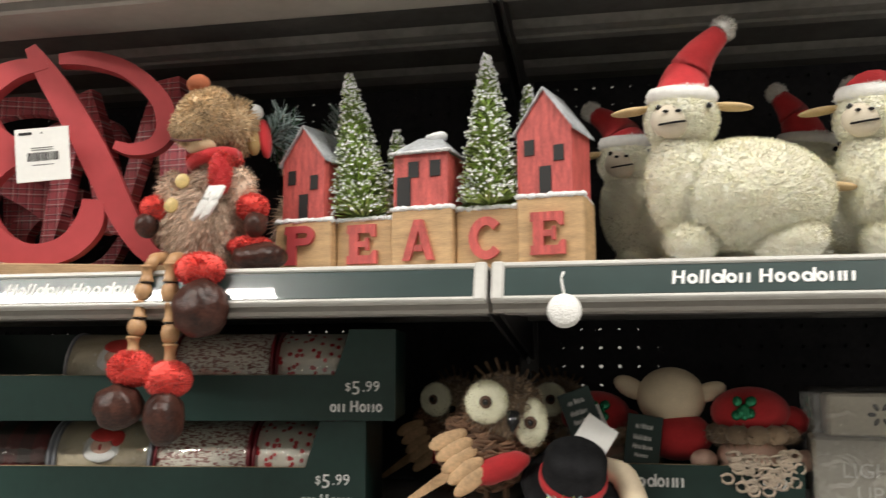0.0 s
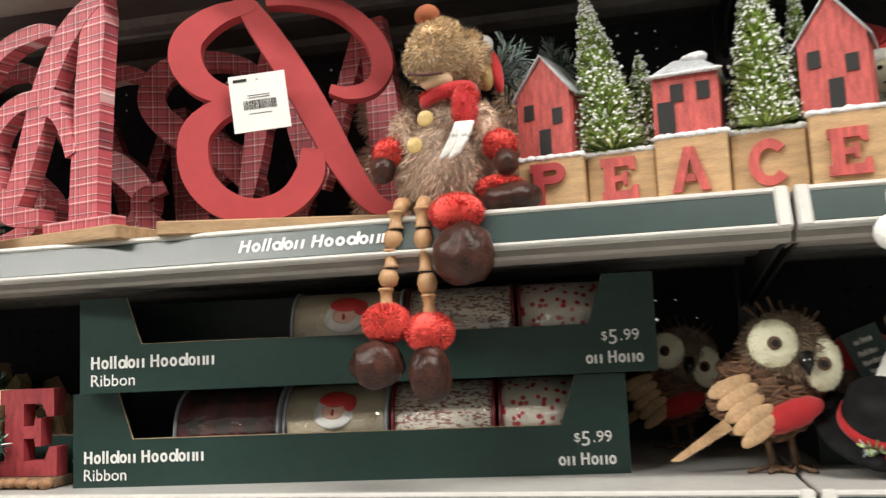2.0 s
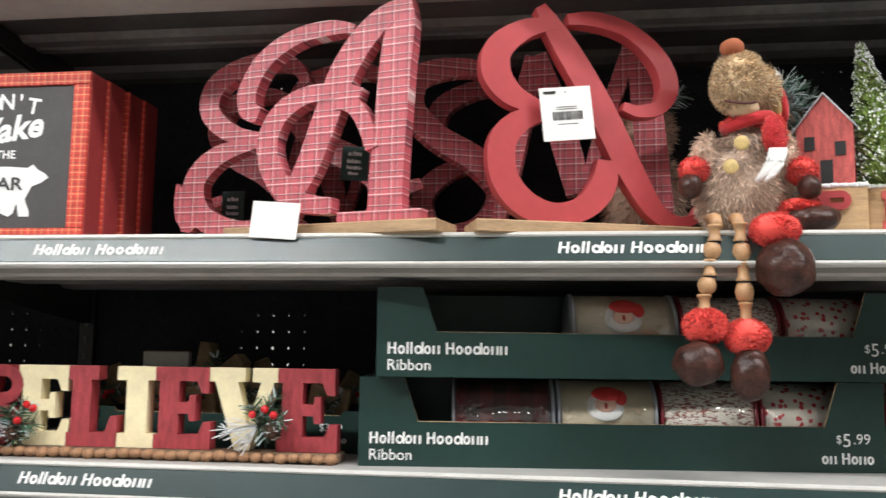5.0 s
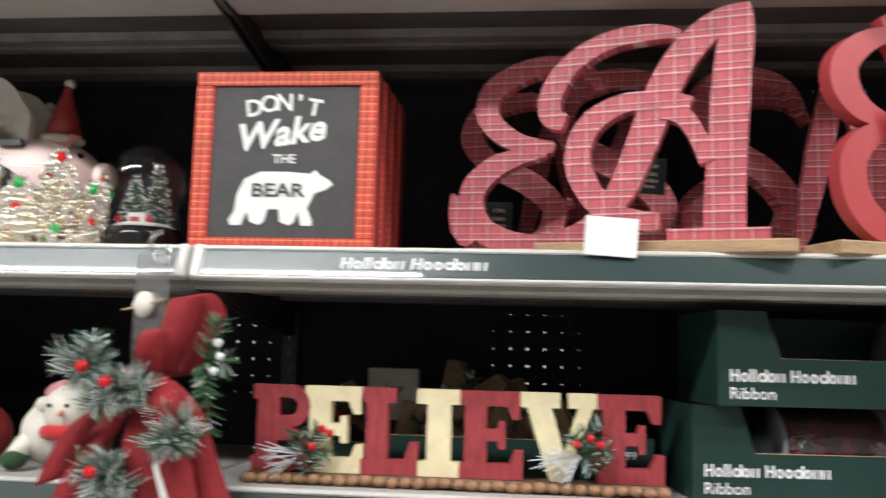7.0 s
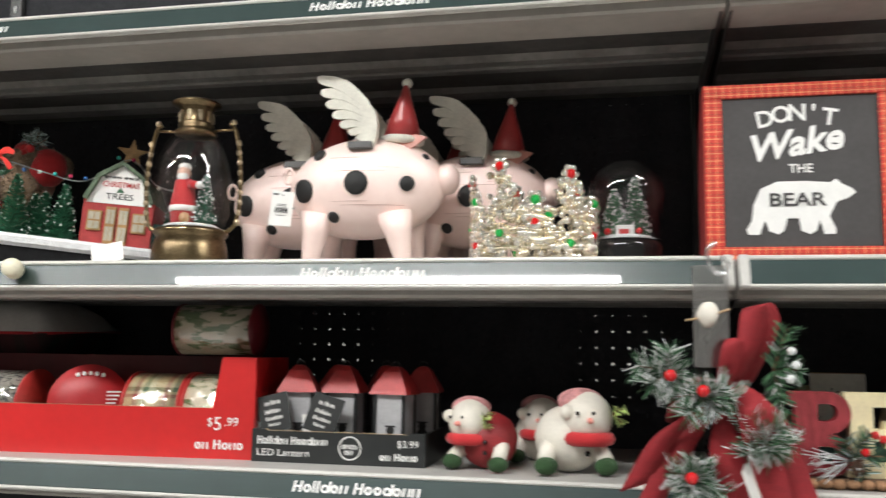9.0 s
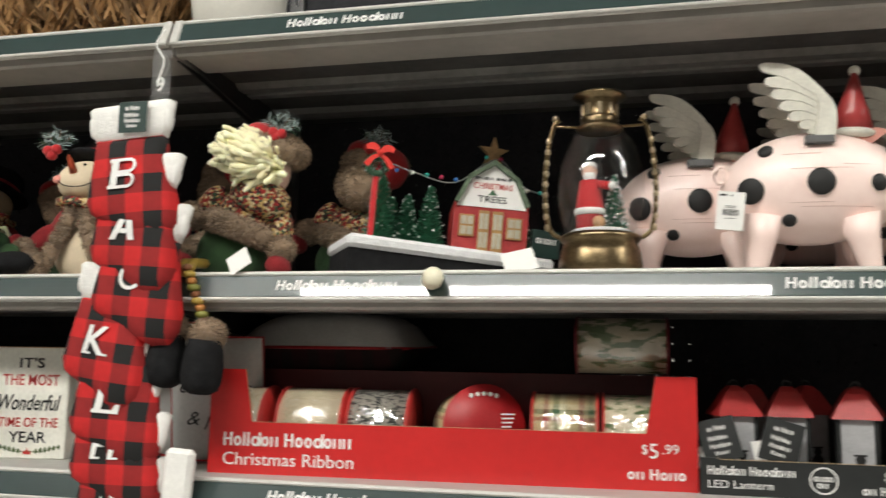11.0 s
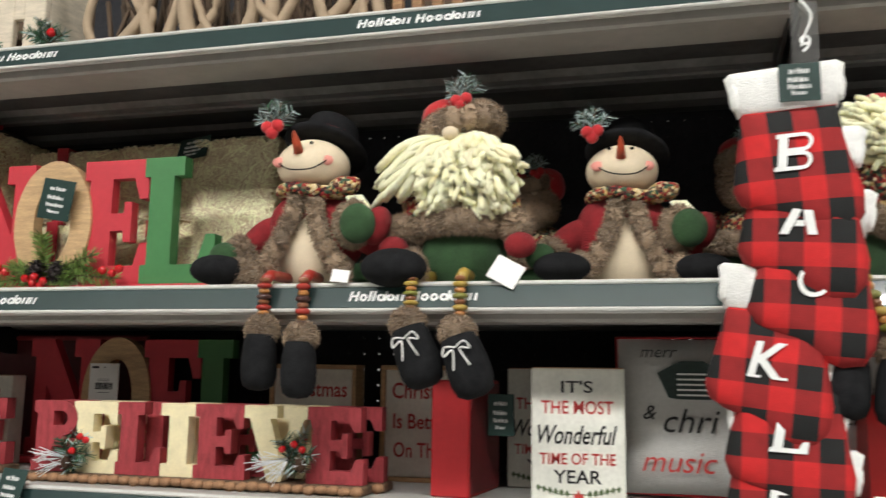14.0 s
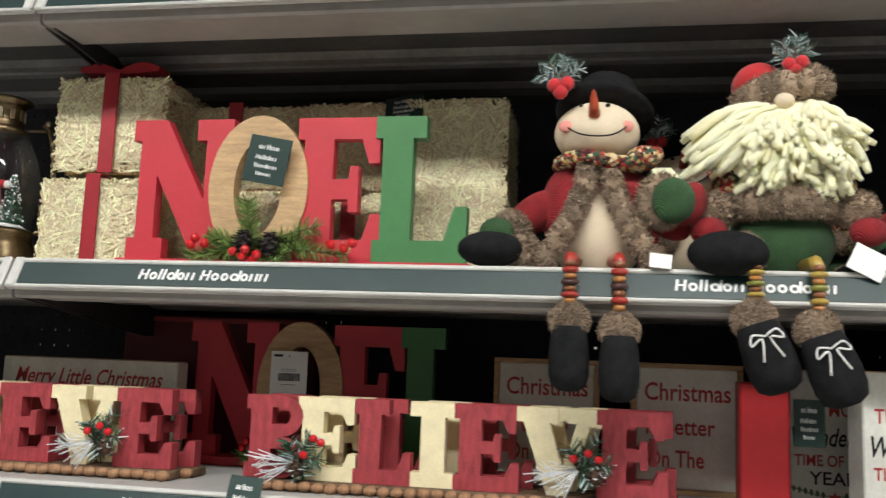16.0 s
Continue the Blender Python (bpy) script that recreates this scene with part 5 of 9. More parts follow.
def tin_pig(M):
    """An enamelled tin pig with wings and a cap: snout to +x."""
    t = thing("tin_pig", M, "pink pierced tin pig with white wings and cap", "pig ornament", "tin pigs")
    A, B, C, ZC = 0.092, 0.050, 0.059, 0.092
    g = Geo().ball((0, 0, ZC), (A, B, C), PINK, 44, rot=(0, -4, 0))
    g.ball((A + 0.002, -0.002, ZC + 0.010), (0.014, 0.018, 0.018), PINK, 18)
    body = part("body", g, t)
    for lx, ly, a in ((-0.056, -0.022, 8), (0.046, -0.024, -12), (-0.052, 0.024, 8), (0.050, 0.024, -8)):
        leg = part("leg", Geo().lathe([(0.0085, 0.0), (0.0105, 0.010), (0.015, 0.036), (0.021, 0.060)], PINK, 16, pose(lx * 1.08, ly, 0.0, 0, a, 0)), t)
        part("hoof", Geo().lathe([(0.0, -0.0002), (0.0090, -0.0002), (0.0096, 0.004)], BLACKGLOSS, 12, pose(lx * 1.08, ly, 0.0006)), leg)

    def flank(x, z):
        u, w = x / A, (z - ZC) / C
        return u, w, max(0.05, 1 - u * u - w * w)
    # holes are not cut: black discs on the flank give their dark insides
    for sx, sz, r in ((-0.066, 0.084, 0.0135), (-0.002, 0.090, 0.0135), (-0.050, 0.126, 0.0075), (0.054, 0.090, 0.0085), (-0.030, 0.054, 0.0070), (0.070, 0.124, 0.005), (0.0, 0.138, 0.010)):
        u, w, q = flank(sx, sz)
        rot = Vector((u / A, -math.sqrt(q) / B, w / C)).normalized().to_track_quat("Z", "Y").to_matrix().to_4x4()
        part("spot", Geo().lathe([(0.0, 0.0034), (r * 0.7, 0.0028), (r, 0.0012), (r, -0.004)], INK, 20, Matrix.Translation((sx, -B * math.sqrt(q), sz)) @ rot), body, "black disc for a cut hole")
    g = Geo()
    for x0, x1, z in ((-0.03, 0.03, 0.104), (0.02, 0.065, 0.108), (-0.05, 0.01, 0.070), (-0.02, 0.05, 0.066), (-0.035, 0.0, 0.120)):
        pts = [(x, -(B + 0.0002) * math.sqrt(flank(x, z)[2]), z) for x in np.linspace(x0, x1, 9)]
        g.tube(pts, 0.00022, mat("seam_brown", (0.42, 0.22, 0.17), 0.5), 4)
    part("seam", g, body, "fine brown scratches")
    for s, y in ((-1, -0.036), (1, 0.036)):
        g, feathers = Geo(), []
        W = Matrix.Translation((0.004, 0, 0.138)) @ Matrix.Rotation(math.radians(-6), 4, "Y") @ Matrix.Scale(0.92, 4) @ Matrix.Translation((-0.004, 0, -0.138))
        roots = [(0.010, 0.186), (0.013, 0.178), (0.014, 0.170), (0.013, 0.162), (0.012, 0.155), (0.010, 0.148), (0.008, 0.142)]
        tips = [(-0.050, 0.226), (-0.047, 0.209), (-0.042, 0.194), (-0.035, 0.180), (-0.027, 0.167), (-0.017, 0.157), (-0.008, 0.149)]
        for k, (a, b) in enumerate(zip(roots, tips)):
            run = spline([(a[0], a[1], 0.010), ((a[0] + b[0]) / 2 + 0.004, (a[1] + b[1]) / 2 + 0.007, 0.0155), (b[0] + 0.006, b[1] - 0.001, 0.011), (b[0], b[1], 0.004)], 5)
            feathers.append(Geo().stroke(run, y - 0.004 + 0.0011 * k, y + 0.0011 * k, WINGWHITE, W, smooth_run=False))
        g.stroke([(0.004, 0.130, 0.018), (0.010, 0.150, 0.020), (0.013, 0.172, 0.016), (0.006, 0.190, 0.008)], y - 0.006, y + 0.006, WINGWHITE, W)
        wing = part("wing", g, t, "white feathered tin wing")
        for q in feathers:
            part("feather", q, wing)
    part("clip", Geo().box(-0.014, -0.046, 0.130, 0.014, -0.036, 0.138, mat("dark_grey_clip", (0.12, 0.12, 0.12), 0.4), 0.001), t)
    cap = part("cap", Geo().lathe([(0.022, 0.0), (0.016, 0.022), (0.007, 0.048), (0.003, 0.062)], mat("brick_red_enamel", (0.38, 0.045, 0.045), 0.3, 0, 0.1, 40, 0.03), 20, pose(0.040, -0.004, 0.150, 4, 4, 0)), t, "brick red pointed cap")
    part("brim", Geo().lathe([(0.021, -0.003), (0.0255, 0.0), (0.0255, 0.004), (0.021, 0.007)], WINGWHITE, 20, pose(0.040, -0.004, 0.145, 4, 4, 0)), cap)
    part("bobble", Geo().ball((0.045, -0.006, 0.215), 0.0062, WINGWHITE, 12), cap)
    part("ear", Geo().prism([(0.022, 0.146), (0.046, 0.122), (0.072, 0.142), (0.058, 0.146), (0.046, 0.136), (0.034, 0.147)], -0.046, -0.043, mat("coral_enamel", (0.60, 0.27, 0.22), 0.35), pose(0, 0.004, 0, -8, 0, 0)), t)
    part("tail", Geo().tube([(-A - 0.010 * math.cos(a) * 0.6, -0.012, 0.106 + 0.009 * math.sin(a)) for a in np.linspace(0, 8.5, 26)], 0.0022, PINK, 6), t)
    return t


pig = tin_pig(pose(-1.764, 0.878, MID, 0, 0, 3) @ Matrix.Scale(1.12, 4))
for m in (pose(-1.888, 0.975, MID, 0, 0, 4), pose(-1.640, 0.985, MID, 0, 0, 2), pose(-1.730, 1.09, MID, 0, 0, 3)):
    copy_thing(pig, m)
price_card(pose(-1.862, 0.822, 1.588, 0, 6, 0), 0.030, 0.044, "white barcode tag tied to the pink pig")


PALEBRASS = mat("worn_pale_brass", (0.52, 0.43, 0.29), 0.28, 1.0, 0.3, 80, 0.1, 120)


def water_lantern(M):
    t = thing("water_lantern", M, "antique brass water lantern with a santa scene inside", "lantern", "water lanterns")
    part("base", Geo().lathe([(0.0, 0), (0.048, 0), (0.052, 0.003), (0.052, 0.014), (0.050, 0.030), (0.046, 0.042), (0.050, 0.046), (0.051, 0.050), (0.046, 0.054), (0.0, 0.054)], BRASS, 36), t)
    part("globe", Geo().lathe([(0.044, 0.054), (0.051, 0.072), (0.055, 0.095), (0.056, 0.118), (0.052, 0.145), (0.044, 0.168), (0.034, 0.184), (0.026, 0.192)], GLASS, 36), t, "clear glass globe")
    part("snow_bed", Geo().lathe([(0.043, 0.0545), (0.034, 0.060), (0.0, 0.063)], SNOW, 24), t)
    part("cap", Geo().lathe([(0.028, 0.188), (0.030, 0.191), (0.027, 0.194), (0.025, 0.196), (0.023, 0.199), (0.025, 0.202), (0.022, 0.205), (0.022, 0.222), (0.025, 0.226), (0.024, 0.228), (0.034, 0.231), (0.034, 0.234), (0.028, 0.237), (0.0, 0.238)], BRASS, 32), t)
    for k in range(10):
        a = 2 * math.pi * k / 10
        part("vent_bar", Geo().box(-0.003, -0.0245, 0.206, 0.003, -0.0215, 0.221, PALEBRASS, 0.0006, pose(0, 0, 0, 0, 0, math.degrees(a))), t)
    for s in (-1, 1):
        g = Geo().tube(spline([(s * 0.050, 0, 0.050), (s * 0.064, 0, 0.064), (s * 0.0695, 0, 0.110), (s * 0.066, 0, 0.160), (s * 0.058, 0, 0.196), (s * 0.050, 0, 0.204)], 5), 0.0030, BRASS, 8)
        g.tube([(s * 0.058, 0, 0.196), (s * 0.026, 0, 0.194)], 0.002, BRASS, 6).ball((s * 0.056, 0, 0.206), 0.0045, PALEBRASS, 10)
        for k in range(9):
            g.ball((s * (0.0665 + 0.0025 * math.sin(k * 0.5)), 0, 0.064 + k * 0.014), (0.0038, 0.0046, 0.0050), PALEBRASS, 10)
        part("side_rail", g, t)
    f = Geo(REDCLOTH)
    FB = pose(0.001, 0, -0.015) @ Matrix.Scale(1.38, 4)
    f.lathe([(0.012, 0.056), (0.013, 0.075), (0.009, 0.100), (0.004, 0.104)], REDCLOTH, 14, pose(-0.010, 0, 0))
    f.ball((-0.010, -0.002, 0.108), 0.007, PEACH, 10).ball((-0.010, -0.005, 0.104), (0.006, 0.004, 0.007), WHITE, 10).ball((-0.010, 0, 0.114), (0.007, 0.006, 0.005), WHITE, 10)
    f.lathe([(0.0135, 0.068), (0.0145, 0.071), (0.0135, 0.074)], WHITE, 14, pose(-0.010, 0, 0))
    f.tube([(-0.002, -0.006, 0.096), (0.008, -0.010, 0.094)], 0.004, REDCLOTH, 8).ball((0.010, -0.010, 0.094), 0.004, WHITE, 8)
    f.ball((-0.002, -0.014, 0.060), (0.006, 0.005, 0.006), TURNED, 8)
    f.v = [tuple(FB @ Vector(p)) for p in f.v]
    part("figurine", f, t, "small red-coated santa figurine")
    part("tree", Geo().cone_tree(0.018, 0.002, 0.061, 0.070, 0.015, mat("teal_bristle", (0.05, 0.22, 0.13), 0.6, 0, 0.4, 200, 0, island=0.7), SNOW, 900, 61, (0, 0), None, 0.2), t)
    return t


wl = water_lantern(pose(-2.006, 0.868, MID, 0, 0, 4) @ Matrix.Scale(0.96, 4))
copy_thing(wl, pose(-3.885, 0.900, MID, 0, 0, 20))

t = thing("barn_scene", pose(-2.214, 0.920, MID + 0.008, 0, 4, 32) @ Matrix.Scale(1.12, 4), "lighted red barn scene with green brush trees", "barn ornament")
BARNRED = mat("barn_red_paint", (0.40, 0.035, 0.035), 0.5, 0, 0.15, 60, 0.1)
BROOF = mat("mossy_green_roof", (0.10, 0.14, 0.09), 0.8, 0, 0.4, 90, 0.6, 300)
# solid black wedge in place of the shade in the open gap below
part("plinth", Geo().prism([(-0.125, -0.0140), (0.115, 0.0020), (0.115, 0.014), (-0.125, 0.014)], -0.050, 0.053, BLACKFELT), t, "black wedge filling the shaded gap")
g = Geo().box(-0.128, -0.056, 0.014, 0.118, 0.058, 0.029, SNOW, 0.004)
part("snow_board", g, t, "white snow board")
bx = 0.052
prof = [(-0.044, 0), (0.044, 0), (0.044, 0.060), (0.030, 0.092), (0.0, 0.112), (-0.030, 0.092), (-0.044, 0.060)]
barn = part("barn", Geo().prism([(bx + x, 0.028 + z) for x, z in prof], -0.030, 0.050, BARNRED), t, M=pose(bx, 0.0, 0, 0, 0, -15) @ pose(-bx, 0, 0))
BRIGHTWHITE = mat("white_gable_paint", (0.90, 0.89, 0.86), 0.5, 0, 0.04, 60, 0.05)
up = [(-0.041, 0.056), (0.041, 0.056), (0.028, 0.090), (0.0, 0.109), (-0.028, 0.090)]
part("gable_board", Geo().prism([(bx + x, 0.028 + z) for x, z in up], -0.0315, -0.0302, BRIGHTWHITE), barn, "white lettered gable board")
g = Geo()
for a, b in zip(prof[2:], prof[3:] + prof[:0]):
    if b:
        d = (a[1] - b[1], b[0] - a[0])
        l = -0.005 / math.hypot(*d)
        g.prism([(bx + b[0], 0.0285 + b[1]), (bx + a[0], 0.0285 + a[1]), (bx + a[0] + d[0] * l * -1, 0.0285 + a[1] + d[1] * l * -1), (bx + b[0] - d[0] * l, 0.0285 + b[1] - d[1] * l)][::-1], -0.038, 0.054, BROOF)
part("roof", g, barn, "mossy green roof")
g = Geo().wordmark("onon oonl", bx - 0.022, -0.0316, 0.117, 0.006, 0.044, INK).text("CHRISTMAS", bx, -0.0318, 0.106, 0.010, REDINK, width=0.046, bold=0.01)
g.text("TREES", bx, -0.0318, 0.090, 0.011, INK, width=0.034).prism([(bx - 0.005, 0.099), (bx + 0.005, 0.099), (bx, 0.106)], -0.0322, -0.0316, DEEPNEEDLE)
part("lettering", g, barn)
YEL = mat("tan_window_frame", (0.42, 0.24, 0.09), 0.5)
PANE = mat("pale_window_pane", (0.50, 0.46, 0.36), 0.25)
for wx, wz, ww, wh in ((-0.028, 0.020, 0.018, 0.026), (0.028, 0.020, 0.018, 0.026), (-0.008, 0.004, 0.013, 0.048), (0.008, 0.004, 0.013, 0.048)):
    w = part("window", Geo().box(bx + wx - ww / 2, -0.0325, 0.028 + wz, bx + wx + ww / 2, -0.0302, 0.028 + wz + wh, YEL, 0.0004), barn)
    for i in range(2):
        for j in range(2):
            part("pane", Geo().box(bx + wx - ww * 0.40 + i * ww * 0.42, -0.0332, 0.028 + wz + wh * (0.08 + 0.46 * j), bx + wx - ww * 0.03 + i * ww * 0.42, -0.0322, 0.028 + wz + wh * (0.46 + 0.46 * j), PANE, 0.0002), w)
star = []
for k in range(10):
    r = 0.020 if k % 2 == 0 else 0.008
    a = math.pi / 2 + k * math.pi / 5
    star.append((bx + r * math.cos(a), 0.158 + r * math.sin(a)))
part("star", Geo().prism(star, -0.004, 0.002, mat("rusty_gold_star", (0.42, 0.27, 0.13), 0.5, 0.3, 0.3, 90, 0.2)), t, "rusty gold star")
part("sign_board", Geo().box(bx + 0.036, -0.052, 0.030, bx + 0.072, -0.049, 0.062, GREENCARD, 0.0005, pose(0, 0, 0, 0, 0, 0)).wordmark("onon", bx + 0.041, -0.052, 0.046, 0.012, 0.026, WHITE), t)
part("lamp_post", Geo().box(-0.102, -0.036, 0.026, -0.096, -0.030, 0.108, REDCLOTH, 0.001), t, "red post with a bow")
g = Geo()
g.tube([(-0.099 + 0.010 * math.cos(a), -0.034, 0.112 + 0.010 * math.sin(a)) for a in np.linspace(0, 6.28, 16)], 0.004, DEEPNEEDLE, 6)
g.needles([(-0.099 + 0.010 * math.cos(a), -0.034, 0.112 + 0.010 * math.sin(a)) for a in np.linspace(0, 6.28, 10)], DEEPNEEDLE, 240, 0.007, 0.0007, None, 3, 0.2, FROST, 0.3)
part("wreath", g, t)
BARNTREE = mat("bright_green_bristle", (0.07, 0.26, 0.15), 0.6, 0, 0.4, 200, 0, island=0.7)
REDBOW = mat("bright_red_bow", (0.68, 0.03, 0.02), 0.5, 0, 0.1, 60, 0.1)
g = Geo()
for s in (-1, 1):
    g.stroke([(-0.099, 0.124, 0.004), (-0.099 + s * 0.008, 0.130, 0.008), (-0.099 + s * 0.016, 0.128, 0.005)], -0.046, -0.043, REDBOW)
    g.stroke([(-0.099, 0.122, 0.003), (-0.099 + s * 0.008, 0.117, 0.005), (-0.099 + s * 0.015, 0.108, 0.006)], -0.0455, -0.0425, REDBOW)
part("bow", g.ball((-0.099, -0.045, 0.124), 0.0042, REDBOW, 10), t)
for k, (x, y, h, r) in enumerate(((-0.080, 0.004, 0.084, 0.021), (-0.046, 0.012, 0.066, 0.018), (-0.022, 0.0, 0.078, 0.020), (0.106, 0.022, 0.062, 0.018), (-0.060, 0.034, 0.066, 0.018))):
    part("brush_tree", Geo().cone_tree(x, y, 0.027, h, r, BARNTREE, SNOW, 1500, 70 + k, (0, 0), None, 0.05), t)
g = Geo().tube(spline([(-0.099, -0.03, 0.122), (-0.05, -0.02, 0.114), (0.0, -0.02, 0.110), (0.05, -0.02, 0.146), (0.085, -0.02, 0.118), (0.115, -0.02, 0.112)], 6), 0.0008, mat("silver_wire", (0.5, 0.5, 0.5), 0.3, 1.0), 5)
lc = [mat("bulb_%s" % c, v, 0.2, 0, 0.05, 50, 0) for c, v in (("red", (0.5, 0.05, 0.12)), ("blue", (0.05, 0.15, 0.4)), ("clear", (0.7, 0.7, 0.65)), ("teal", (0.05, 0.35, 0.3)))]
for k in range(12):
    x = -0.09 + k * 0.018
    g.ball((x, -0.022, 0.116 + (0.03 if 0.03 < x < 0.07 else -0.003)), 0.0028, lc[k % 4], 7)
part("light_string", g, t)

price_card(pose(-2.092, 0.815, MID + 0.003, -28, -14, 20), 0.040, 0.030, "white blank card tag curled beside the barn scene", False)
g = Geo().lathe([(0.0, 0), (0.011, 0), (0.012, 0.004), (0.012, 0.016), (0.0105, 0.021), (0.0, 0.022)], mat("ivory_plastic_plug", (0.72, 0.68, 0.52), 0.5), 16, pose(0, 0, 0, 80, 0, 20))
t = thing("light_plug", pose(-2.190, 0.768, MID - 0.012), "small ivory plastic battery plug on the shelf edge", "plug")
part("body", g, t)


# ---- the sitting dolls ----
BEADS = [mat("bead_brown", (0.20, 0.075, 0.03), 0.3, 0, 0.2, 60, 0), mat("bead_red", (0.33, 0.03, 0.02), 0.3, 0, 0.15, 60, 0), mat("bead_amber", (0.45, 0.19, 0.05), 0.3, 0, 0.2, 60, 0), mat("bead_dark", (0.06, 0.025, 0.02), 0.3, 0, 0.2, 60, 0)]
BEADS2 = [BEADS[0], mat("bead_ochre", (0.38, 0.26, 0.05), 0.35, 0, 0.2, 60, 0), BEADS[2], mat("bead_olive", (0.20, 0.20, 0.04), 0.35, 0, 0.2, 60, 0)]
SCARF = speckled("multicolour_knit", [(0.0, (0.05, 0.012, 0.012)), (0.22, (0.30, 0.025, 0.02)), (0.42, (0.50, 0.34, 0.13)), (0.60, (0.04, 0.09, 0.05)), (0.74, (0.62, 0.50, 0.30)), (0.88, (0.16, 0.09, 0.05))], 260)


def furball(g, c, r, m, n, seed, length=0.006, M=None):
    g.ball(c, r, m, 18, M=M)
    return g.fur(c, r, m, int(n * 1.3), length, 0.0011, M, seed=seed, droop=0.2)


def boot(g, x, y, z, rx, ry, rz, cuff, seed, tilt=0, lace=True):
    """A felt boot with a fur cuff on top and a cord bow."""
    M = pose(x, y, z, 0, tilt, 0)
    g.lathe([(0.0, 0.004), (rx * 0.78, 0.002), (rx * 0.92, -rz * 0.4), (rx, -rz), (rx * 0.98, -rz * 1.5), (rx * 0.84, -rz * 1.84), (rx * 0.5, -rz * 2.0), (0.0, -rz * 2.04)], BLACKFELT, 24, M @ Matrix.Translation((0, -0.004, 0)) @ Matrix.Diagonal((1, ry / rx, 1, 1)))
    g.ball((0, 0, 0.008), (cuff, cuff, cuff * 0.95), TAUPEFUR, 18, M=M).fur((0, 0, 0.008), (cuff, cuff, cuff * 0.95), TAUPEFUR, 2600, 0.0055, 0.0009, M, seed=seed, droop=0.5)
    if lace:
        for s in (-1, 1):
            g.tube(spline([(0, -ry - 0.004, -0.012), (s * 0.012, -ry - 0.006, -0.008), (s * 0.016, -ry - 0.006, -0.018), (s * 0.004, -ry - 0.005, -0.014), (s * 0.010, -ry - 0.005, -0.036)], 4), 0.0011, WHITEPLUSH, 5, M)
    return g


def hat_sprig(g, c, seed, M=None):
    sprig(g, c, [(c[0] - 0.012, c[1] - 0.004, c[2] + 0.028), (c[0] + 0.006, c[1] - 0.002, c[2] + 0.034), (c[0] - 0.022, c[1] - 0.004, c[2] + 0.016), (c[0] + 0.020, c[1] + 0.002, c[2] + 0.024)], DEEPNEEDLE, 60, 0.014, seed, FROST, M, 0.75, 0.0008)
    for k, (dx, dz) in enumerate(((-0.006, 0), (0.007, 0.002), (0.0, -0.007))):
        g.ball((c[0] + dx, c[1] - 0.012, c[2] + dz), 0.008, REDCLOTH, 10, M=M)
    return g


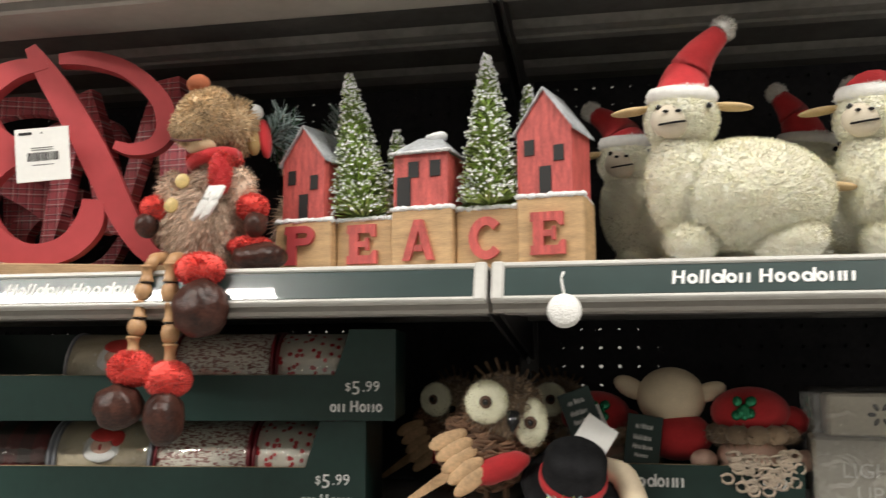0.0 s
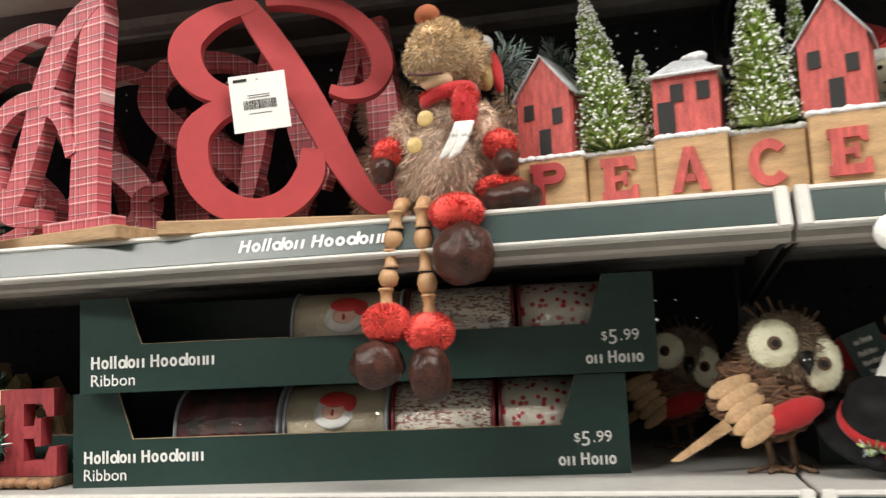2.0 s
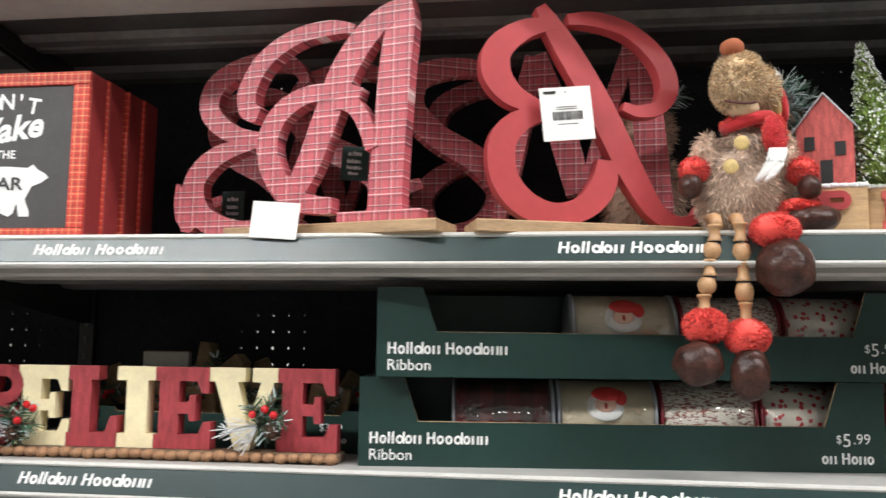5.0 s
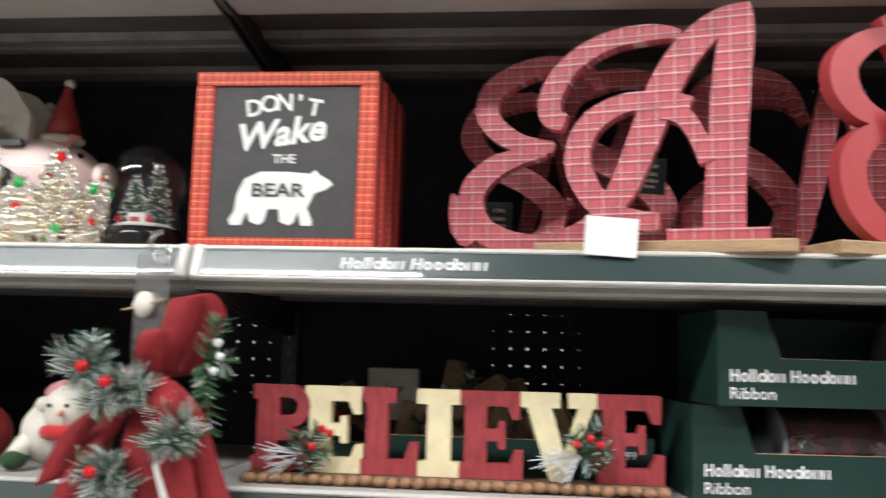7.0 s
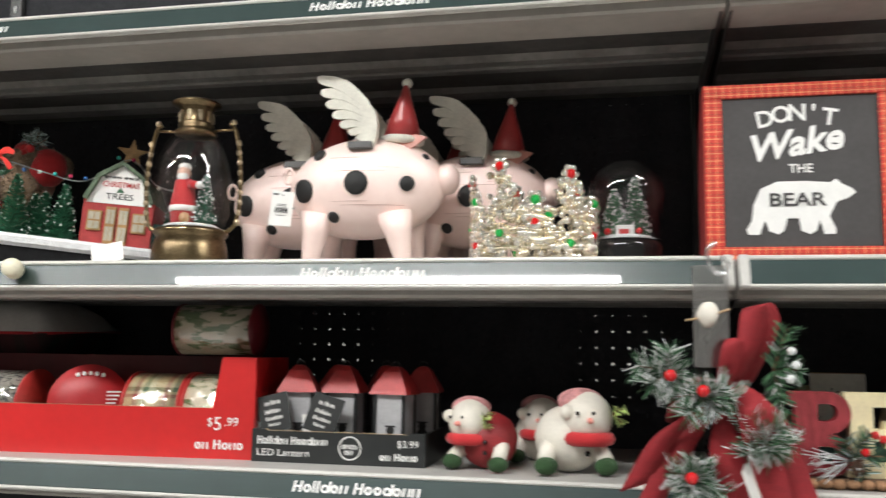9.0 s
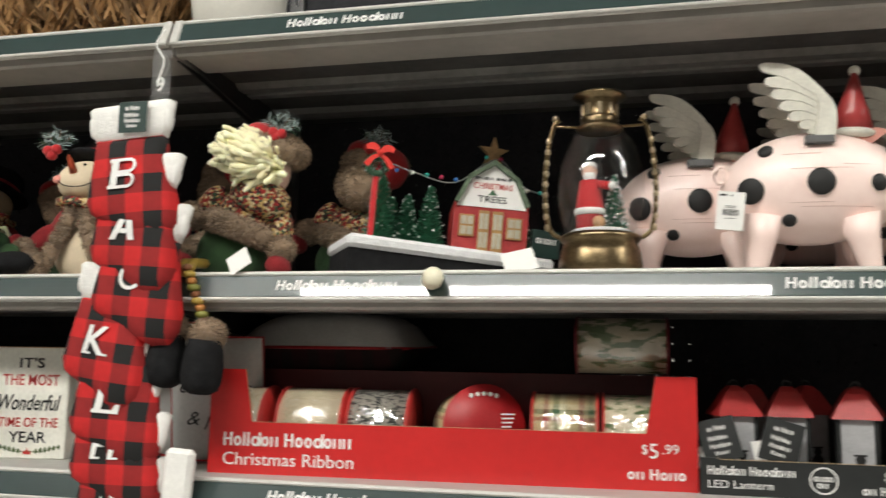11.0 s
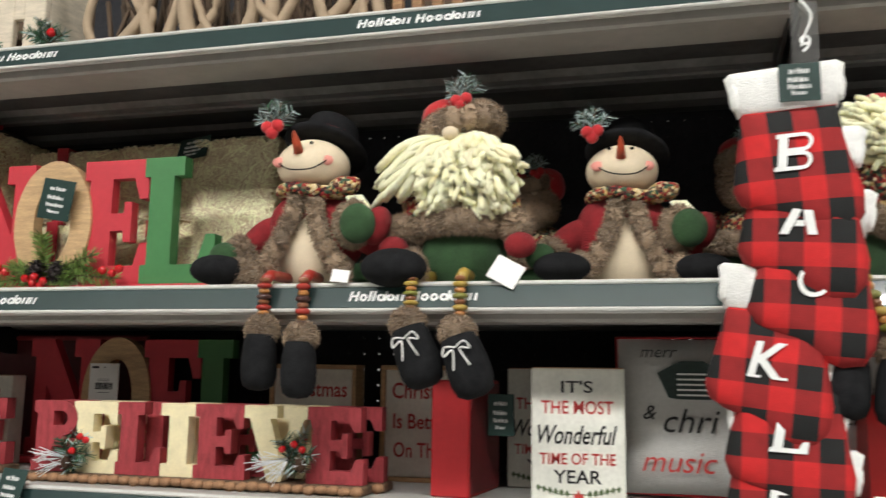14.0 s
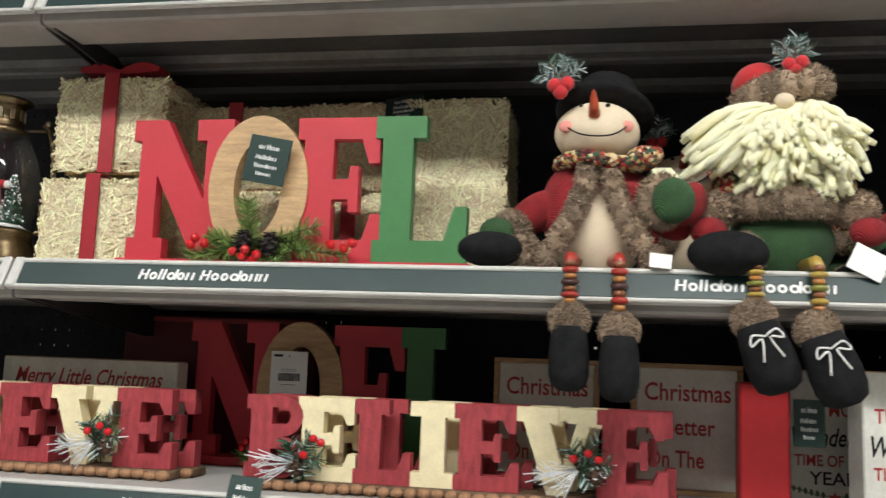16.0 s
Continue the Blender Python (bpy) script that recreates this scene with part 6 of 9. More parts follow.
def snowman_geo(seed, legs):
    """A sitting felt snowman; the shelf's edge is at y = 0."""
    g = Geo(REDKNIT)
    g.ball((0, 0.055, 0.045), (0.052, 0.042, 0.052), SKIN, 26)
    for s in (-1, 1):
        g.ball((s * 0.028, 0.058, 0.072), (0.034, 0.038, 0.050), REDKNIT, 24)
        g.ball((s * 0.068, 0.050, 0.066), (0.036, 0.019, 0.020), REDKNIT, 18, rot=(0, s * 38, 0))
        if s < 0:
            furball(g, (-0.092, 0.036, 0.044), (0.020, 0.020, 0.021), TAUPEFUR, 1500, seed + s)
            g.ball((-0.106, 0.022, 0.040), (0.020, 0.016, 0.017), GREENKNIT, 16)
        else:
            # this arm is bent up, its mitten against the chest
            g.ball((0.092, 0.014, 0.072), (0.017, 0.016, 0.024), REDKNIT, 18, rot=(0, 20, 0))
            furball(g, (0.064, 0.010, 0.074), (0.024, 0.014, 0.028), TAUPEFUR, 1500, seed + s)
            g.ball((0.074, -0.004, 0.072), (0.022, 0.016, 0.024), GREENKNIT, 18)
        for k in range(7):
            q = k / 6
            furball(g, (s * (0.012 + 0.040 * q ** 1.5), 0.018 - 0.012 * math.sin(q * 2.4), 0.104 - 0.090 * q), (0.010, 0.009, 0.014), TAUPEFUR, 330, seed + 20 + k * 2 + s)
    for k in range(20):
        a = 2 * math.pi * k / 20
        g.ball((0.039 * math.cos(a), 0.048 + 0.037 * math.sin(a), 0.119 + 0.003 * math.sin(2 * a)), (0.011, 0.010, 0.0085), SCARF, 12, 0.001, 200)
    g.ball((0.046, 0.022, 0.122), (0.022, 0.015, 0.013), SCARF, 16, 0.002, 120, rot=(0, -14, 0))
    for k in range(6):
        g.tube([(0.056 + k * 0.003, 0.012, 0.108), (0.064 + k * 0.004, 0.008, 0.092), (0.062 + k * 0.006, 0.006, 0.074)], 0.0032, YARN, 6)
    g.ball((-0.002, 0.044, 0.154), (0.046, 0.044, 0.034), SKIN, 32)
    for s in (-1, 1):
        g.ball((-0.004 + s * 0.031, 0.0120, 0.154), (0.0085, 0.004, 0.0065), BLUSH, 14)
        g.ball((-0.006 + s * 0.014, 0.0085, 0.176), (0.0028, 0.0025, 0.0022), BLACKGLOSS, 8)
    g.tube(spline([(-0.036, 0.0105, 0.154), (-0.022, 0.0030, 0.144), (-0.005, -0.0002, 0.1405), (0.014, 0.0022, 0.143), (0.030, 0.0100, 0.155)], 4), 0.0009, BLACKFELT, 5)
    g.lathe([(0.0062, 0), (0.0052, 0.012), (0.0022, 0.026), (0.0, 0.029)], mat("rust_nose", (0.42, 0.06, 0.02), 0.4, 0, 0.3, 80, 0), 12, pose(-0.006, 0.0035, 0.163, 34, -4, 0))
    hat = pose(0.006, 0.060, 0.176, -24, 8, 0)
    g.lathe([(0.0, 0.0), (0.044, 0.0), (0.052, 0.002), (0.055, 0.006), (0.048, 0.009), (0.036, 0.012), (0.036, 0.030), (0.033, 0.042), (0.024, 0.049), (0.0, 0.051)], BLACKFELT, 32, hat)
    g.lathe([(0.0370, 0.012), (0.0378, 0.015), (0.0370, 0.019)], RIBBONRED, 32, hat)
    hat_sprig(g, (-0.042, 0.014, 0.196), seed)
    for lx, ly, lz, kind in legs:
        if kind == "hang":
            g.tube([(lx * 0.8, 0.03, 0.012), (lx, -0.014, 0.011), (lx, -0.028, 0.002)], 0.0065, BEADS[1], 8)
            bead_leg(g, lx, -0.029, 0.006, lz, 0.0088, BEADS, 9)
            boot(g, lx, -0.030, lz - 0.012, 0.0200, 0.023, 0.030, 0.0175, seed + int(lx * 1000), 0, False)
        else:
            g.ball((lx, ly, lz), (0.036, 0.030, 0.019), BLACKFELT, 20)
            furball(g, (lx * 0.72, ly + 0.010, lz), (0.018, 0.020, 0.019), TAUPEFUR, 1000, seed + 7)
    return g


def santa_geo(seed, legs, sweep=0.0, beard=True, flow=(0.05, -1.0), mop=1.0):
    """A sitting bearded doll in a fur hat; the shelf's edge is at y = 0."""
    g = Geo(GREENKNIT)
    g.ball((0, 0.060, 0.040), (0.056, 0.044, 0.050), GREENKNIT, 28)
    for k in range(15):
        a = math.pi * (k / 14)
        furball(g, (0.048 * math.cos(a), 0.058 - 0.048 * math.sin(a), 0.080), (0.016, 0.015, 0.017), TAUPEFUR, 420, seed + 30 + k)
    g.ball((0, 0.060, 0.104), (0.052, 0.042, 0.040), SCARF, 24)
    for s in (-1, 1):
        g.ball((s * 0.058, 0.048, 0.102), (0.019, 0.020, 0.032), SCARF, 16, rot=(0, -s * 14, 0))
        furball(g, (s * 0.074, 0.034, 0.074), (0.020, 0.019, 0.019), TAUPEFUR, 1300, seed + s)
        g.ball((s * 0.082, 0.022, 0.048), (0.020, 0.016, 0.016), REDKNIT, 18)
    g.ball((0, 0.048, 0.176), (0.040, 0.036, 0.042), PEACH, 24)
    g.ball((-0.004, 0.006, 0.190), (0.011, 0.010, 0.009), SKIN, 14)
    for s in (-1, 1):
        g.ball((s * 0.013 - 0.002, 0.012, 0.199), 0.0036, BLACKGLOSS, 8)
    rnd = random.Random(seed)
    if not beard:
        # no beard here: an added fur ball covers the face
        furball(g, (0, 0.026, 0.172), (0.042, 0.034, 0.040), TAUPEFUR, 2600, seed + 95)
        g.ball((0.034, 0.040, 0.210), (0.030, 0.032, 0.034), REDCLOTH, 18, 0.002, 60)
    if beard:
        # a mop of thick yarn, one tuft over another, combed along `flow`
        fl = Vector((flow[0], 0, flow[1])).normalized()
        c = Vector((0.010, 0.030, 0.152 + 0.034 * (1 - mop) / 0.4)) + 0.018 * Vector((fl.x, 0, 0))
        rad = Vector((0.051 * mop ** 0.5, 0.034, 0.044 * mop))
        if mop < 1:
            g.ball((0.012, 0.040, 0.134), (0.048, 0.038, 0.034), SCARF, 24)
        g.ball(tuple(c), tuple(rad), YARN, 28, 0.005, 90)
        count = 0
        while count < 300:
            n = Vector((rnd.uniform(-1, 1), rnd.uniform(-1, 0.25), rnd.uniform(-0.9, 1))).normalized()
            p = c + Vector((n.x * rad.x, n.y * rad.y, n.z * rad.z))
            if mop == 1 and p.z > 0.180 and -0.040 < p.x < 0.018:
                continue
            count += 1
            d = (fl * 0.85 + Vector((n.x * 0.55, n.y * 0.25, n.z * 0.25)) + Vector((rnd.uniform(-0.5, 0.5), rnd.uniform(-0.35, 0.05), rnd.uniform(-0.3, 0.3)))).normalized()
            L = rnd.uniform(0.018, 0.042) if mop == 1 else rnd.uniform(0.022, 0.042)
            bend = Vector((rnd.uniform(-1, 1), rnd.uniform(-1, 0), rnd.uniform(-1, 1))) * 0.006
            run = spline([tuple(p), tuple(p + d * L * 0.5 + bend), tuple(p + d * L)], 3)
            w = rnd.uniform(0.0034, 0.0055)
            g.tube(run, [w * 0.8, w, w * 1.05, w, w, w * 0.95, w * 0.7][:len(run)], YARN, 6)
        for k in range(95 if mop == 1 else 0):
            q = rnd.random()
            p0 = Vector((-0.008 - 0.030 * q, 0.008 + 0.012 * q, 0.190 - 0.040 * rnd.random()))
            p1 = p0 + Vector((-0.030 - 0.030 * rnd.random() + sweep * q, 0.006 + rnd.uniform(-0.008, 0.010), -0.026 - 0.022 * rnd.random()))
            g.tube(spline([tuple(p0), tuple((p0 + p1) / 2 + Vector((0, -0.010, 0.006 + rnd.uniform(-0.004, 0.006)))), tuple(p1)], 3), rnd.uniform(0.0032, 0.0050), YARN, 6)
    for k in range(16):
        a = 2 * math.pi * k / 16
        furball(g, (0.038 * math.cos(a), 0.050 + 0.036 * math.sin(a), 0.210 + 0.008 * math.cos(a)), (0.017, 0.016, 0.018), TAUPEFUR, 420, seed + 60 + k)
    furball(g, (0.020, 0.048, 0.220), (0.030, 0.032, 0.021), TAUPEFUR, 1500, seed + 90)
    g.ball((-0.026, 0.052, 0.222), (0.028, 0.032, 0.026), REDCLOTH, 20, 0.002, 60)
    hat_sprig(g, (0.008, 0.020, 0.232), seed)
    for lx, ly, lz, kind in legs:
        if kind == "hang":
            g.tube([(lx * 0.8, 0.03, 0.012), (lx, -0.014, 0.011), (lx, -0.028, 0.002)], 0.007, BEADS2[1], 8)
            bead_leg(g, lx, -0.029, 0.006, lz, 0.0092, BEADS2, 9)
            boot(g, lx, -0.030, lz - 0.012, 0.026, 0.027, 0.035, 0.0205, seed + int(lx * 1000), -20)
        else:
            g.ball((lx, ly, lz), (0.042, 0.032, 0.024), BLACKFELT, 20)
            furball(g, (lx * 0.72, ly + 0.012, lz), (0.018, 0.022, 0.022), TAUPEFUR, 1000, seed + 7)
    return g


thing("snowman_doll", pose(-3.105, 0.792, MID, 0, 0, 2), "felt snowman doll in red cardigan, bead legs dangling", "doll", "sitting dolls", geo=snowman_geo(200, [(-0.028, 0, -0.050, "hang"), (0.020, 0, -0.058, "hang"), (-0.112, 0.018, 0.022, "lie")]))
thing("santa_doll", pose(-2.918, 0.792, MID, 0, 0, -2) @ Matrix.Scale(0.93, 4), "bearded santa doll in fur hat, bead legs dangling", "doll", "sitting dolls", geo=santa_geo(300, [(-0.040, 0, -0.046, "hang"), (0.021, 0, -0.056, "hang"), (-0.066, -0.020, 0.018, "lie")], -0.020))
thing("snowman_doll", pose(-2.724, 0.850, MID, 0, 0, 8) @ Matrix.Scale(0.93, 4), "felt snowman doll slumped back among other dolls", "doll", "sitting dolls", geo=snowman_geo(400, [(-0.080, -0.010, 0.022, "lie"), (0.090, 0.0, 0.022, "lie")]))
LEANING = pose(-2.490, 0.812, MID, 0, 20, 10) @ Matrix.Scale(0.87, 4)
g = santa_geo(500, [], -0.010, True, (-0.97, -0.10), 0.60)
first = len(g.v)
for xa, xb, xc, zc, k in ((-2.500, -2.470, -2.466, 1.462, 1), (-2.512, -2.518, -2.516, 1.469, 2)):
    g.tube([(xa, 0.815, 1.556), (xa, 0.785, 1.553), (xa + 0.002, 0.770, 1.542)], 0.0065, BEADS2[1], 8)
    for q in range(9):
        u = (q + 0.5) / 9
        r = 0.0085 if q % 2 else 0.0062
        g.lathe([(r * 0.5, -0.0045), (r * 0.92, -0.0025), (r, 0), (r * 0.92, 0.0025), (r * 0.5, 0.0045)], BEADS2[q % 4], 14, pose(xa + (xb - xa) * u, 0.769, 1.550 - (1.550 - zc - 0.014) * u))
    boot(g, xc, 0.768, zc - 0.006, 0.0245, 0.025, 0.031, 0.0200, 510 + k, 4, False)
back = LEANING.inverted()
g.v[first:] = [tuple(back @ Vector(p)) for p in g.v[first:]]
thing("santa_doll", LEANING, "bearded santa doll leaning over in green trousers", "doll", "sitting dolls", geo=g)
thing("santa_doll", pose(-2.825, 0.990, MID, 0, -10, 20) @ Matrix.Scale(0.74, 4), "santa doll in a fur hat sitting in the shade", "doll", "sitting dolls", geo=santa_geo(600, [(0.03, -0.01, 0.02, "lie")], 0.0, False))
thing("santa_doll", pose(-2.605, 0.985, MID, 0, 6, -25) @ Matrix.Scale(0.86, 4), "santa doll in a fur hat turned aside behind", "doll", "sitting dolls", geo=santa_geo(700, [(0.06, -0.01, 0.02, "lie")], 0.03, False))
thing("santa_doll", pose(-2.395, 0.950, MID, 0, 18, -10) @ Matrix.Scale(0.88, 4), "santa doll with a red hat leaning behind", "doll", "sitting dolls", geo=santa_geo(800, [(0.070, -0.030, 0.02, "lie")], 0.02, False))
thing("snowman_doll", pose(-3.000, 0.960, MID, 0, 0, 0) @ Matrix.Scale(0.90, 4), "felt snowman doll sitting behind in the dark", "doll", "sitting dolls", geo=snowman_geo(900, []))
price_card(pose(-2.858, 0.772, MID - 0.002, -20, 28, 0), 0.034, 0.030, "white blank card tag at the doll's foot", False)
price_card(pose(-3.045, 0.772, MID + 0.001, -20, 6, 0), 0.022, 0.016, "white blank card tag by the snowman doll", False)
price_card(pose(-2.428, 0.772, MID + 0.004, -20, -32, 0), 0.030, 0.026, "white blank card tag at the doll's foot", False)

# ---- cut-out word sign with straw bales behind it ----
NOELRED = mat("rose_red_paint", (0.50, 0.030, 0.045), 0.5, 0, 0.06, 20, 0.05)
NOELGREEN = mat("leaf_green_paint", (0.055, 0.19, 0.060), 0.5, 0, 0.06, 20, 0.05)


def noel_sign(M, tag):
    t = thing("word_sign", M, "red, wood and green letters spelling NOEL", "word sign", "word signs")
    h, d = 0.172, 0.016
    part("base", Geo().box(0.0, -0.016, 0, 0.432, 0.022, 0.011, NOELRED, 0.0015), t)
    for ch, x, w, m in (("N", 0.008, 0.130, NOELRED), ("E", 0.220, 0.106, NOELRED), ("L", 0.316, 0.110, NOELGREEN)):
        g = Geo()
        slab(g, ch, x, 0.011, w, h, -0.006 - (0.003 if ch == "L" else 0), 0.010, m, 0.026, 0.036)
        part("letter", g, t)
    part("letter", ring(Geo(), 0.174, 0.011 + h / 2 + 0.001, 0.062, h / 2 + 0.002, 0.030, h / 2 - 0.030, -0.010, 0.008, OAK), t, "natural wood letter O")
    g = Geo()
    sprig(g, (0.175, -0.016, 0.022), [(0.100, -0.022, 0.014), (0.125, -0.024, 0.036), (0.165, -0.018, 0.080), (0.150, -0.026, 0.022), (0.240, -0.022, 0.034), (0.290, -0.022, 0.018), (0.255, -0.024, 0.050), (0.215, -0.026, 0.016)], mat("fir_green", (0.17, 0.26, 0.06), 0.6, 0, 0.4, 200, 0, island=0.8), 280, 0.016, 90, None, None, 0, 0.0008)
    part("fir_spray", g, t)
    for cc, cr_ in (((0.168, -0.026, 0.030), 0.015), ((0.200, -0.026, 0.026), 0.017)):
        part("pine_cone", pinecone(Geo(), cc, cr_, None, 2, mat("dark_cone", (0.03, 0.02, 0.02), 0.6)), t)
    for c in ((0.110, -0.03, 0.034), (0.122, -0.03, 0.028), (0.105, -0.03, 0.026), (0.160, -0.036, 0.018), (0.176, -0.038, 0.020), (0.190, -0.038, 0.014), (0.172, -0.036, 0.012), (0.185, -0.036, 0.008), (0.275, -0.03, 0.028), (0.290, -0.03, 0.024), (0.300, -0.03, 0.030)):
        part("berry", Geo().ball(c, 0.0056, BERRY, 10), t)
    return t


noel_sign(pose(-3.678, 0.862, MID), True)
green_tag(pose(-3.493, 0.8375, 1.640, 0, 10, 0), 0.052, 0.056)


def bale(M, w, d, h, seed, ribbon, label="pale wood-straw bale tied with dark red ribbon"):
    t = thing("straw_bale", M, label, "straw bale", "straw bales")
    # core colour is darker than the straw, painting in shade between the strands
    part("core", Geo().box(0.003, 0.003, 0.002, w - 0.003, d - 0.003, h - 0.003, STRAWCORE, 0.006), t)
    rnd = random.Random(seed)
    v, f = [], []
    for k in range(int(4200 * (w * h + w * d * 0.8 + d * h) / 0.05)):
        face = rnd.choices((0, 1, 2, 3), (w * h, w * d * 0.8, d * h * 0.5, d * h * 0.5))[0]
        if face == 0:
            p, n = Vector((rnd.uniform(0, w), 0, rnd.uniform(0, h))), Vector((0, -1, 0))
        elif face == 1:
            p, n = Vector((rnd.uniform(0, w), rnd.uniform(0, d), h)), Vector((0, 0, 1))
        else:
            p, n = Vector((w if face == 2 else 0, rnd.uniform(0, d), rnd.uniform(0, h))), Vector((1 if face == 2 else -1, 0, 0))
        a = n.orthogonal().normalized()
        b = n.cross(a)
        q = rnd.uniform(0, 2 * math.pi)
        dr = (a * math.cos(q) + b * math.sin(q))
        L, wd = rnd.uniform(0.018, 0.056), rnd.uniform(0.0008, 0.0026)
        sd = n.cross(dr) * wd * 0.5
        e0, e1, e2 = n * rnd.uniform(-0.002, 0.002), n * rnd.uniform(0.001, 0.007), n * rnd.uniform(-0.004, 0.008) + sd * rnd.uniform(-8, 8)
        o = len(v)
        p0, p1, p2 = p - dr * L / 2 + e0, p + e1, p + dr * L / 2 + e2
        for q_ in (p0, p1, p2):
            q_.x, q_.y, q_.z = min(max(q_.x, -0.005), w + 0.005), max(q_.y, -0.006), min(q_.z, h + 0.006)
        if p0.z < 0.001 or p1.z < 0.001 or p2.z < 0.001:
            continue
        v += [p0 - sd, p0 + sd, p1 - sd, p1 + sd, p2 - sd, p2 + sd]
        f += [[o, o + 1, o + 3, o + 2], [o + 2, o + 3, o + 5, o + 4]]
    tagged(part("loose_straw", Geo().add(v, f, STRAW), t), kind="stuff")
    if ribbon:
        x0, x1 = ribbon
        g = Geo().box(x0, -0.012, 0, x1, -0.0095, h + 0.010, RIBBONRED, 0.0005).box(x0, -0.0095, h + 0.0075, x1, d + 0.003, h + 0.010, RIBBONRED, 0.0005)
        part("ribbon", g, t, "dark red ribbon")
    return t


bale(pose(-3.810, 0.893, MID), 0.140, 0.13, 0.112, 1, (0.062, 0.082))
bale(pose(-3.798, 0.893, MID + 0.124, 0, 0, 2), 0.142, 0.13, 0.122, 2, (0.062, 0.082))
bw = thing("ribbon_bow", pose(-3.727, 0.915, MID + 0.262), "dark red ribbon bow on the straw bale", "bow")
for s in (-1, 1):
    part("loop", Geo().stroke([(0, 0, 0.006), (s * 0.030, 0.006, 0.014), (s * 0.056, 0.004, 0.006)], -0.014, 0.014, RIBBONRED), bw)
part("knot", Geo().ball((0, 0, 0), (0.010, 0.012, 0.008), RIBBONRED, 12), bw)
bale(pose(-3.665, 0.975, MID, 0, 0, -2), 0.150, 0.13, 0.112, 3, (0.062, 0.082))
bale(pose(-3.660, 0.980, MID + 0.118, 0, 0, 1), 0.150, 0.13, 0.112, 4, (0.058, 0.078))
bale(pose(-3.500, 0.985, MID), 0.145, 0.13, 0.112, 5, (0.062, 0.082))
bale(pose(-3.505, 0.985, MID + 0.118), 0.150, 0.13, 0.116, 6, None, "pale wood-straw bale stacked behind the letters")
bale(pose(-3.346, 0.960, MID, 0, 0, 0), 0.122, 0.14, 0.230, 7, None, "tall pale wood-straw bale standing behind the letters")
green_tag(pose(-3.352, 0.945, 1.745, -30, -8, 0), 0.05, 0.045)


# ---- the lower display shelf ----
def tray(M, w, d, lip, tall, wall_mat, label, cut=0.055, slope=0.022, inside=None):
    """A printed card tray: low front between two tall corners. Origin at its lower front left corner."""
    t = thing("display_tray", M, label, "display tray", "card display trays")
    k = 0.0025
    c1 = cut
    front = [(0, 0), (w, 0), (w, tall), (w - c1 + slope * 0.3, tall), (w - c1 - slope * 0.4, lip), (c1 + slope * 0.4, lip), (c1 - slope * 0.3, tall), (0, tall)]
    part("front_panel", Geo().prism(front, 0, k, wall_mat), t)
    g = Geo()
    edge = [(c1 - slope * 0.3, tall), (c1 + slope * 0.4, lip), (w - c1 - slope * 0.4, lip), (w - c1 + slope * 0.3, tall)]
    for (ax, az), (bx_, bz) in zip(edge, edge[1:]):
        g.add([(ax, -0.0002, az + 0.0004), (bx_, -0.0002, bz + 0.0004), (bx_, k, bz + 0.0008), (ax, k, az + 0.0008)], [[0, 1, 2, 3]], KRAFT)
    part("cut_edge", g, t, "bare kraft cut edge")
    part("bottom", Geo().box(0.001, k, 0, w - 0.001, d - k, k, wall_mat, 0.0004), t)
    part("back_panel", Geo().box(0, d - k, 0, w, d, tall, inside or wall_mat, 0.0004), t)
    for x in (0, w - k):
        part("side_panel", Geo().box(x, k + 0.0002, 0, x + k, d - k - 0.0002, tall, wall_mat, 0.0004), t)
    return t


def spool(M, w, r, face, label, spin=0.0, flange=None):
    """A wired-ribbon spool lying on its side in clear wrap, its axle along x."""
    t = thing("ribbon_spool", M, label, "ribbon spool", "ribbon spools")
    X = pose(0, 0, r, 0, 90, 0)
    part("ribbon", Geo().lathe([(0.0, 0.003), (r * 0.95, 0.003), (r * 0.95, w - 0.003), (0.0, w - 0.003)], face, 36, X), t)
    for a in (0.0, w - 0.0026):
        part("flange", Geo().lathe([(0.008, a), (r, a), (r, a + 0.0026), (0.008, a + 0.0026)], flange or mat("dark_red_spool_card", (0.16, 0.012, 0.02), 0.4), 36, X), t)
    wrap = part("wrap", Geo().lathe([(r * 0.985, 0.001), (r * 0.97, w * 0.3), (r * 0.99, w * 0.5), (r * 0.965, w * 0.75), (r * 0.985, w - 0.001)], CLEAR, 30, X), t, "clear shrink wrap")
    wrap.visible_shadow = False
    return t


def dots_print(name, ground, spots, scale, thr=0.28):
    """Ribbon cloth with scattered round spots."""
    if name in MATS:
        return MATS[name]
    m, nt, b = nodes_of(name)
    L, N = nt.links, nt.nodes
    tc = N.new("ShaderNodeTexCoord")
    vo = N.new("ShaderNodeTexVoronoi")
    vo.inputs["Scale"].default_value = scale
    L.new(tc.outputs["Object"], vo.inputs["Vector"])
    r = N.new("ShaderNodeValToRGB")
    r.color_ramp.interpolation = "CONSTANT"
    r.color_ramp.elements[0].color, r.color_ramp.elements[1].color = (*spots, 1), (*ground, 1)
    r.color_ramp.elements[1].position = thr
    L.new(vo.outputs["Distance"], r.inputs[0])
    nz = N.new("ShaderNodeTexNoise")
    nz.inputs["Scale"].default_value = 300
    L.new(tc.outputs["Object"], nz.inputs["Vector"])
    mx = N.new("ShaderNodeMix")
    mx.data_type, mx.blend_type, mx.inputs[0].default_value = "RGBA", "MULTIPLY", 0.3
    L.new(r.outputs[0], mx.inputs[6]), L.new(nz.outputs[0], mx.inputs[7]), L.new(mx.outputs[2], b.inputs["Base Color"])
    b.inputs["Roughness"].default_value = 0.8
    MATS[name] = m
    return m


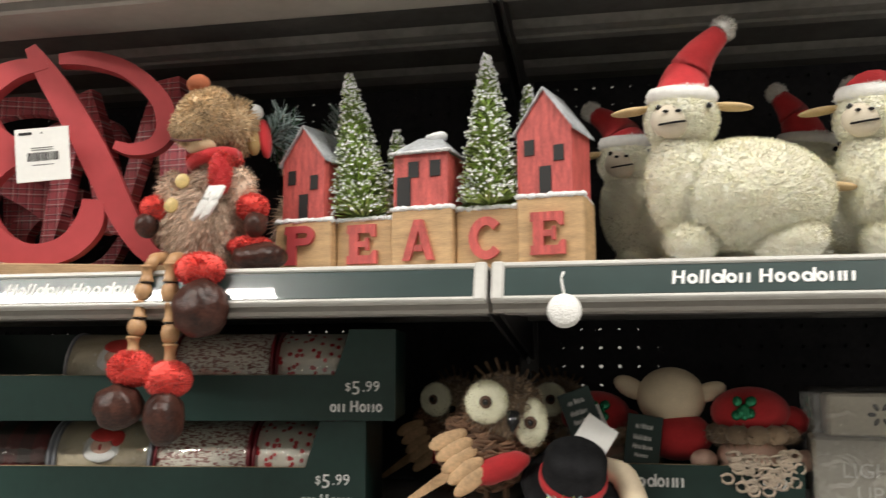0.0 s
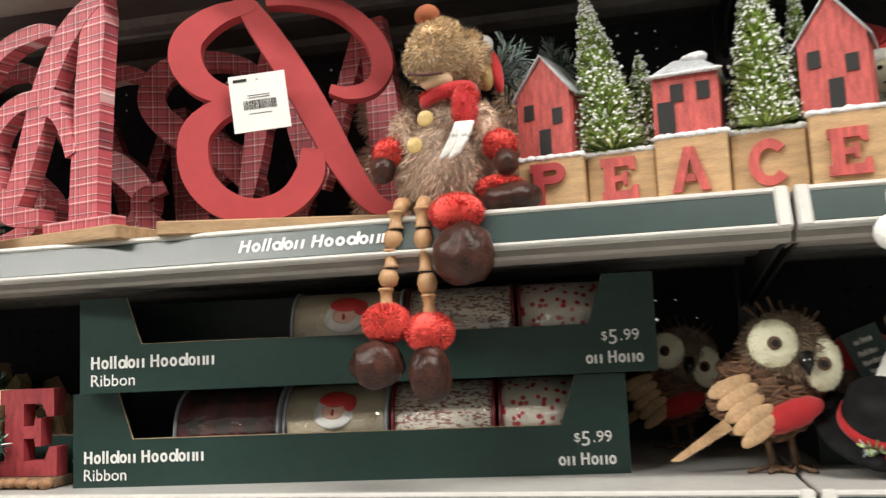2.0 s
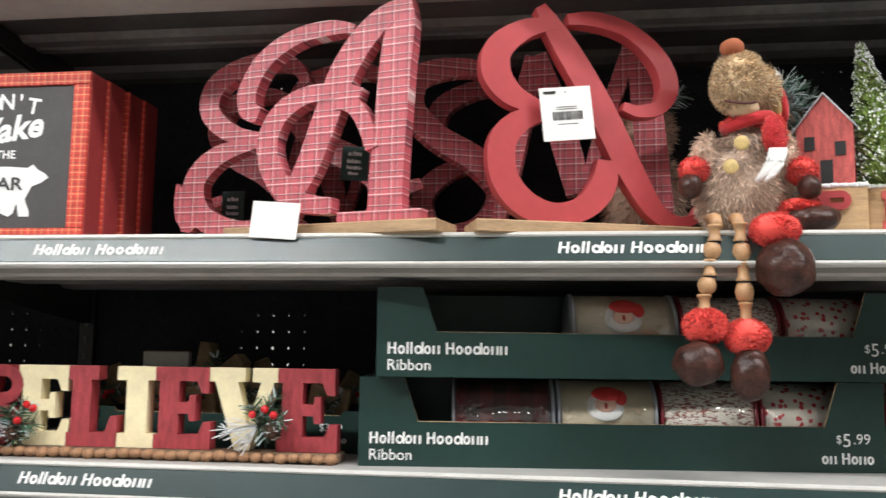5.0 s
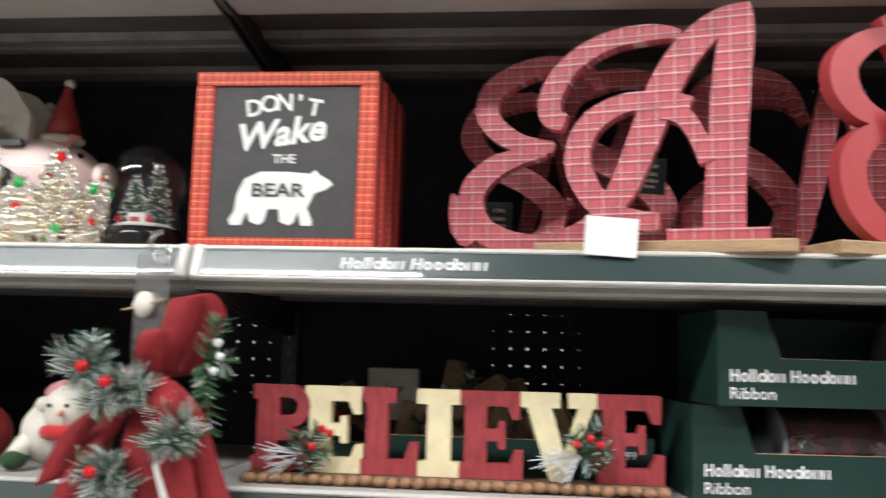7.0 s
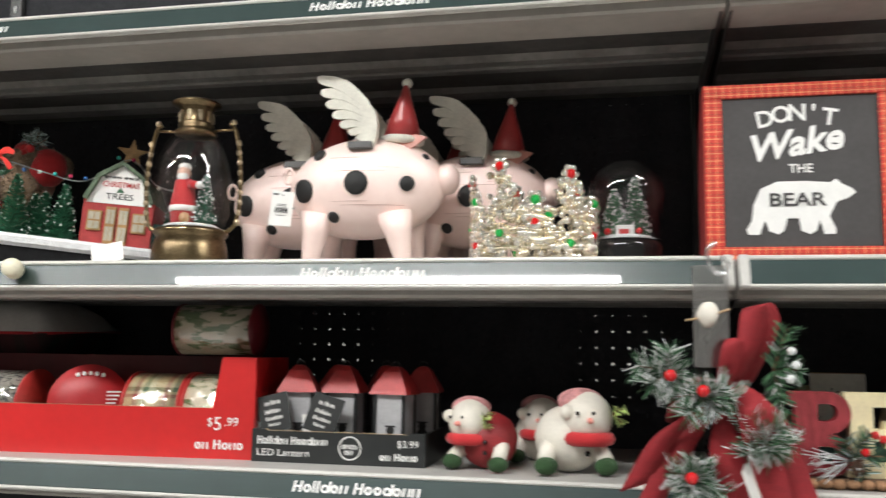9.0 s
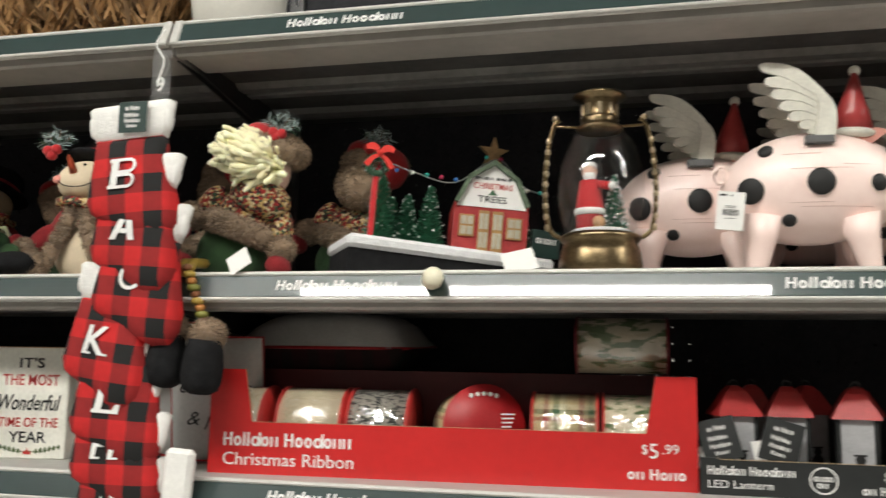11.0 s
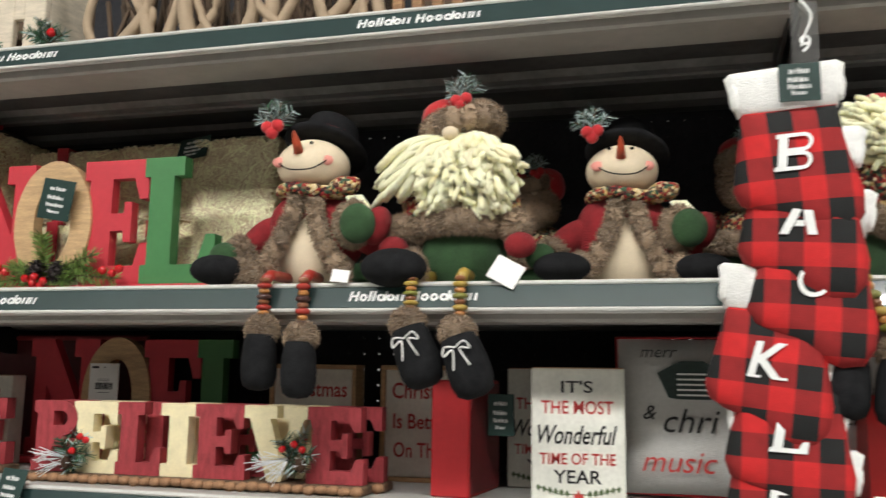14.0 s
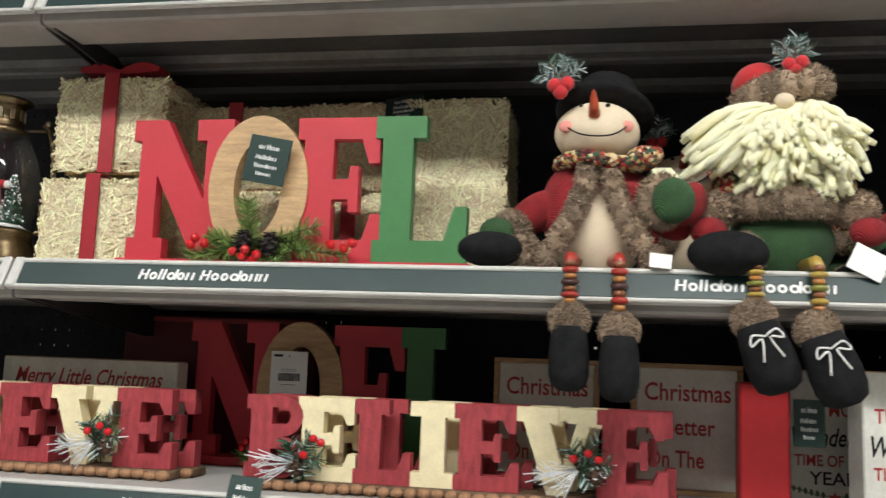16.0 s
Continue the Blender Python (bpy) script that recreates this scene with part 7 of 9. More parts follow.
def scrawl(name, ground, ink, scale=90):
    """Ribbon cloth printed with rows of small marks."""
    if name in MATS:
        return MATS[name]
    m, nt, b = nodes_of(name)
    L, N = nt.links, nt.nodes
    tc = N.new("ShaderNodeTexCoord")
    mp = N.new("ShaderNodeMapping")
    mp.inputs["Scale"].default_value = (1, 2.4, 2.4)
    nz = N.new("ShaderNodeTexNoise")
    nz.inputs["Scale"].default_value, nz.inputs["Detail"].default_value = scale, 6
    L.new(tc.outputs["Object"], mp.inputs["Vector"]), L.new(mp.outputs[0], nz.inputs["Vector"])
    r = N.new("ShaderNodeValToRGB")
    r.color_ramp.elements[0].color, r.color_ramp.elements[1].color = (*ink, 1), (*ground, 1)
    r.color_ramp.elements[0].position, r.color_ramp.elements[1].position = 0.43, 0.50
    L.new(nz.outputs[0], r.inputs[0]), L.new(r.outputs[0], b.inputs["Base Color"])
    b.inputs["Roughness"].default_value = 0.75
    MATS[name] = m
    return m


BURLAP = (0.70, 0.61, 0.43)
DOTTED = dots_print("berry_dot_ribbon", (0.82, 0.77, 0.66), (0.60, 0.02, 0.03), 120, 0.33)
SCRIPT = scrawl("script_print_ribbon", (0.82, 0.78, 0.68), (0.30, 0.12, 0.10), 190)
SPECKLE = scrawl("grey_lace_ribbon", (0.30, 0.28, 0.24), (0.04, 0.04, 0.04), 120)
SANTACLOTH = dots_print("santa_face_ribbon", BURLAP, (0.82, 0.78, 0.68), 60, 0.10)
HOLLY = scrawl("holly_print_ribbon", (0.58, 0.52, 0.38), (0.10, 0.16, 0.06), 38)
DARKPLAID = woven("dark_red_plaid_ribbon", [(0, (0.14, 0.012, 0.014)), (0.5, (0.03, 0.012, 0.012))], [(0, (0.14, 0.012, 0.014)), (0.5, (0.03, 0.012, 0.012))], 0.03, 0.03, 0.5)
TANPLAID = woven("tan_green_plaid_ribbon", [(0, (0.50, 0.40, 0.22)), (0.35, (0.28, 0.03, 0.03)), (0.5, (0.50, 0.42, 0.24)), (0.62, (0.05, 0.12, 0.05)), (0.8, (0.55, 0.5, 0.34))],
                 [(0, (0.50, 0.40, 0.22)), (0.35, (0.28, 0.03, 0.03)), (0.5, (0.50, 0.42, 0.24)), (0.62, (0.05, 0.12, 0.05)), (0.8, (0.55, 0.5, 0.34))], 0.042, 0.030, 0.6)
GREYFLANGE = mat("grey_plastic_flange", (0.30, 0.31, 0.34), 0.35)

for lvl, (x, y, rz, w, cargo) in enumerate(((-0.806, 0.822, 6.6, 0.560, ((0.100, 0.112, DARKPLAID), (0.216, 0.108, SANTACLOTH), (0.328, 0.104, SCRIPT), (0.436, 0.092, DOTTED))),
                                            (-0.784, 0.802, 8.4, 0.572, ((0.212, 0.114, SANTACLOTH), (0.330, 0.108, SCRIPT), (0.442, 0.092, DOTTED))))):
    T = pose(x, y, LOW + lvl * 0.0955, 0, 0, rz)
    tr = tray(T, w, 0.125, 0.047, 0.0945, GREENCARD, "dark green card tray for ribbon spools")
    part("brand_print", Geo().wordmark(MARK, 0.012, -0.0002, 0.024, 0.0165, 0.128, WHITE), tr)
    g = Geo()
    g.text("Ribbon", 0.012, -0.0002, 0.007, 0.0165, WHITE, align="LEFT", bold=0.004)
    part("lettering", g, tr)
    g = Geo()
    g.text("$", w - 0.052, -0.0002, 0.031, 0.012, WHITE, align="LEFT").text("5", w - 0.045, -0.0002, 0.027, 0.020, WHITE, align="LEFT").text(".99", w - 0.034, -0.0002, 0.030, 0.0155, WHITE, align="LEFT")
    part("price_lettering", g, tr)
    part("shop_print", Geo().wordmark("on Tono", w - 0.068, -0.0002, 0.009, 0.0155, 0.056, WHITE), tr)
    for sx, sw, face in cargo:
        sp = spool(T @ pose(sx, 0.060, 0.0028), sw, 0.0455, face, "clear-wrapped ribbon spool lying in a green tray", flange=GREYFLANGE if face in (SANTACLOTH, DARKPLAID) else None)
        if face is SANTACLOTH:
            g = Geo()
            g.ball((sw * 0.48, -0.0385, 0.062), (0.022, 0.0030, 0.017), WHITE, 18, rot=(-26, 0, 0)).ball((sw * 0.48, -0.0405, 0.064), (0.012, 0.0025, 0.009), PEACH, 14, rot=(-26, 0, 0)).ball((sw * 0.48, -0.0430, 0.063), (0.0022, 0.0012, 0.004), REDINK, 8, rot=(-26, 0, 0))
            g.ball((sw * 0.48 + 0.002, -0.0345, 0.0755), (0.017, 0.0030, 0.010), REDINK, 16, rot=(-44, 0, 0)).ball((sw * 0.48 + 0.017, -0.0365, 0.0715), (0.007, 0.0030, 0.010), REDINK, 12, rot=(-40, 0, 0))
            part("face_print", g, sp, "printed white-bearded face")

T = pose(-2.488, 0.826, LOW, 0, 0, 2.8)
# back panel gets a darker red: the shade inside the tray, as colour
tr = tray(T, 0.590, 0.125, 0.063, 0.128, REDCARD, "bright red card tray for ribbon spools", 0.050, 0.016, mat("shaded_red_card", (0.10, 0.010, 0.012), 0.5, 0, 0.1, 20, 0.03))
part("brand_print", Geo().wordmark(MARK, 0.020, -0.0002, 0.034, 0.022, 0.166, WHITE), tr)
part("lettering", Geo().text("Christmas Ribbon", 0.020, -0.0002, 0.011, 0.022, WHITE, align="LEFT", width=0.168), tr)
g = Geo()
g.text("$", 0.528, -0.0002, 0.041, 0.015, WHITE, align="LEFT").text("5", 0.537, -0.0002, 0.036, 0.024, WHITE, align="LEFT").text(".99", 0.551, -0.0002, 0.041, 0.016, WHITE, align="LEFT")
part("price_lettering", g, tr)
part("shop_print", Geo().wordmark("on Tono", 0.512, -0.0002, 0.012, 0.016, 0.066, WHITE), tr)
for sx, sw, face in ((0.010, 0.050, SANTACLOTH), (0.080, 0.086, SANTACLOTH), (0.172, 0.078, SPECKLE), (0.400, 0.080, TANPLAID), (0.484, 0.072, HOLLY)):
    spool(T @ pose(sx, 0.062, 0.0028), sw, 0.052, face, "clear-wrapped ribbon spool standing in a red tray", flange=REDINK)
sp = thing("ribbon_spool", T @ pose(0.322, 0.066, 0.060, 0, 0, 0), "plaid ribbon spool turned with its red end outward", "ribbon spool", "ribbon spools")
FT = pose(0.008, -0.004, 0, 84, 0, 24)
part("end_disc", Geo().lathe([(0.009, 0.030), (0.052, 0.030), (0.052, 0.032), (0.009, 0.032)], mat("red_spool_card", (0.40, 0.018, 0.022), 0.45, 0, 0.1, 40, 0.03), 40, FT), sp, "round red printed end card")
part("ribbon", Geo().lathe([(0.0, -0.030), (0.050, -0.030), (0.050, 0.029), (0.0, 0.029)], TANPLAID, 36, FT), sp)
g = Geo()
for k in range(5):
    g.ball((-0.016 + k * 0.008, 0.040 - 0.0006 * (k - 2) ** 2, 0.0325), (0.0032, 0.0032, 0.0006), WHITE, 8, M=FT)
for k in range(6):
    g.box(0.022, 0.014 - k * 0.005, 0.0322, 0.040 - 0.002 * k, 0.016 - k * 0.005, 0.0326, WHITE, 0.0001, FT)
part("print", g, sp)
spool(pose(-2.040, 0.925, LOW + 0.1285, 0, 0, 2), 0.112, 0.036, HOLLY, "holly print ribbon spool lying on the red tray")

# grey cushion on its side behind the red tray, and two printed cushions
PILLOWDARK = woven("dark_plaid_cushion", [(0, (0.045, 0.012, 0.014)), (0.6, (0.012, 0.02, 0.014))], [(0, (0.045, 0.012, 0.014)), (0.6, (0.012, 0.02, 0.014))], 0.04, 0.04, 0.9, 0.4)
LINEN = mat("off_white_linen", (0.54, 0.53, 0.51), 0.95, 0, 0.08, 30, 0.4, 500)


def cushion(M, w, h, d, front, back, label):
    """A square cushion standing on its edge, pinched at the seams, faced by -y."""
    t = thing("cushion", M, label, "cushion", "cushions")
    n = 14
    for nm, s, m in (("front_cover", -1, front), ("back_cover", 1, back)):
        v, f = [], []
        for i in range(n + 1):
            for j in range(n + 1):
                u, q = 2 * i / n - 1, 2 * j / n - 1
                b = max(0.0, (1 - abs(u) ** 3.2) * (1 - abs(q) ** 3.2)) ** 0.5
                pin = 1 - 0.05 * (1 - (u * q) ** 2)
                v.append((u * w / 2 * (1 - 0.05 * (1 - abs(u)) * q * q), s * b * d / 2, h / 2 + q * h / 2 * (1 - 0.04 * (1 - u * u) * abs(q))))
        for i in range(n):
            for j in range(n):
                a = [i * (n + 1) + j, (i + 1) * (n + 1) + j, (i + 1) * (n + 1) + j + 1, i * (n + 1) + j + 1]
                f.append(a if s < 0 else a[::-1])
        part(nm, Geo().add(v, f, m, True), t)
    part("piping", Geo().tube([(-w / 2, 0, 0.003), (w / 2, 0, 0.003), (w / 2, 0, h - 0.001), (-w / 2, 0, h - 0.001), (-w / 2, 0, 0.003)], 0.0022, REDCLOTH, 6), t, "red piped seam")
    return t


c = cushion(pose(-2.640, 0.945, LOW + 0.002, 6, 0, -4), 0.205, 0.190, 0.06, LINEN, LINEN, "off-white linen cushion printed with a jumper and script")
g = Geo()
g.prism([(-0.052, 0.150), (-0.040, 0.122), (-0.030, 0.120), (0.006, 0.120), (0.016, 0.122), (0.030, 0.128), (0.024, 0.142), (0.010, 0.158), (0.0, 0.164), (-0.024, 0.164), (-0.034, 0.160)][::1], -0.0325, -0.0315, mat("dark_green_print", (0.03, 0.045, 0.04), 0.9))
for k in range(5):
    g.box(-0.030, -0.0330, 0.124 + k * 0.006, 0.006, -0.0324, 0.126 + k * 0.006, WHITE, 0.0001)
g.text("chri", -0.015, -0.0318, 0.082, 0.040, INK, shear=0.3).text("music", -0.030, -0.0300, 0.036, 0.036, REDINK, shear=0.3).text("merr", -0.05, -0.029, 0.168, 0.020, INK, shear=0.3).text("hum", 0.045, -0.029, 0.150, 0.024, INK, shear=0.3).text("&", -0.062, -0.029, 0.096, 0.024, INK, shear=0.3)
part("print", g, c, "dark script printing")
c = cushion(pose(-2.515, 0.905, LOW + 0.002, 8, 0, 4), 0.130, 0.170, 0.05, LINEN, LINEN, "off-white linen cushion with dark script printing")
part("print", Geo().text("christmas", 0.01, -0.0268, 0.098, 0.026, INK, shear=0.3, width=0.10).text("& jesus", 0.012, -0.0265, 0.056, 0.026, INK, shear=0.3, width=0.085), c)
cushion(pose(-2.400, 0.955, LOW + 0.158, -88, 0, 0), 0.250, 0.190, 0.105, LINEN, PILLOWDARK, "dark plaid cushion with grey back lying on stock")
STOCK = mat("plain_brown_carton", (0.16, 0.11, 0.07), 0.8, 0, 0.15, 30, 0.1)
t = thing("stock_carton", pose(-2.395, 1.05, LOW), "plain brown stock carton under the cushion", "carton")
part("body", Geo().box(-0.11, -0.03, 0, 0.11, 0.09, 0.106, STOCK, 0.002), t)
part("tape", Geo().box(-0.11, 0.02, 0.1062, 0.11, 0.045, 0.1067, KRAFT, 0.0001), t)


# cut-out word signs in red and cream on a bark base
def believe(M, sprigs=True, label="red and cream letters spelling BELIEVE on a bark base"):
    t = thing("word_sign", M, label, "word sign", "word signs")
    h, z0 = 0.090, 0.0115
    bs = part("bark_base", Geo().box(0, 0.004, 0, 0.440, 0.040, 0.011, BARK, 0.002), t)
    rnd = random.Random(8)
    slice_mesh = Geo().lathe([(0.0, -0.003), (0.0058, -0.003), (0.0064, -0.002), (0.0064, 0.006)], mat("sawn_twig_end", (0.30, 0.16, 0.08), 0.8, 0, 0.35, 120, 0.3), 9, pose(0, 0, 0, 90, 0, 0)).mesh("twig_slice")
    for k in range(32):
        sl = new("twig_slice", slice_mesh)
        sl.parent = bs
        sl.matrix_basis = pose(0.007 + k * 0.01375, 0.001, 0.006 + rnd.uniform(-0.001, 0.001), rnd.uniform(-8, 8), rnd.uniform(-8, 8), 0) @ Matrix.Diagonal((rnd.uniform(0.9, 1.08), 1, rnd.uniform(0.75, 0.9), 1))
    xs = ((0.004, 0.062), (0.060, 0.064), (0.122, 0.060), (0.180, 0.048), (0.226, 0.066), (0.288, 0.084), (0.368, 0.068))
    for k, (ch, (x, w)) in enumerate(zip("BELIEVE", xs)):
        g = Geo()
        slab(g, ch, x, z0, w, h, 0.012 + 0.0012 * (k % 2), 0.030 + 0.0008 * (k % 2), WORNBEL if k % 2 == 0 else CREAM, 0.0155, 0.023)
        part("letter", g, t)
    if sprigs:
        for sx, sz, sd in ((0.062, 0.030, 1), (0.350, 0.040, 2)):
            sg = part("twig_spray", Geo(), t, "frosted pine spray with berries")
            g = Geo()
            sprig(g, (sx, 0.004, sz), [(sx + 0.020, 0.0, sz + 0.030), (sx + 0.030, -0.002, sz + 0.006), (sx + 0.012, -0.002, sz - 0.012), (sx - 0.006, 0.0, sz + 0.022)], DEEPNEEDLE, 60, 0.016, sd + 60, FROST, None, 0.25)
            part("needles", g, sg)
            g = Geo()
            r2 = random.Random(sd)
            for q in range(14):
                a = math.radians(r2.uniform(150, 235) if sd == 1 else r2.uniform(150, 260))
                L = r2.uniform(0.03, 0.056)
                e = (sx + L * math.cos(a), -0.002 + r2.uniform(-0.006, 0.004), max(0.006, sz + 0.6 * L * math.sin(a)))
                m_ = mixp((sx, 0.004, sz), e, 0.6)
                g.tube([(sx, 0.004, sz), m_, e], 0.00065, SNOW, 5)
                g.tube([m_, (m_[0] - 0.012, m_[1] - 0.002, m_[2] + r2.uniform(-0.010, 0.012))], 0.00055, SNOW, 5)
            part("frosted_spray", g, sg)
            for bx_, bz in ((0.010, 0.018), (0.020, 0.012), (-0.004, 0.012)) if sd == 2 else ((0.022, 0.028), (0.030, 0.024), (0.012, 0.010)):
                part("berry", Geo().ball((sx + bx_, -0.006, sz + bz), 0.0045, BERRY, 10), sg)
            g = Geo()
            pinecone(g, (sx + (0.018 if sd == 2 else 0.004), -0.004, sz - 0.006), 0.011, None, sd, None, SNOW)
            part("pine_cone", g, sg)
    return t


WORNBEL = mat("barn_red_worn_paint", (0.31, 0.034, 0.042), 0.6, 0, 0.30, 60, 0.15, 180, stretch=(3, 3, 0.8))
believe(pose(-1.268, 0.815, LOW, 0, 0, 0.5))
# burlap bows with pine picks in a card tray behind the letters
JUTE = mat("tan_burlap", (0.22, 0.155, 0.08), 0.95, 0, 0.3, 90, 0.7, 700)
tray(pose(-1.235, 0.965, LOW), 0.400, 0.17, 0.030, 0.032, GREENCARD, "low dark green card tray of burlap bow picks", 0.02, 0.002)


def bow_pick(M, seed, label="tan burlap bow with a green pine sprig"):
    t = thing("burlap_bow", M, label, "bow", "burlap bows")
    rnd = random.Random(seed)
    for s in (-1, 1):
        g = Geo()
        tipx, tipz = s * rnd.uniform(0.028, 0.040), 0.086 + rnd.uniform(-0.006, 0.014)
        g.prism([(0.0, 0.060), (s * 0.016, 0.048), (tipx, tipz - 0.030), (tipx + s * 0.004, tipz), (tipx - s * 0.012, tipz + 0.004), (s * 0.004, 0.074)][::s], -0.006, 0.006, JUTE)
        part("loop", g, t)
        part("tail", Geo().prism([(0, 0.058), (s * 0.014, 0.054), (s * 0.030, 0.006), (s * 0.016, 0.004)][::s], 0.001, 0.004, JUTE), t)
    g = Geo()
    sprig(g, (0, -0.008, 0.066), [(-0.022, -0.012, 0.056), (0.020, -0.012, 0.054), (0.004, -0.012, 0.086)], DEEPNEEDLE, 60, 0.012, seed, FROST, None, 0.2)
    part("pine_sprig", g, t)
    for k in range(3):
        part("berry", Geo().ball((-0.006 + 0.007 * k, -0.014, 0.062 + 0.003 * (k % 2)), 0.0042, BERRY, 8), t)
    return t


for k, (x, y, tilt, rz) in enumerate(((-1.185, 1.060, -38, 25), (-1.070, 1.030, 22, -30), (-0.968, 1.040, -34, 30), (-0.900, 1.070, 40, 45))):
    bow_pick(pose(x, y, LOW + 0.0145 + 0.004 * (k % 2), 0, tilt, rz) @ Matrix.Scale((0.90, 1.18, 1.02, 0.86)[k], 4), 400 + k)


believe(pose(-3.494, 0.820, LOW, 0, 0, 0.5) @ Matrix.Diagonal((1.06, 1, 1.0, 1)), True, "worn red and cream BELIEVE letter sign in front")
believe(pose(-3.482, 0.858, LOW, 0, 0, 0.8) @ Matrix.Diagonal((1.06, 1, 1.0, 1)), False, "worn red and cream BELIEVE letter sign behind another")
believe(pose(-4.045, 0.820, LOW, 0, 0, 1.5) @ Matrix.Diagonal((1.06, 1, 1.0, 1)), True, "worn red and cream BELIEVE letter sign farther along")
believe(pose(-4.033, 0.858, LOW, 0, 0, 1.0) @ Matrix.Diagonal((1.06, 1, 1.0, 1)), False, "worn red and cream BELIEVE letter sign behind another")
n2 = noel_sign(pose(-3.655, 1.010, LOW, 0, 0, 0) @ Matrix.Diagonal((0.95, 1, 1.03, 1)), False)
price_card(pose(-3.500, 0.985, LOW + 0.090, 0, 0, 0), 0.050, 0.062, "white barcode tag hung on the wooden letter O")
t = thing("box_sign", pose(-3.800, 1.095, LOW), "dark red box sign standing at the back", "box sign")
part("body", Geo().box(0, 0, 0, 0.30, 0.035, 0.20, mat("deep_red_paint", (0.14, 0.012, 0.016), 0.5), 0.002), t)
part("rim", Geo().box(0.004, -0.003, 0.190, 0.296, 0, 0.197, REDPAINT, 0.001), t)

SIGNWHITE = mat("distressed_white_board", (0.80, 0.79, 0.71), 0.65, 0, 0.10, 25, 0.15, 120)


def saying(M, w, h, d, lines, label, frame_mat=None, group="printed box signs"):
    t = thing("box_sign", M, label, "box sign", group)
    part("board", Geo().box(0, 0, 0, w, d, h, SIGNWHITE, 0.0015), t)
    if frame_mat:
        for k, (a, b) in enumerate((((-0.006, -0.006), (w + 0.006, 0)), ((-0.006, h), (w + 0.006, h + 0.006)), ((-0.006, 0), (0, h)), ((w, 0), (w + 0.006, h)))):
            part("frame_strip", Geo().box(a[0], -0.004, a[1], b[0], d, b[1], frame_mat, 0.0008), t)
    else:
        part("worn_edge", Geo().box(0.0015, 0.0008, h - 0.0008, w - 0.0015, d - 0.001, h + 0.0006, OAKH, 0.0002), t)
    for body, x, z, size, width, m, sh in lines:
        part("lettering", Geo().text(body, x, -0.0002, z, size, m, shear=sh, width=width, bold=0.012), t)
    return t


MOST = (("IT'S", 0.0525, 0.124, 0.019, 0.036, INK, 0), ("THE MOST", 0.0525, 0.100, 0.021, 0.082, REDINK, 0), ("Wonderful", 0.0525, 0.066, 0.030, 0.090, INK, 0.3), ("TIME OF THE", 0.0525, 0.043, 0.018, 0.086, REDINK, 0), ("YEAR", 0.0525, 0.022, 0.021, 0.054, INK, 0))


def garland(t, w):
    g = Geo()
    for s in (-1, 1):
        g.tube(spline([(w / 2, -0.0006, 0.010), (w / 2 + s * 0.022, -0.0006, 0.010), (w / 2 + s * 0.045, -0.0006, 0.018)], 4), 0.0005, mat("leaf_print", (0.10, 0.14, 0.06), 0.7), 4)
        for k in range(6):
            x = w / 2 + s * (0.010 + k * 0.0065)
            for q in (-1, 1):
                g.prism([(x, 0.0105 + k * 0.0012), (x + s * 0.003, 0.0105 + k * 0.0012 + q * 0.0042), (x + s * 0.0052, 0.0112 + k * 0.0012)][::(1 if s * q < 0 else -1)], -0.0008, -0.0002, mat("leaf_print", (0.10, 0.14, 0.06), 0.7))
    part("leaf_print", g, t)
    part("maple_print", Geo().prism([(w / 2 - 0.005, 0.006), (w / 2 + 0.005, 0.006), (w / 2 + 0.006, 0.011), (w / 2 + 0.002, 0.010), (w / 2, 0.015), (w / 2 - 0.002, 0.010), (w / 2 - 0.006, 0.011)], -0.0009, -0.0003, REDINK), t)


a = saying(pose(-2.837, 0.862, LOW, 0, 0, 8), 0.107, 0.152, 0.038, MOST, "white distressed box sign with red and black lettering", None)
garland(a, 0.107)
for m in (pose(-2.888, 0.985, LOW, 0, 0, 2), pose(-2.735, 0.990, LOW, 0, 0, 2)):
    copy_thing(a, m)
BETTER = (("Christmas", 0.060, 0.104, 0.030, 0.100, REDINK, 0), ("Is Better", 0.052, 0.064, 0.028, 0.080, REDINK, 0), ("On The", 0.046, 0.026, 0.028, 0.066, REDINK, 0))
a = saying(pose(-3.226, 0.995, LOW + 0.0062, 0, 0, 0), 0.118, 0.142, 0.03, BETTER, "white board sign with red lettering in wood frame", OAK)
copy_thing(a, pose(-3.058, 0.990, LOW + 0.0062, 0, 0, 0))
saying(pose(-3.900, 0.965, LOW), 0.255, 0.132, 0.03, (("Merry Little Christmas", 0.128, 0.098, 0.030, 0.215, REDINK, 0.3), ("have yourself a", 0.128, 0.050, 0.030, 0.160, REDINK, 0.3)), "long white board sign with red script lettering")
t = thing("box_sign", pose(-2.957, 0.862, LOW, 0, 0, -6), "bright red box sign standing edge on", "box sign")
part("edge", Geo().box(0, 0, 0, 0.048, 0.118, 0.136, mat("bright_red_paint", (0.44, 0.016, 0.020), 0.45, 0, 0.08, 20, 0.05), 0.002), t)
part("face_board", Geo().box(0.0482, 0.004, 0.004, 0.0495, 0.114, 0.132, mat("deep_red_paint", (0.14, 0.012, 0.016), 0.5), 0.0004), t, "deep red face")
green_tag(pose(-2.880, 0.900, LOW + 0.070, 0, 0, 0), 0.032, 0.05)
green_tag(pose(-3.463, 0.758, LOW - 0.028, -16, 4, 0), 0.036, 0.050)

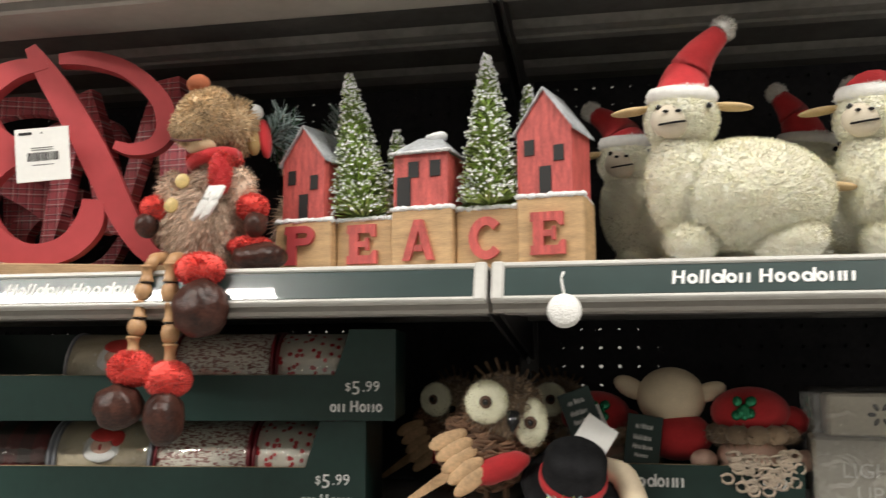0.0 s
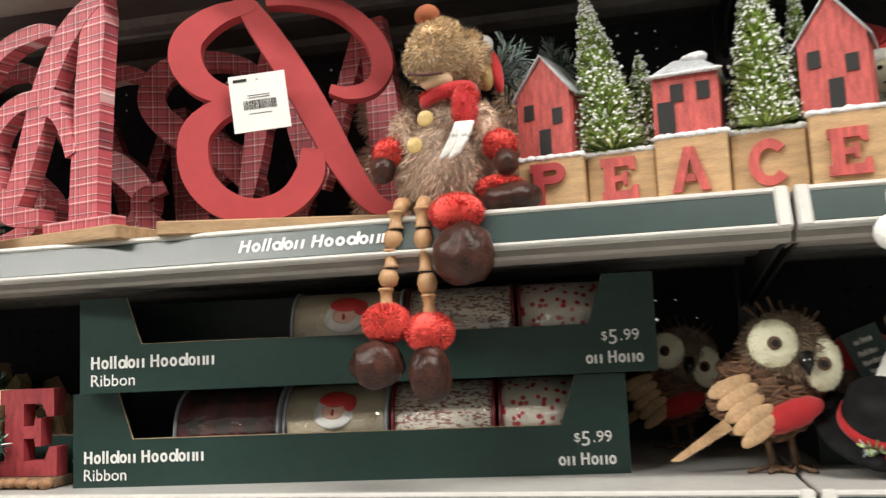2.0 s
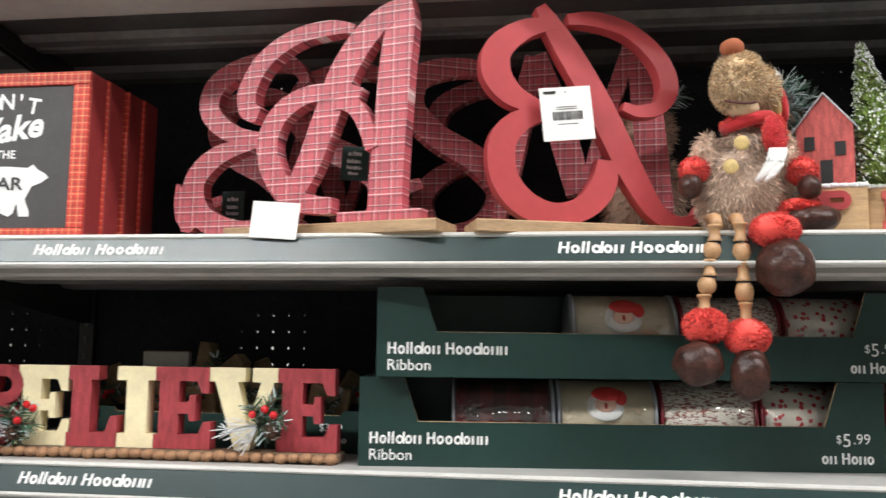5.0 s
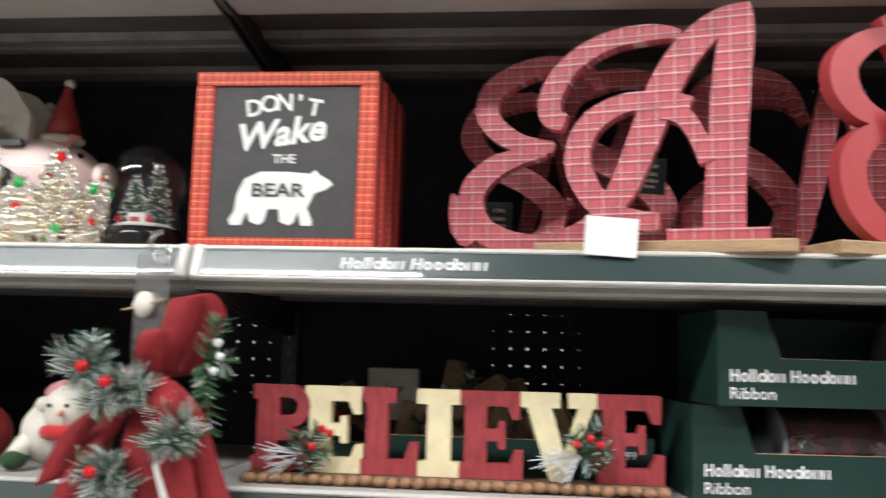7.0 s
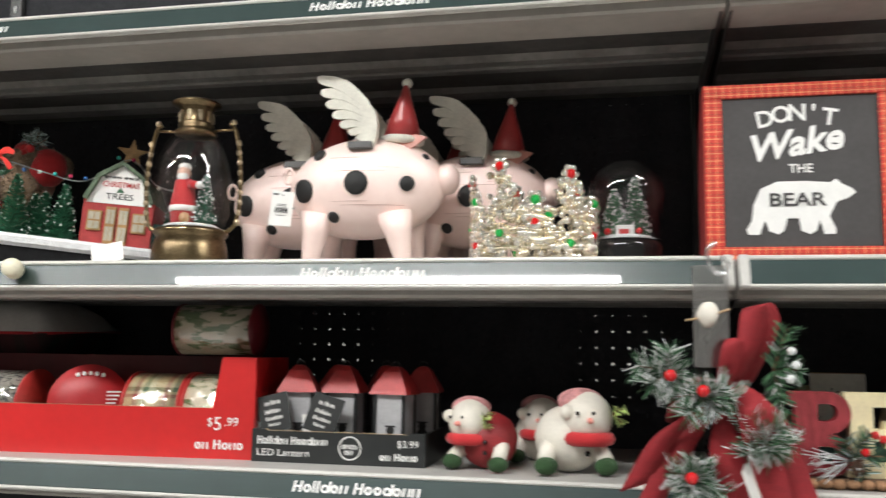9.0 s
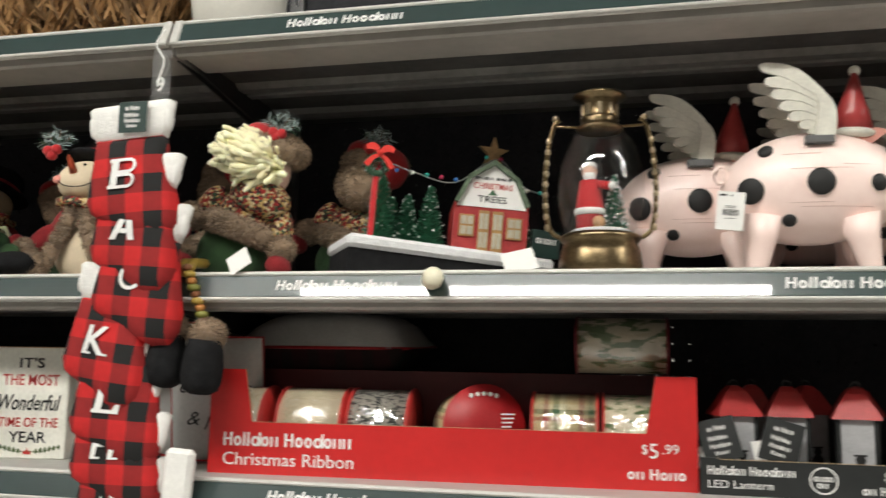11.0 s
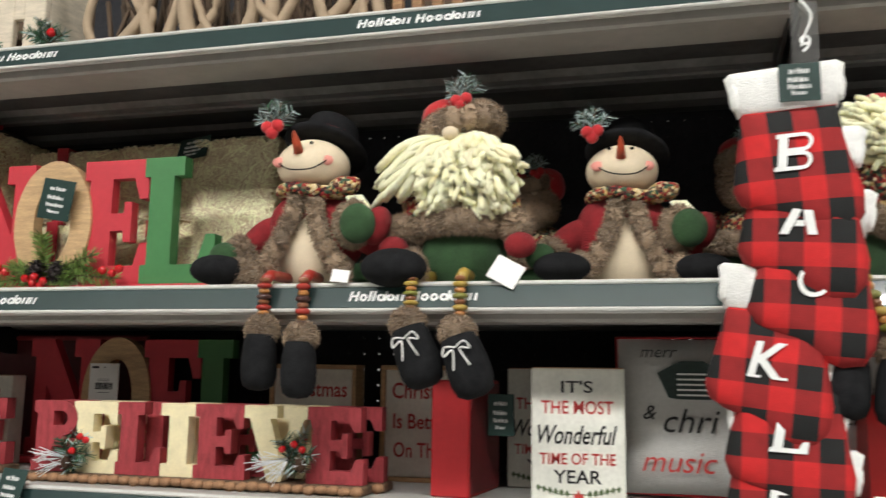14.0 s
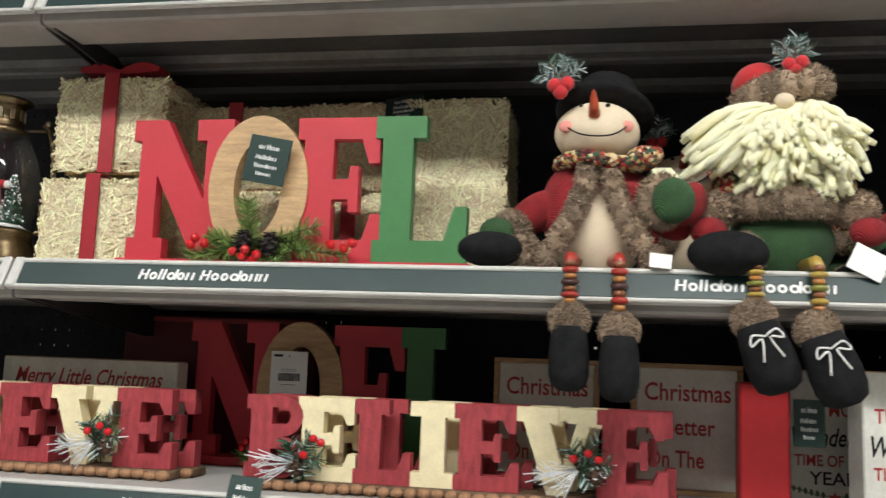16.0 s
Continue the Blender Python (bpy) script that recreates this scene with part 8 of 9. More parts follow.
# green tray with kraft tags behind the word sign
T = pose(-1.160, 0.925, LOW)
tr = tray(T, 0.330, 0.15, 0.044, 0.050, GREENCARD, "dark green card tray of kraft gift ornaments", 0.02, 0.006)
part("print", Geo().text("$3.99", 0.296, -0.0003, 0.026, 0.013, WHITE).wordmark("on Tono", 0.278, -0.0003, 0.012, 0.010, 0.038, WHITE), tr)
rnd = random.Random(21)
for k, (x, y, z, rz, ry) in enumerate(((0.050, 0.06, 0.020, 10, 12), (0.115, 0.05, 0.018, -12, -8), (0.160, 0.06, 0.034, 15, 22), (0.225, 0.05, 0.026, -20, -28), (0.270, 0.07, 0.018, 8, 10), (0.080, 0.10, 0.03, 0, -5))):
    o = thing("gift_ornament", T @ pose(x, y, z + 0.012, 0, ry, rz), "kraft paper parcel ornament with a pine sprig", "ornament", "kraft ornaments")
    part("parcel", Geo().box(-0.026, -0.012, -0.012, 0.026, 0.012, 0.046, KRAFT, 0.002), o)
    g = Geo()
    sprig(g, (0, -0.014, 0.02), [(0.014, -0.016, 0.034), (-0.012, -0.016, 0.030), (0.004, -0.016, 0.006)], DEEPNEEDLE, 50, 0.010, 30 + k, FROST, None, 0.4)
    part("pine_sprig", g, o)
    part("white_berry", Geo().ball((0.012, -0.018, 0.044), 0.005, SNOW, 10), o)
saying(pose(-1.190, 1.09, LOW + 0.0), 0.07, 0.118, 0.01, (("joy", 0.035, 0.085, 0.02, 0.03, INK, 0.2),), "small white card sign with black print at the back")

# lantern tray
T = pose(-1.897, 0.846, LOW)
tr = tray(T, 0.222, 0.19, 0.038, 0.040, BLACKCARD, "black card tray of red toy lanterns", 0.02, 0.004)
g = Geo().wordmark(MARK, 0.008, -0.0002, 0.022, 0.013, 0.092, WHITE).text("LED Lantern", 0.008, -0.0002, 0.008, 0.012, WHITE, align="LEFT", width=0.068)
g.text("$3.99", 0.214, -0.0002, 0.023, 0.012, WHITE, align="RIGHT").wordmark("on Tono", 0.166, -0.0002, 0.007, 0.012, 0.048, WHITE)
ring(g, 0.128, 0.020, 0.0145, 0.0145, 0.013, 0.013, -0.0007, -0.0001, WHITE, 24)
g.wordmark("onon", 0.118, -0.0002, 0.019, 0.010, 0.020, WHITE).wordmark("on", 0.121, -0.0002, 0.012, 0.010, 0.012, WHITE)
part("print", g, tr)
RL = mat("red_lantern_paint", (0.40, 0.03, 0.03), 0.4, 0, 0.15, 60, 0.05)
FROSTED = mat("frosted_window", (0.42, 0.42, 0.43), 0.5, 0, 0.12, 60, 0.05)


def toy_lantern(M):
    t = thing("toy_lantern", M, "small red toy lantern with a frosted window", "lantern", "toy lanterns")
    part("foot", Geo().box(-0.024, -0.024, 0, 0.024, 0.024, 0.010, RL, 0.002), t)
    for sx in (-1, 1):
        for sy in (-1, 1):
            part("corner_post", Geo().box(sx * 0.019 - 0.002, sy * 0.019 - 0.002, 0.010, sx * 0.019 + 0.002, sy * 0.019 + 0.002, 0.082, BLACKCARD, 0.0006), t)
    for rz in (0, 90, 180, 270):
        part("window", Geo().box(-0.0168, -0.0188, 0.0102, 0.0168, -0.0172, 0.0818, FROSTED, 0.0003, pose(0, 0, 0, 0, 0, rz)), t)
    part("roof", Geo().lathe([(0.036, 0.082), (0.034, 0.086), (0.016, 0.110), (0.008, 0.116), (0.0, 0.117)], RL, 4, pose(0, 0, 0, 0, 0, 45), False), t)
    part("ring", Geo().tube([(0.005 * math.cos(a), 0, 0.118 + 0.005 * math.sin(a)) for a in np.linspace(0, 6.28, 14)], 0.0009, DARK, 5), t)
    g = Geo().ball((0.002, -0.0188, 0.026), (0.008, 0.0006, 0.009), INK, 10).ball((0.002, -0.0189, 0.038), (0.0055, 0.0006, 0.006), INK, 10).box(-0.005, -0.0194, 0.042, 0.009, -0.0186, 0.044, INK, 0.0002)
    part("window_print", g, t, "dark snowman print")
    return t


tl = toy_lantern(T @ pose(0.042, 0.050, 0.0028, 0, 0, 12))
for x, y, r in ((0.102, 0.060, 0), (0.172, 0.045, -8), (0.070, 0.130, 0), (0.135, 0.135, 20), (0.190, 0.125, 5)):
    copy_thing(tl, T @ pose(x, y, 0.0028, 0, 0, r))
for x, rz in ((0.028, -14), (0.082, 16)):
    c = green_tag(T @ pose(x, 0.010, 0.036, -10, rz, 0), 0.042, 0.048, "black card swing tag with white print", BLACKCARD)
    price_card(T @ pose(x + 0.002, 0.016, 0.022, -10, rz - 26, 0), 0.042, 0.040, "white card back of a lantern swing tag", False)

# two lolling toy snowmen
TOYWHITE = mat("white_painted_resin", (0.70, 0.66, 0.58), 0.5, 0, 0.08, 60, 0.1)


def toy_snowman_geo(coat, head_x):
    g = Geo(coat)
    g.ball((0, 0, 0.034), (0.036, 0.034, 0.034), coat, 24)
    g.ball((head_x, -0.018, 0.056), (0.026, 0.026, 0.027), TOYWHITE, 22)
    g.ball((head_x - 0.022, -0.030, 0.062), 0.008, TOYWHITE, 12)
    g.tube([(head_x + 0.022 * math.cos(a), -0.018 + 0.024 * math.sin(a), 0.036) for a in np.linspace(0, 6.28, 16)], 0.007, REDCLOTH, 8)
    g.ball((head_x - 0.004, -0.008, 0.072), (0.024, 0.024, 0.014), mat("pink_stripe_cap", (0.55, 0.25, 0.25), 0.8, 0, 0.4, 120, 0.1), 16)
    for s in (-1, 1):
        g.tube([(s * 0.024, -0.012, 0.030), (s * 0.030, -0.034, 0.014)], 0.009, TOYWHITE, 10)
        g.ball((s * 0.030, -0.036, 0.010), (0.012, 0.012, 0.009), GREENKNIT, 12)
        g.ball((head_x + s * 0.008 - 0.006, -0.0425, 0.062), 0.0022, BLACKGLOSS, 6)
    g.ball((head_x - 0.002, -0.046, 0.055), (0.003, 0.008, 0.003), BLUSH, 8)
    sprig(g, (head_x + 0.024, -0.03, 0.06), [(head_x + 0.036, -0.034, 0.066), (head_x + 0.032, -0.034, 0.052)], NEEDLE, 30, 0.008, 5)
    for z in (0.022, 0.034):
        g.ball((0.012, -0.034, z), 0.003, BLACKGLOSS, 6)
    return g


TOYCOAT = mat("dark_red_resin", (0.26, 0.016, 0.020), 0.55, 0, 0.2, 60, 0.1)
thing("toy_snowman", pose(-1.602, 0.872, LOW, 0, 0, -18), "small toy snowman in a red coat lolling over", "toy snowman", "toy snowmen", geo=toy_snowman_geo(TOYCOAT, -0.016))
thing("toy_snowman", pose(-1.505, 0.872, LOW, 0, 0, 14) @ Matrix.Scale(1.15, 4), "small white toy snowman with a red scarf", "toy snowman", "toy snowmen", geo=toy_snowman_geo(TOYWHITE, 0.014))
thing("toy_snowman", pose(-1.545, 0.965, LOW, 0, 0, 0), "small white toy snowman standing behind others", "toy snowman", "toy snowmen", geo=toy_snowman_geo(TOYWHITE, 0.0))

# pine-cone owl
owl = thing("cone_owl", pose(-0.126, 0.893, LOW), "pine-cone owl with cream bristle eyes and red belly", "owl ornament")
g = Geo(CONE).ball((0, 0.010, 0.070), (0.046, 0.040, 0.040), CONE, 20, rot=(0, -24, 0))
rnd = random.Random(14)
SCALE = mat("cone_scale_brown", (0.17, 0.090, 0.050), 0.75, 0, 0.45, 90, 0.3, island=0.6)
part("body", g, owl)
g = Geo(SCALE)
for k in range(330):
    u, v_ = rnd.uniform(0.3, 2.9), rnd.uniform(-2.9, -0.1)
    p = Vector((math.sin(u) * math.cos(v_), math.sin(u) * math.sin(v_), math.cos(u)))
    c = Vector((p.x * 0.047, 0.010 + p.y * 0.041, 0.070 + p.z * 0.041))
    g.ball(tuple(c), (0.0105, 0.0075, 0.0022), SCALE, 8, rot=(rnd.uniform(-50, 10), rnd.uniform(-40, 40), math.degrees(v_) + 90))
tagged(part("cone_scales", g, owl), kind="stuff")
hd = part("head", Geo().ball((0.020, -0.010, 0.110), (0.038, 0.030, 0.032), TAUPEFUR, 18).fur((0.020, -0.010, 0.110), (0.038, 0.030, 0.032), TAUPEFUR, 1800, 0.007, 0.0014, seed=15), owl)
CREAMFUR = mat("cream_bristle", (0.84, 0.76, 0.56), 0.9, 0, 0.25, 90, 0, island=0.6)
for ex, ey, ez, rx, rz in ((0.008, -0.040, 0.117, 0.021, 0.021), (0.050, -0.026, 0.097, 0.016, 0.024)):
    ring_ = part("eye_ring", Geo().ball((ex, ey, ez), (rx, 0.008, rz), CREAMFUR, 24).fur((ex, ey, ez), (rx, 0.008, rz), CREAMFUR, 2200, 0.0020, 0.0007, seed=16), hd, "cream bristle eye ring")
    part("eye", Geo().ball((ex, ey - 0.0085, ez), (0.0062, 0.003, 0.0062), CONE, 14).ball((ex, ey - 0.0100, ez), 0.0034, BLACKGLOSS, 10), hd)
part("beak", Geo().lathe([(0.007, 0), (0.006, 0.010), (0.0, 0.022)], BLACKGLOSS, 10, pose(0.034, -0.042, 0.106, 150, 0, 0)), hd)
part("belly", Geo().ball((0.016, -0.026, 0.052), (0.034, 0.016, 0.014), REDCLOTH, 18, 0.002, 90, rot=(0, -18, 0)), owl, "red felt belly")
SLICE = mat("wood_slice", (0.62, 0.40, 0.22), 0.65, 0, 0.25, 50, 0.1)
for k in range(5):
    part("wing_feather", Geo().ball((-0.032 + 0.006 * k, -0.034 - 0.001 * k, 0.080 - 0.010 * k), (0.021, 0.0030, 0.0080), SLICE, 16, 0.0015, 70, rot=(0, -24 - 4 * k, 0)), owl, "thin wood slice feather")
part("tail_feather", Geo().prism([(-0.088, 0.012), (-0.078, 0.012), (-0.030, 0.040), (-0.036, 0.050)], -0.020, -0.016, SLICE), owl, "thin wood slice tail")
for sx in (0.000, 0.020):
    g = Geo().tube([(sx, 0, 0.040), (sx + 0.004, -0.006, 0.006)], 0.0035, BARK, 6)
    for a in (-0.9, -0.2, 0.5, 2.6):
        g.tube([(sx + 0.004, -0.006, 0.005), (sx + 0.004 + 0.030 * math.sin(a), -0.006 - 0.020 * math.cos(a), 0.002)], 0.0022, BARK, 5)
    part("foot", g, owl, "brown twig foot")
for k in range(7):
    part("crest_twig", Geo().tube([(0.006 + k * 0.007, 0.0, 0.136), (k * 0.011 - 0.010, 0.004, 0.160 - 0.004 * abs(k - 2))], 0.0016, BARK, 5), hd)
tagged(owl, group="cone owls")
for m in (pose(-0.205, 1.085, LOW, 0, 0, -14) @ Matrix.Scale(0.95, 4), pose(-0.085, 1.105, LOW, 0, 0, 10) @ Matrix.Scale(0.95, 4)):
    copy_thing(owl, m)

# hat doll lying on the shelf
g = Geo(BLACKFELT)
g.lathe([(0.0, 0.0), (0.046, 0.0), (0.050, 0.004), (0.044, 0.008), (0.032, 0.010), (0.030, 0.040), (0.022, 0.048), (0.0, 0.050)], BLACKFELT, 26, pose(0, 0, 0.034, 38, 10, 0))
g.lathe([(0.0325, 0.010), (0.0332, 0.012), (0.0325, 0.020)], REDCLOTH, 26, pose(0, 0, 0.034, 38, 10, 0))
g.tube(spline([(0.020, 0.020, 0.050), (0.048, 0.006, 0.046), (0.060, -0.010, 0.022), (0.066, -0.022, 0.010)], 5), [0.013] * 12 + [0.012] * 4, SKIN, 12)
sprig(g, (-0.004, -0.034, 0.022), [(0.014, -0.040, 0.024), (-0.018, -0.040, 0.026)], NEEDLE, 40, 0.009, 44, FROST, None, 0.5)
berries(g, [(0.002, -0.044, 0.018), (0.008, -0.044, 0.014)], 0.005)
thing("felt_hat_doll", pose(-0.038, 0.872, LOW), "toppled felt doll under a black hat with holly", "doll", geo=g)
price_card(pose(-0.022, 0.862, LOW + 0.072, -30, 34, 0), 0.034, 0.034, "white blank card tag over the toppled doll", False)
green_tag(pose(-0.020, 0.895, LOW + 0.080, -10, -20, 0), 0.034, 0.05)

# tray of plush ornaments
T = pose(-0.075, 0.925, LOW)
tr = tray(T, 0.262, 0.17, 0.052, 0.056, GREENCARD, "dark green card tray of plush ornaments", 0.02, 0.004)
g = Geo().wordmark(MARK, 0.020, -0.0002, 0.030, 0.017, 0.128, WHITE).text("Christmas", 0.020, -0.0002, 0.010, 0.015, WHITE, align="LEFT").text("Ornament", 0.100, -0.0002, 0.010, 0.015, WHITE, align="LEFT").text("$3.99", 0.245, -0.0002, 0.030, 0.015, WHITE, align="RIGHT")
part("print", g, tr)


def plush_geo(kind, seed):
    g = Geo(SKIN)
    if kind == "calf":
        g.ball((0, 0, 0.060), (0.036, 0.030, 0.032), SKIN, 22).ball((-0.042, 0, 0.070), (0.020, 0.008, 0.011), SKIN, 12, rot=(0, 28, 0)).ball((0.040, 0, 0.066), (0.018, 0.008, 0.010), SKIN, 12, rot=(0, -20, 0))
        g.ball((0.006, -0.004, 0.020), (0.036, 0.028, 0.026), REDCLOTH, 20)
        g.ball((-0.030, -0.006, 0.010), (0.018, 0.016, 0.024), TAUPEFUR, 14).fur((-0.030, -0.006, 0.010), (0.018, 0.016, 0.024), TAUPEFUR, 600, 0.009, 0.001, seed=seed)
    else:
        g.ball((0, 0, 0.058), (0.040, 0.030, 0.026), REDCLOTH, 20).ball((0.040, 0.006, 0.048), (0.020, 0.018, 0.016), REDCLOTH, 14)
        for k in range(12):
            a = 2 * math.pi * k / 12
            g.ball((0.036 * math.cos(a), 0.028 * math.sin(a), 0.036), (0.013, 0.011, 0.010), TAUPEFUR, 10)
        g.fur((0, 0, 0.036), (0.046, 0.036, 0.011), TAUPEFUR, 700, 0.008, 0.001, seed=seed)
        g.ball((0, -0.004, 0.014), (0.036, 0.028, 0.022), PEACH, 18)
        rr = random.Random(seed)
        for k in range(46):
            x = rr.uniform(-0.038, 0.038)
            z = rr.uniform(-0.010, 0.022) - 0.010 * (1 - abs(x) / 0.038)
            g.tube([(x + 0.006 * math.cos(q), -0.032 + 0.002 * math.sin(3 * q), z + 0.005 * math.sin(q)) for q in np.linspace(0, 6.28, 8)], 0.0016, mat("cream_crochet", (0.72, 0.60, 0.48), 0.9), 5)
        for s in (-1, 1):
            g.ball((s * 0.050, -0.010, 0.010), (0.014, 0.012, 0.011), PEACH, 12)
        for k in range(10):
            g.ball((-0.012 + 0.020 * math.cos(k) * (k % 3) / 2, -0.030, 0.062 + 0.008 * math.sin(k * 2)), 0.0055, mat("green_sequin", (0.02, 0.22, 0.10), 0.15, 0.6), 7)
    return g


for k, (x, y, z, kind, lab) in enumerate(((0.140, 0.045, 0.058, "calf", "cream plush calf ornament in a red scarf"), (0.218, 0.030, 0.046, "elf", "plush elf ornament in red hat and crochet collar"), (0.060, 0.060, 0.040, "elf", "plush elf ornament in a red hat, in shade"))):
    thing("plush_ornament", T @ pose(x, y, z, 0, 0, (-8, 4, 30)[k]), lab, "soft toy", "plush ornaments", geo=plush_geo(kind, 90 + k))
green_tag(T @ pose(0.105, 0.006, 0.050, -12, 8, 0), 0.036, 0.052)
price_card(T @ pose(0.062, 0.012, 0.082, -15, -24, 0), 0.026, 0.028, "white blank card tag on a plush ornament", False)
t = thing("gift_bag", pose(0.240, 0.915, LOW, 0, 0, -6), "clear bag of cream boxes with grey print", "gift bag")
part("lower_box", Geo().box(-0.045, 0, 0, 0.075, 0.06, 0.082, mat("grey_cream_card", (0.34, 0.32, 0.27), 0.6, 0, 0.12, 30, 0.05), 0.003), t)
part("upper_box", Geo().box(-0.030, 0.004, 0.0825, 0.075, 0.056, 0.124, mat("cream_card", (0.52, 0.48, 0.38), 0.6, 0, 0.1, 30, 0.05), 0.003), t)
g = Geo().text("LIGHT", 0.008, -0.0005, 0.044, 0.020, mat("pale_print", (0.55, 0.54, 0.50), 0.6), align="CENTER").text("UP", 0.004, -0.0005, 0.022, 0.020, mat("pale_print", (0.55, 0.54, 0.50), 0.6))
for k in range(6):
    a = k * math.pi / 3
    g.ball((0.018 + 0.008 * math.cos(a), 0.0036, 0.104 + 0.008 * math.sin(a)), (0.004, 0.0006, 0.0022), INK, 8, rot=(0, -math.degrees(a), 0))
part("print", g, t)
w = part("clear_bag", Geo().box(-0.049, -0.004, -0.0, 0.079, 0.064, 0.130, CLEAR, 0.006), t)
w.visible_shadow = False


# ---- hanging strips ----
def puff(g, outline, y, depth, m, M=None, back=0.004):
    """A stuffed flat shape: its face swells towards -y."""
    n = len(outline)
    cx, cz = sum(p[0] for p in outline) / n, sum(p[1] for p in outline) / n
    rings = [(1.0, back), (1.0, 0.0), (0.96, -depth * 0.45), (0.86, -depth * 0.8), (0.55, -depth), (0.0, -depth * 1.05)]
    v, f = [], []
    for s, dy in rings:
        v += [(cx + (x - cx) * s, y + dy, cz + (z - cz) * s) for x, z in outline]
    for i in range(len(rings) - 1):
        for k in range(n):
            j = (k + 1) % n
            f.append([i * n + j, i * n + k, (i + 1) * n + k, (i + 1) * n + j][::-1])
    f.append([k for k in range(n)][::-1])
    return g.add(v, f, m, True, M)


strip = thing("clip_strip", pose(-2.540, 0.762, TOP), "clear plastic hanging strip with a white hook", "hanging strip", "hanging strips")
part("hook", Geo().tube(spline([(0.004, -0.010, -0.020), (-0.006, -0.014, -0.040), (0.006, -0.014, -0.062), (0.0, -0.012, -0.082), (-0.004, -0.010, -0.094)], 5), 0.0014, WHITE, 7), strip)
part("strap", Geo().box(-0.013, -0.009, -0.560, 0.013, -0.008, -0.046, CLEARTAG, 0.0003), strip)
part("number_print", Geo().text("9", 0.0, -0.0095, -0.100, 0.026, WHITE, bold=0.01), strip)
ST = [(x * 0.90, z) for x, z in [(-0.050, 0.050), (-0.054, 0.030), (-0.062, -0.006), (-0.066, -0.028), (-0.060, -0.042), (-0.044, -0.050), (-0.018, -0.058), (0.008, -0.072), (0.032, -0.080), (0.052, -0.076), (0.064, -0.060), (0.066, -0.036), (0.058, -0.006), (0.052, 0.030), (0.050, 0.050)]]
rnd = random.Random(3)
for k, (ch, x, z) in enumerate((("B", -2.558, 1.652), ("A", -2.552, 1.590), ("C", -2.545, 1.530), ("K", -2.585, 1.455), ("L", -2.570, 1.386), ("H", -2.572, 1.334), ("S", -2.564, 1.280), ("M", -2.562, 1.225))):
    o = thing("christmas_stocking", pose(x, 0.734 + 0.0045 * k, z, 0, (-4, 3, 4, 7, 3, 0, 2, 0)[k], (2, -3, 3, -4, 4, 0, 0, 0)[k]), "red and black buffalo check stocking with white cuff", "stocking", "hanging stockings")
    part("leg", puff(Geo(), ST, 0, 0.017, BUFFALO), o)
    cuff = [(-0.048, 0.046), (0.046, 0.046), (0.052, 0.066), (0.057, 0.090), (0.050, 0.094), (-0.052, 0.092), (-0.057, 0.088), (-0.053, 0.066)]
    g = puff(Geo(), cuff[::1], 0, 0.011, WHITEPLUSH)
    for q in (-1, 1):
        g.ball((q * 0.049, -0.002, 0.068), (0.006, 0.008, 0.016), WHITEPLUSH, 12, 0.002, 200)
    part("cuff", g, o, "white plush cuff")
    g = Geo()
    if ch in "BACL":
        slab(g, ch, -0.020, -0.016, 0.034, 0.036, -0.0198, -0.0188, WHITE, 0.0042, 0.0085, Matrix(((1, 0, 0.15, 0), (0, 1, 0, 0), (0, 0, 1, 0), (0, 0, 0, 1))))
    else:
        g.text(ch, -0.004, -0.0190, -0.016, 0.048, WHITE, shear=0.18, bold=0.02)
    for sx in ((-0.014, 0.010) if ch in "KHM" else ()):
        g.box(sx - 0.007, -0.0194, -0.017, sx + 0.005, -0.0188, -0.0145, WHITE, 0.0002)
    part("letter", g, o, "white embroidered letter")
green_tag(pose(-2.552, 0.716, 1.704, 0, 0, 0), 0.038, 0.038)
t = thing("plush_mitten", pose(-2.487, 0.752, 1.255, 0, 4, 0), "white plush stocking cuff turned outward", "stocking")
part("cuff", Geo().box(-0.020, -0.006, 0, 0.016, 0.010, 0.076, WHITEPLUSH, 0.005), t)


def sheet(g, pts, widths, m, side=(1, 0, 0), thick=0.0016, n=6):
    """A band of cloth through 3D points, its width along `side`."""
    run = spline([(*p, w) for p, w in zip(pts, widths)], n)
    s = Vector(side).normalized()
    v, f = [], []
    for i, r in enumerate(run):
        p = Vector(r[:3])
        a, b = Vector(run[max(i - 1, 0)][:3]), Vector(run[min(i + 1, len(run) - 1)][:3])
        nrm = (b - a).cross(s).normalized() * thick
        h = s * r[3] / 2
        v += [p - h, p + h, p + h + nrm, p - h + nrm]
    for i in range(len(run) - 1):
        for k in range(4):
            j = (k + 1) % 4
            f.append([i * 4 + k, i * 4 + j, i * 4 + 4 + j, i * 4 + 4 + k])
    f += [[3, 2, 1, 0], [len(v) - 4, len(v) - 3, len(v) - 2, len(v) - 1]]
    return g.add(v, f, m, True)


st = thing("clip_strip", pose(-1.352, 0.756, MID), "clear plastic hanging strip clipped to the shelf edge", "hanging strip", "hanging strips")
part("strap", Geo().box(-0.018, -0.004, -0.118, 0.018, -0.003, -0.012, CLEARTAG, 0.0003), st)
part("hook", Geo().tube(spline([(0.006, -0.002, 0.012), (-0.002, -0.008, 0.004), (0.0, -0.008, -0.014), (0.012, -0.008, -0.022), (0.018, -0.006, -0.010), (0.010, -0.004, -0.004)], 5), 0.0030, CLEARTAG, 8), st)
part("tag_ball", Geo().ball((-0.004, -0.012, -0.064), (0.011, 0.008, 0.013), TOYWHITE, 14, 0.002, 120), st)
